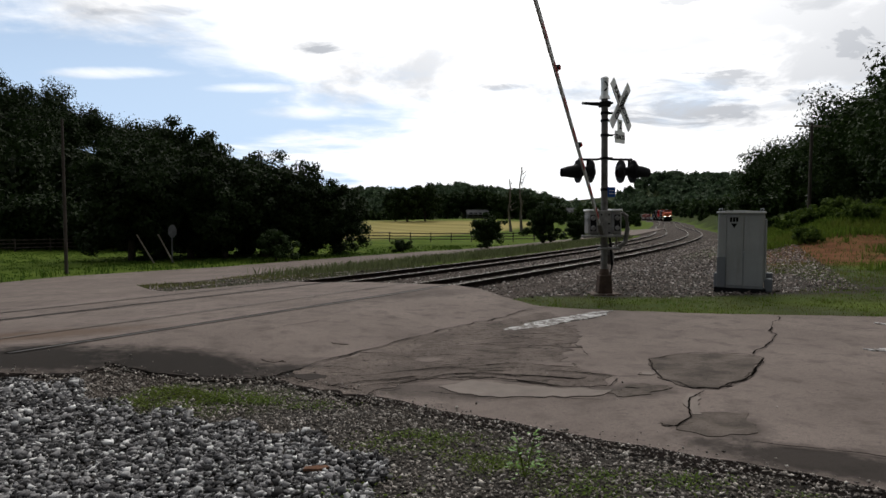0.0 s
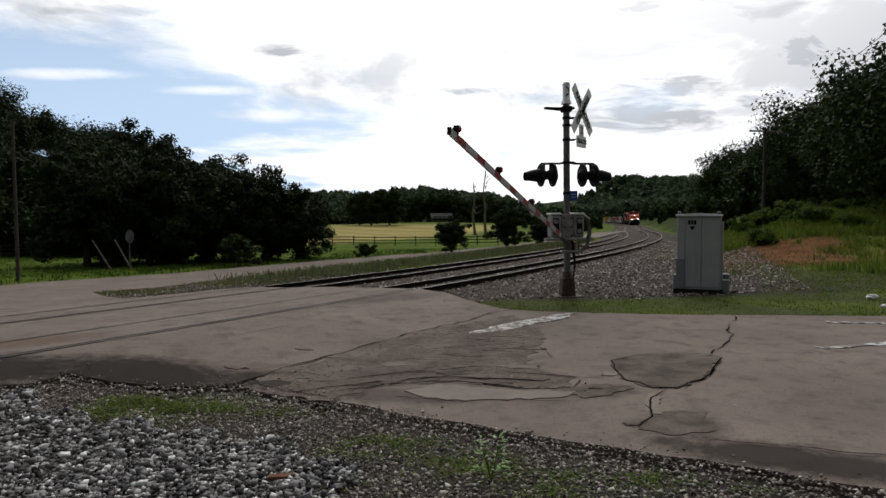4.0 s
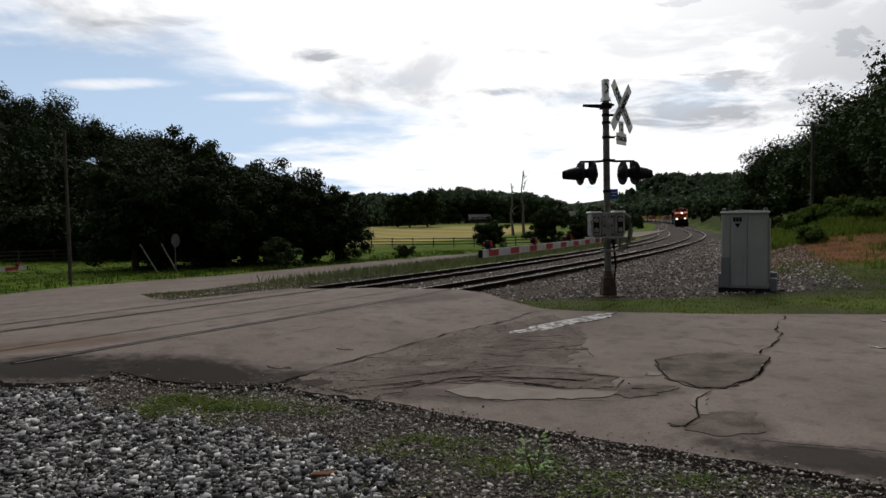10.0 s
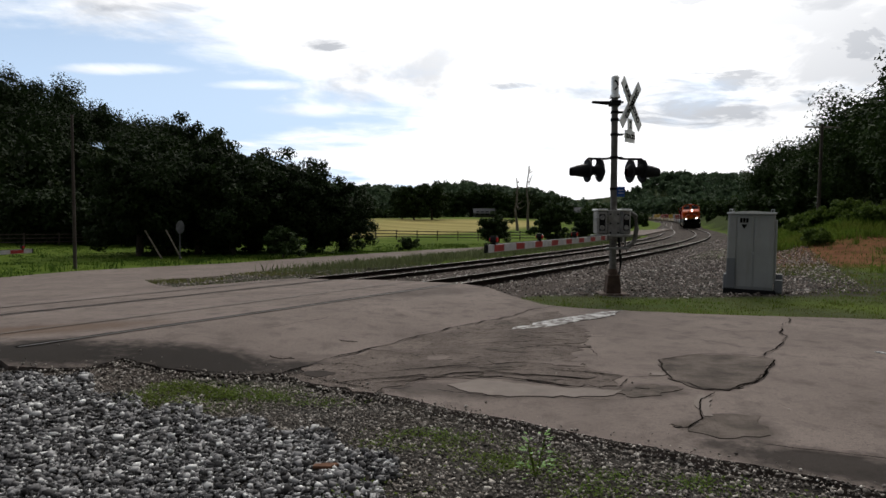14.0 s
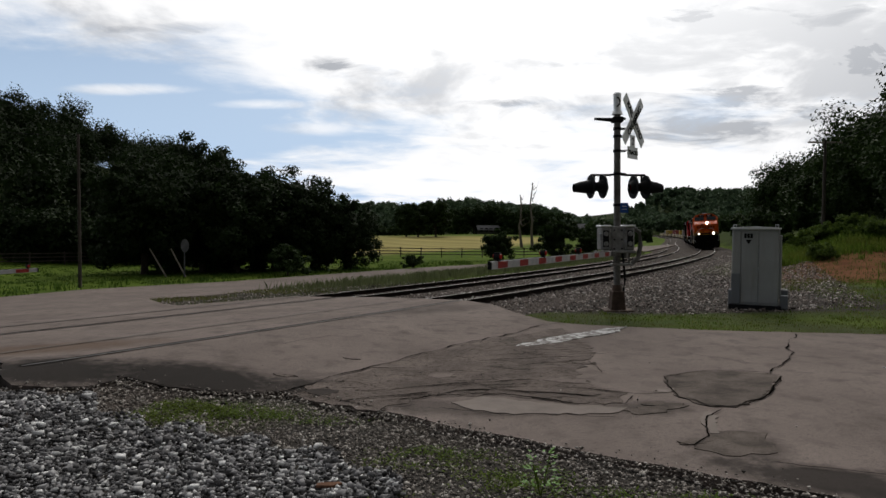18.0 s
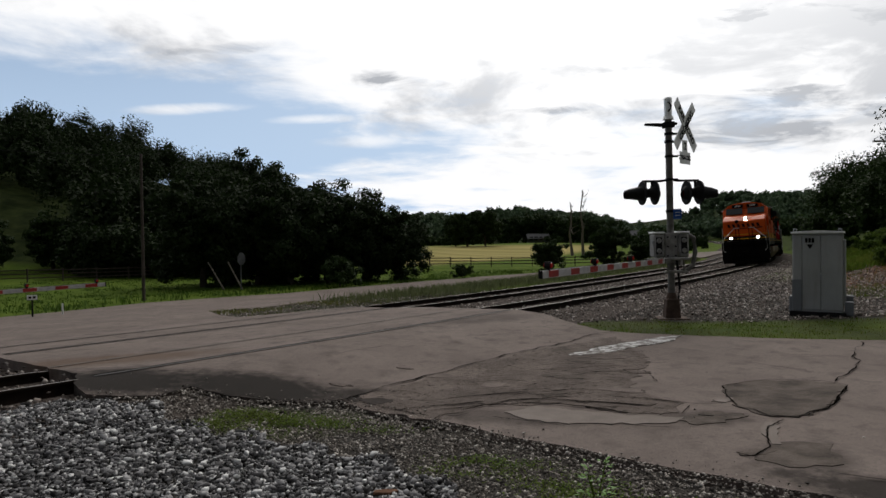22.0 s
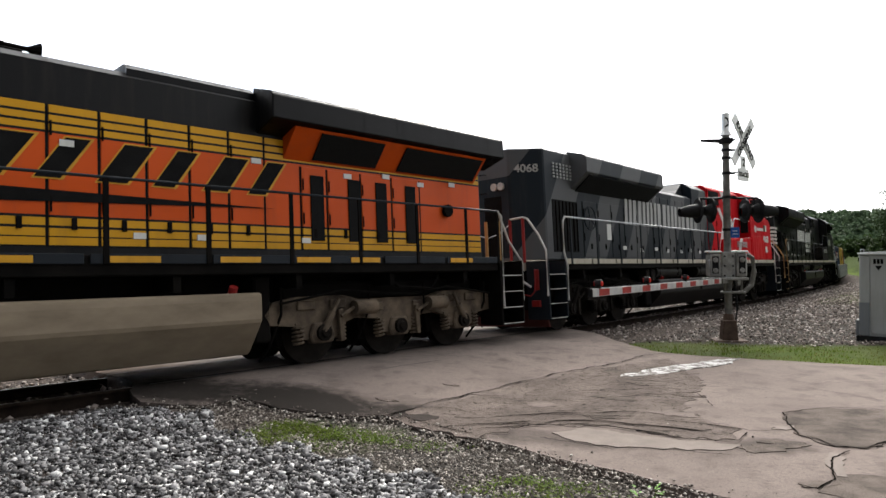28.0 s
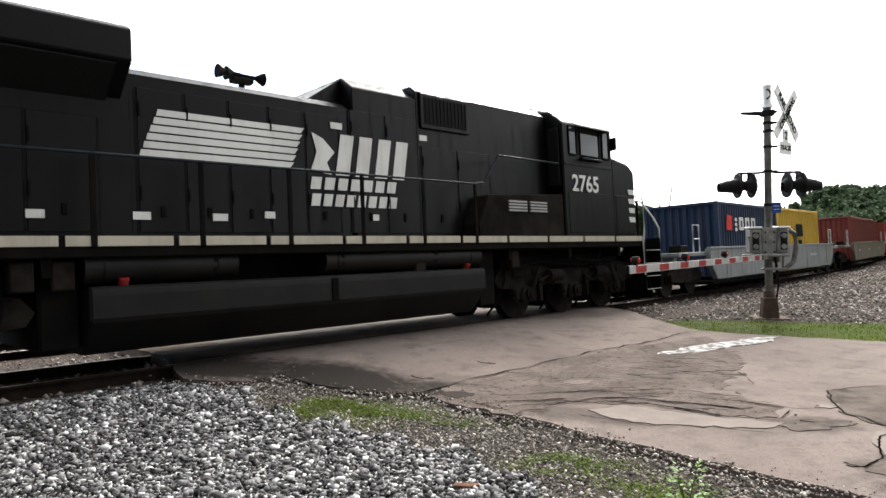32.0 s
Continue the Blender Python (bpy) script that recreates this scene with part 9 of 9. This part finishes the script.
k = Mat("single_stone", 0.9, spec=0.1)
v = k.rand()
c = k.mix(k.span(v, 0, 0.7), (0.045, 0.044, 0.045), (0.19, 0.19, 0.193))
c = k.mix(k.span(v, 0.8, 1.0), c, (0.42, 0.42, 0.41))
k.colour(k.mix(0.5, c, k.mix(k.span(k.noise(3, 4), 0.3, 0.7), (0.6, 0.6, 0.6), (1.3, 1.3, 1.3)), "MULTIPLY"))
M["stone_one"] = k.m
build_stones()


def blades(name, x, y, height, width, material, label, seed, z=None, bow=0.35):
    """Grass: for each place a bent blade of two pieces."""
    rnd = np.random.default_rng(seed)
    n = len(x)
    z = ground_z(x, y) if z is None else z
    h = height * rnd.uniform(0.5, 1.25, n)
    a = rnd.uniform(0, 6.28, n)
    lean = h * bow * rnd.uniform(0.2, 1.3, n)
    side = np.stack([-np.sin(a), np.cos(a), 0 * a], -1) * (width * rnd.uniform(0.6, 1.3, n) / 2)[:, None]
    base = np.stack([x, y, z - 0.01], -1)
    mid = base + np.stack([np.cos(a) * lean * 0.35, np.sin(a) * lean * 0.35, h * 0.6], -1)
    tip = base + np.stack([np.cos(a) * lean, np.sin(a) * lean, h], -1)
    quad = np.stack([base - side, base + side, mid + side * 0.7, tip, mid - side * 0.7], 1)
    me = soup(name, quad.reshape(-1, 3), 5, M[material])
    return tagged(new(name, me), label, "grass", kind="stuff")


def low_leaves(name, x, y, size, material, label, seed):
    """Creeping ground plants: small leaves lying at all angles a little above the gravel, thinner towards bare spots."""
    rnd = np.random.default_rng(seed)
    keep = np.sin(11 * x + 3 * np.sin(7 * y)) + np.cos(13 * y + 4 * x) + rnd.normal(0, 0.9, len(x)) > -0.5
    x, y = x[keep], y[keep]
    n = len(x)
    p = np.stack([x, y, ground_z(x, y) + rnd.uniform(0.006, 0.035, n)], -1)
    a = rnd.uniform(0, 6.28, n)
    u = np.stack([np.cos(a), np.sin(a), rnd.uniform(-0.2, 0.8, n)], -1)
    v = np.stack([-np.sin(a), np.cos(a), rnd.uniform(-0.4, 0.4, n)], -1)
    ls = (size * rnd.uniform(0.6, 1.7, n))[:, None]
    quad = np.stack([p - u * ls, p + v * ls * 0.42, p + u * ls, p - v * ls * 0.42], 1)
    return tagged(new(name, soup(name, quad.reshape(-1, 3), 4, M[material])), label, "grass", kind="stuff")


def build_grass():
    rnd = np.random.default_rng(33)

    def clumpy(n, x0, x1, y0, y1, test, per=9, spread=0.07):
        cx, cy = rnd.uniform(x0, x1, n // per), rnd.uniform(y0, y1, n // per)
        x = np.repeat(cx, per) + rnd.normal(0, spread, len(cx) * per)
        y = np.repeat(cy, per) + rnd.normal(0, spread, len(cx) * per)
        keep = test(x, y) & ~inside(ROAD, x, y)
        return x[keep], y[keep]

    def verge(a, b):
        lo = np.interp(a, [0.9, 1.4, 2.0, 3.4, 4.9, 7.8, 14, 26], [15.6, 14.8, 13.8, 13.1, 12.5, 11.7, 9.2, 3.0])
        hi = np.interp(a, [0.9, 2.1, 3.6, 5.2, 6.3, 8.0, 10.7, 16, 26], [15.3, 15.0, 15.75, 15.0, 14.9, 15.5, 17.5, 23, 30])
        return (b > lo) & (b < hi)

    x, y = clumpy(22000, 0.9, 15.0, 8.5, 22.0, lambda a, b: verge(a, b) & (np.sin(2.3 * a + 1.1 * b) + np.sin(3.1 * b - 1.3 * a) + np.sin(5.7 * a) + 0.8 * np.sin(9.1 * b + 4 * a) > -0.45))
    blades("verge_grass", x, y, 0.062, 0.016, "blade", "patchy short green verge grass along the road", 1)
    x, y = clumpy(13000, 0.9, 15.0, 8.5, 22.0, verge, 6, 0.12)
    blades("verge_dry_grass", x, y, 0.055, 0.014, "blade_dry", "dry yellow stalks in the verge", 5)
    s, q = rnd.uniform(-12, 8, 9000), rnd.uniform(6.9, 13, 9000)
    p = on_line(s, q)
    ok = ~inside(ROAD, p[:, 0], p[:, 1]) & (np.sin(1.7 * s) + np.cos(2.3 * q + s) + 0.22 * (q - 9.5) > -0.1)
    blades("strip_grass", p[ok, 0], p[ok, 1], 0.12, 0.022, "blade_dry", "dry sparse grass on the gravel strip", 6)
    x, y = clumpy(60000, 12.0, 48.0, 33.0, 66.0, lambda a, b: (beside(a, b)[1] < -5.0) & (beside(a, b)[1] > -24), 14, 0.3)
    blades("bank_grass", x, y, 0.42, 0.075, "blade", "long green weeds on the bank", 2)
    x, y = clumpy(15000, 11.0, 34.0, 19.0, 36.0, lambda a, b: (beside(a, b)[1] + 0.9 * np.sin(1.9 * b + a) < -9.6) & (np.sin(1.3 * a + 0.7 * b) + np.sin(2.1 * b - 0.8 * a) > -0.2), 16, 0.22)
    blades("bank_weeds", x, y, 0.36, 0.05, "blade", "uneven clumps of green weeds on red earth", 23)
    x, y = clumpy(9000, 10.0, 30.0, 17.0, 40.0, lambda a, b: (beside(a, b)[1] < -5.5) & (a > 9.5), 8, 0.2)
    blades("bank_dry_grass", x, y, 0.13, 0.03, "blade_dry", "dry stalks among the bank weeds", 3)
    x, y = clumpy(15000, 9.0, 24.0, 15.0, 25.0, lambda a, b: (beside(a, b)[1] < -4.6) & (a + 0.8 * np.sin(2.1 * b) + 0.6 * np.sin(3 * a) > 10.6), 10, 0.14)
    blades("flat_grass", x, y, 0.055, 0.02, "blade", "patchy short grass on gravel", 4)
    for k, (cx, cy, rx, ry, n, h) in enumerate(((-2.7, 7.1, 0.7, 0.30, 3600, 0.05), (-2.0, 7.05, 0.55, 0.22, 1300, 0.05), (-3.1, 6.75, 0.35, 0.2, 700, 0.05), (-4.55, 7.05, 0.3, 0.14, 700, 0.06), (-0.25, 5.7, 0.7, 0.35, 1300, 0.06), (0.4, 5.2, 0.55, 0.4, 1700, 0.07), (1.0, 4.75, 0.5, 0.35, 900, 0.06), (-1.3, 6.85, 0.5, 0.2, 420, 0.05), (1.7, 4.7, 0.45, 0.3, 420, 0.05), (-0.6, 4.6, 0.6, 0.4, 420, 0.05), (2.3, 4.4, 0.3, 0.2, 160, 0.05))):
        r, a = np.sqrt(rnd.random(n)) * rnd.uniform(0.5, 1.1, n), rnd.uniform(0, 6.28, n)
        x, y = cx + rx * r * np.cos(a), cy + ry * r * np.sin(a)
        ok = ~inside(ROAD, x, y)
        low_leaves("grass_patch", x[ok], y[ok], 0.013, "blade", "low patch of grass growing through gravel", 10 + k)
    # tall seeding grass between the far track and the road beyond it
    s, q = rnd.uniform(-2.0, 60, 14000), rnd.uniform(7.2, 10.0, 14000)
    p = on_line(s, q)
    ok = ~inside(ROAD, p[:, 0], p[:, 1]) & (s + 2.2 * np.sin(3.1 * q + 1.7 * s) > 2.5)
    blades("seeding_grass", p[ok, 0], p[ok, 1], 0.36, 0.024, "blade_grey", "tall grey seeding grass beside the far rails", 20)
    x, y = clumpy(36000, -40, 12, 18, 66, lambda a, b: (beside(a, b)[1] > 11) & (np.hypot(a, b) < 70), 12, 0.25)
    blades("pasture_grass", x, y, 0.11, 0.045, "pasture", "rough green pasture grass", 21)
    x, y = clumpy(6000, -22, 8, 24, 62, lambda a, b: (beside(a, b)[1] > 12) & (beside(a, b)[1] < 24), 10, 0.3)
    blades("roadside_weeds", x, y, 0.30, 0.06, "pasture", "taller weeds along the far road edge", 22)
    # one leafy weed standing in the gravel
    wd = thing("weed", Matrix.Translation((0.57, 4.9, at_ground(0.57, 4.9))), "bright green leafy weed standing in gravel", "weed")
    r2 = random.Random(4)
    bm = bmesh.new()
    for k in range(4):
        tube(bm, (0, 0, 0), (r2.uniform(-0.1, 0.1), r2.uniform(-0.1, 0.1), r2.uniform(0.2, 0.36)), 0.005, 0.003, 5)
    part("stem", bm, M["blade"], wd)
    for k in range(70):
        h = r2.uniform(0.02, 0.34)
        a = r2.uniform(0, 6.28)
        c = Vector((0.12 * (1 - h) * math.cos(a), 0.12 * (1 - h) * math.sin(a), h))
        d = Vector((math.cos(a), math.sin(a), r2.uniform(-0.2, 0.6))).normalized() * r2.uniform(0.03, 0.06)
        sd = Vector((-math.sin(a), math.cos(a), 0)) * 0.012
        bm = bmesh.new()
        bm.faces.new([bm.verts.new(v) for v in (c, c + d * 0.5 + sd, c + d, c + d * 0.5 - sd)])
        part("leaf", bm, M["leaf_bright"], wd)


M["leaf_bright"] = simple("bright_leaf", (0.06, 0.15, 0.015), (0.10, 0.21, 0.025), 9, 0.6, bump=0)
build_grass()


def litter():
    z = at_ground(-1.06, 5.05)
    br = thing("brick_shard", Matrix.Translation((-1.0, 5.06, z + 0.03)) @ pose(0, 0, 0, 4, 3, 18), "flat orange brick shard lying in gravel", "brick")
    bm = bmesh.new()
    prism(bm, [(-0.10, -0.015), (0.02, -0.035), (0.105, 0.0), (0.08, 0.03), (-0.03, 0.024), (-0.08, 0.032)], 0.0, 0.022, "z", 0.004)
    part("shard", bm, M["brick_red"], br)
    ws = thing("white_stone", Matrix.Translation((-0.55, 5.18, at_ground(-0.55, 5.18) + 0.02)) @ pose(0, 0, 0, 5, 0, 30), "single white stone lying on gravel", "stone")
    bm = bmesh.new()
    bmesh.ops.create_icosphere(bm, subdivisions=2, radius=0.5)
    for v in bm.verts:
        v.co = Vector((v.co.x * 0.12, v.co.y * 0.06, v.co.z * 0.05)) * (1 + 0.25 * math.sin(7 * v.co.x + 5 * v.co.y))
    part("body", bm, M["sign_white"], ws)
    for x, y, sc, lab in ((10.3, 14.0, 0.28, "crumpled white paper litter in the verge"), (9.5, 12.6, 0.16, "scrap of white litter on the verge")):
        lt = thing("litter", Matrix.Translation((x, y, at_ground(x, y) + 0.06)), lab, "litter")
        bm = bmesh.new()
        bmesh.ops.create_icosphere(bm, subdivisions=2, radius=0.5)
        r3 = random.Random(int(x * 10))
        for v in bm.verts:
            v.co = Vector((v.co.x * sc, v.co.y * sc * 0.6, v.co.z * sc * 0.45)) * r3.uniform(0.7, 1.2)
        part("paper", bm, M["sign_white"], lt)


litter()

motions()
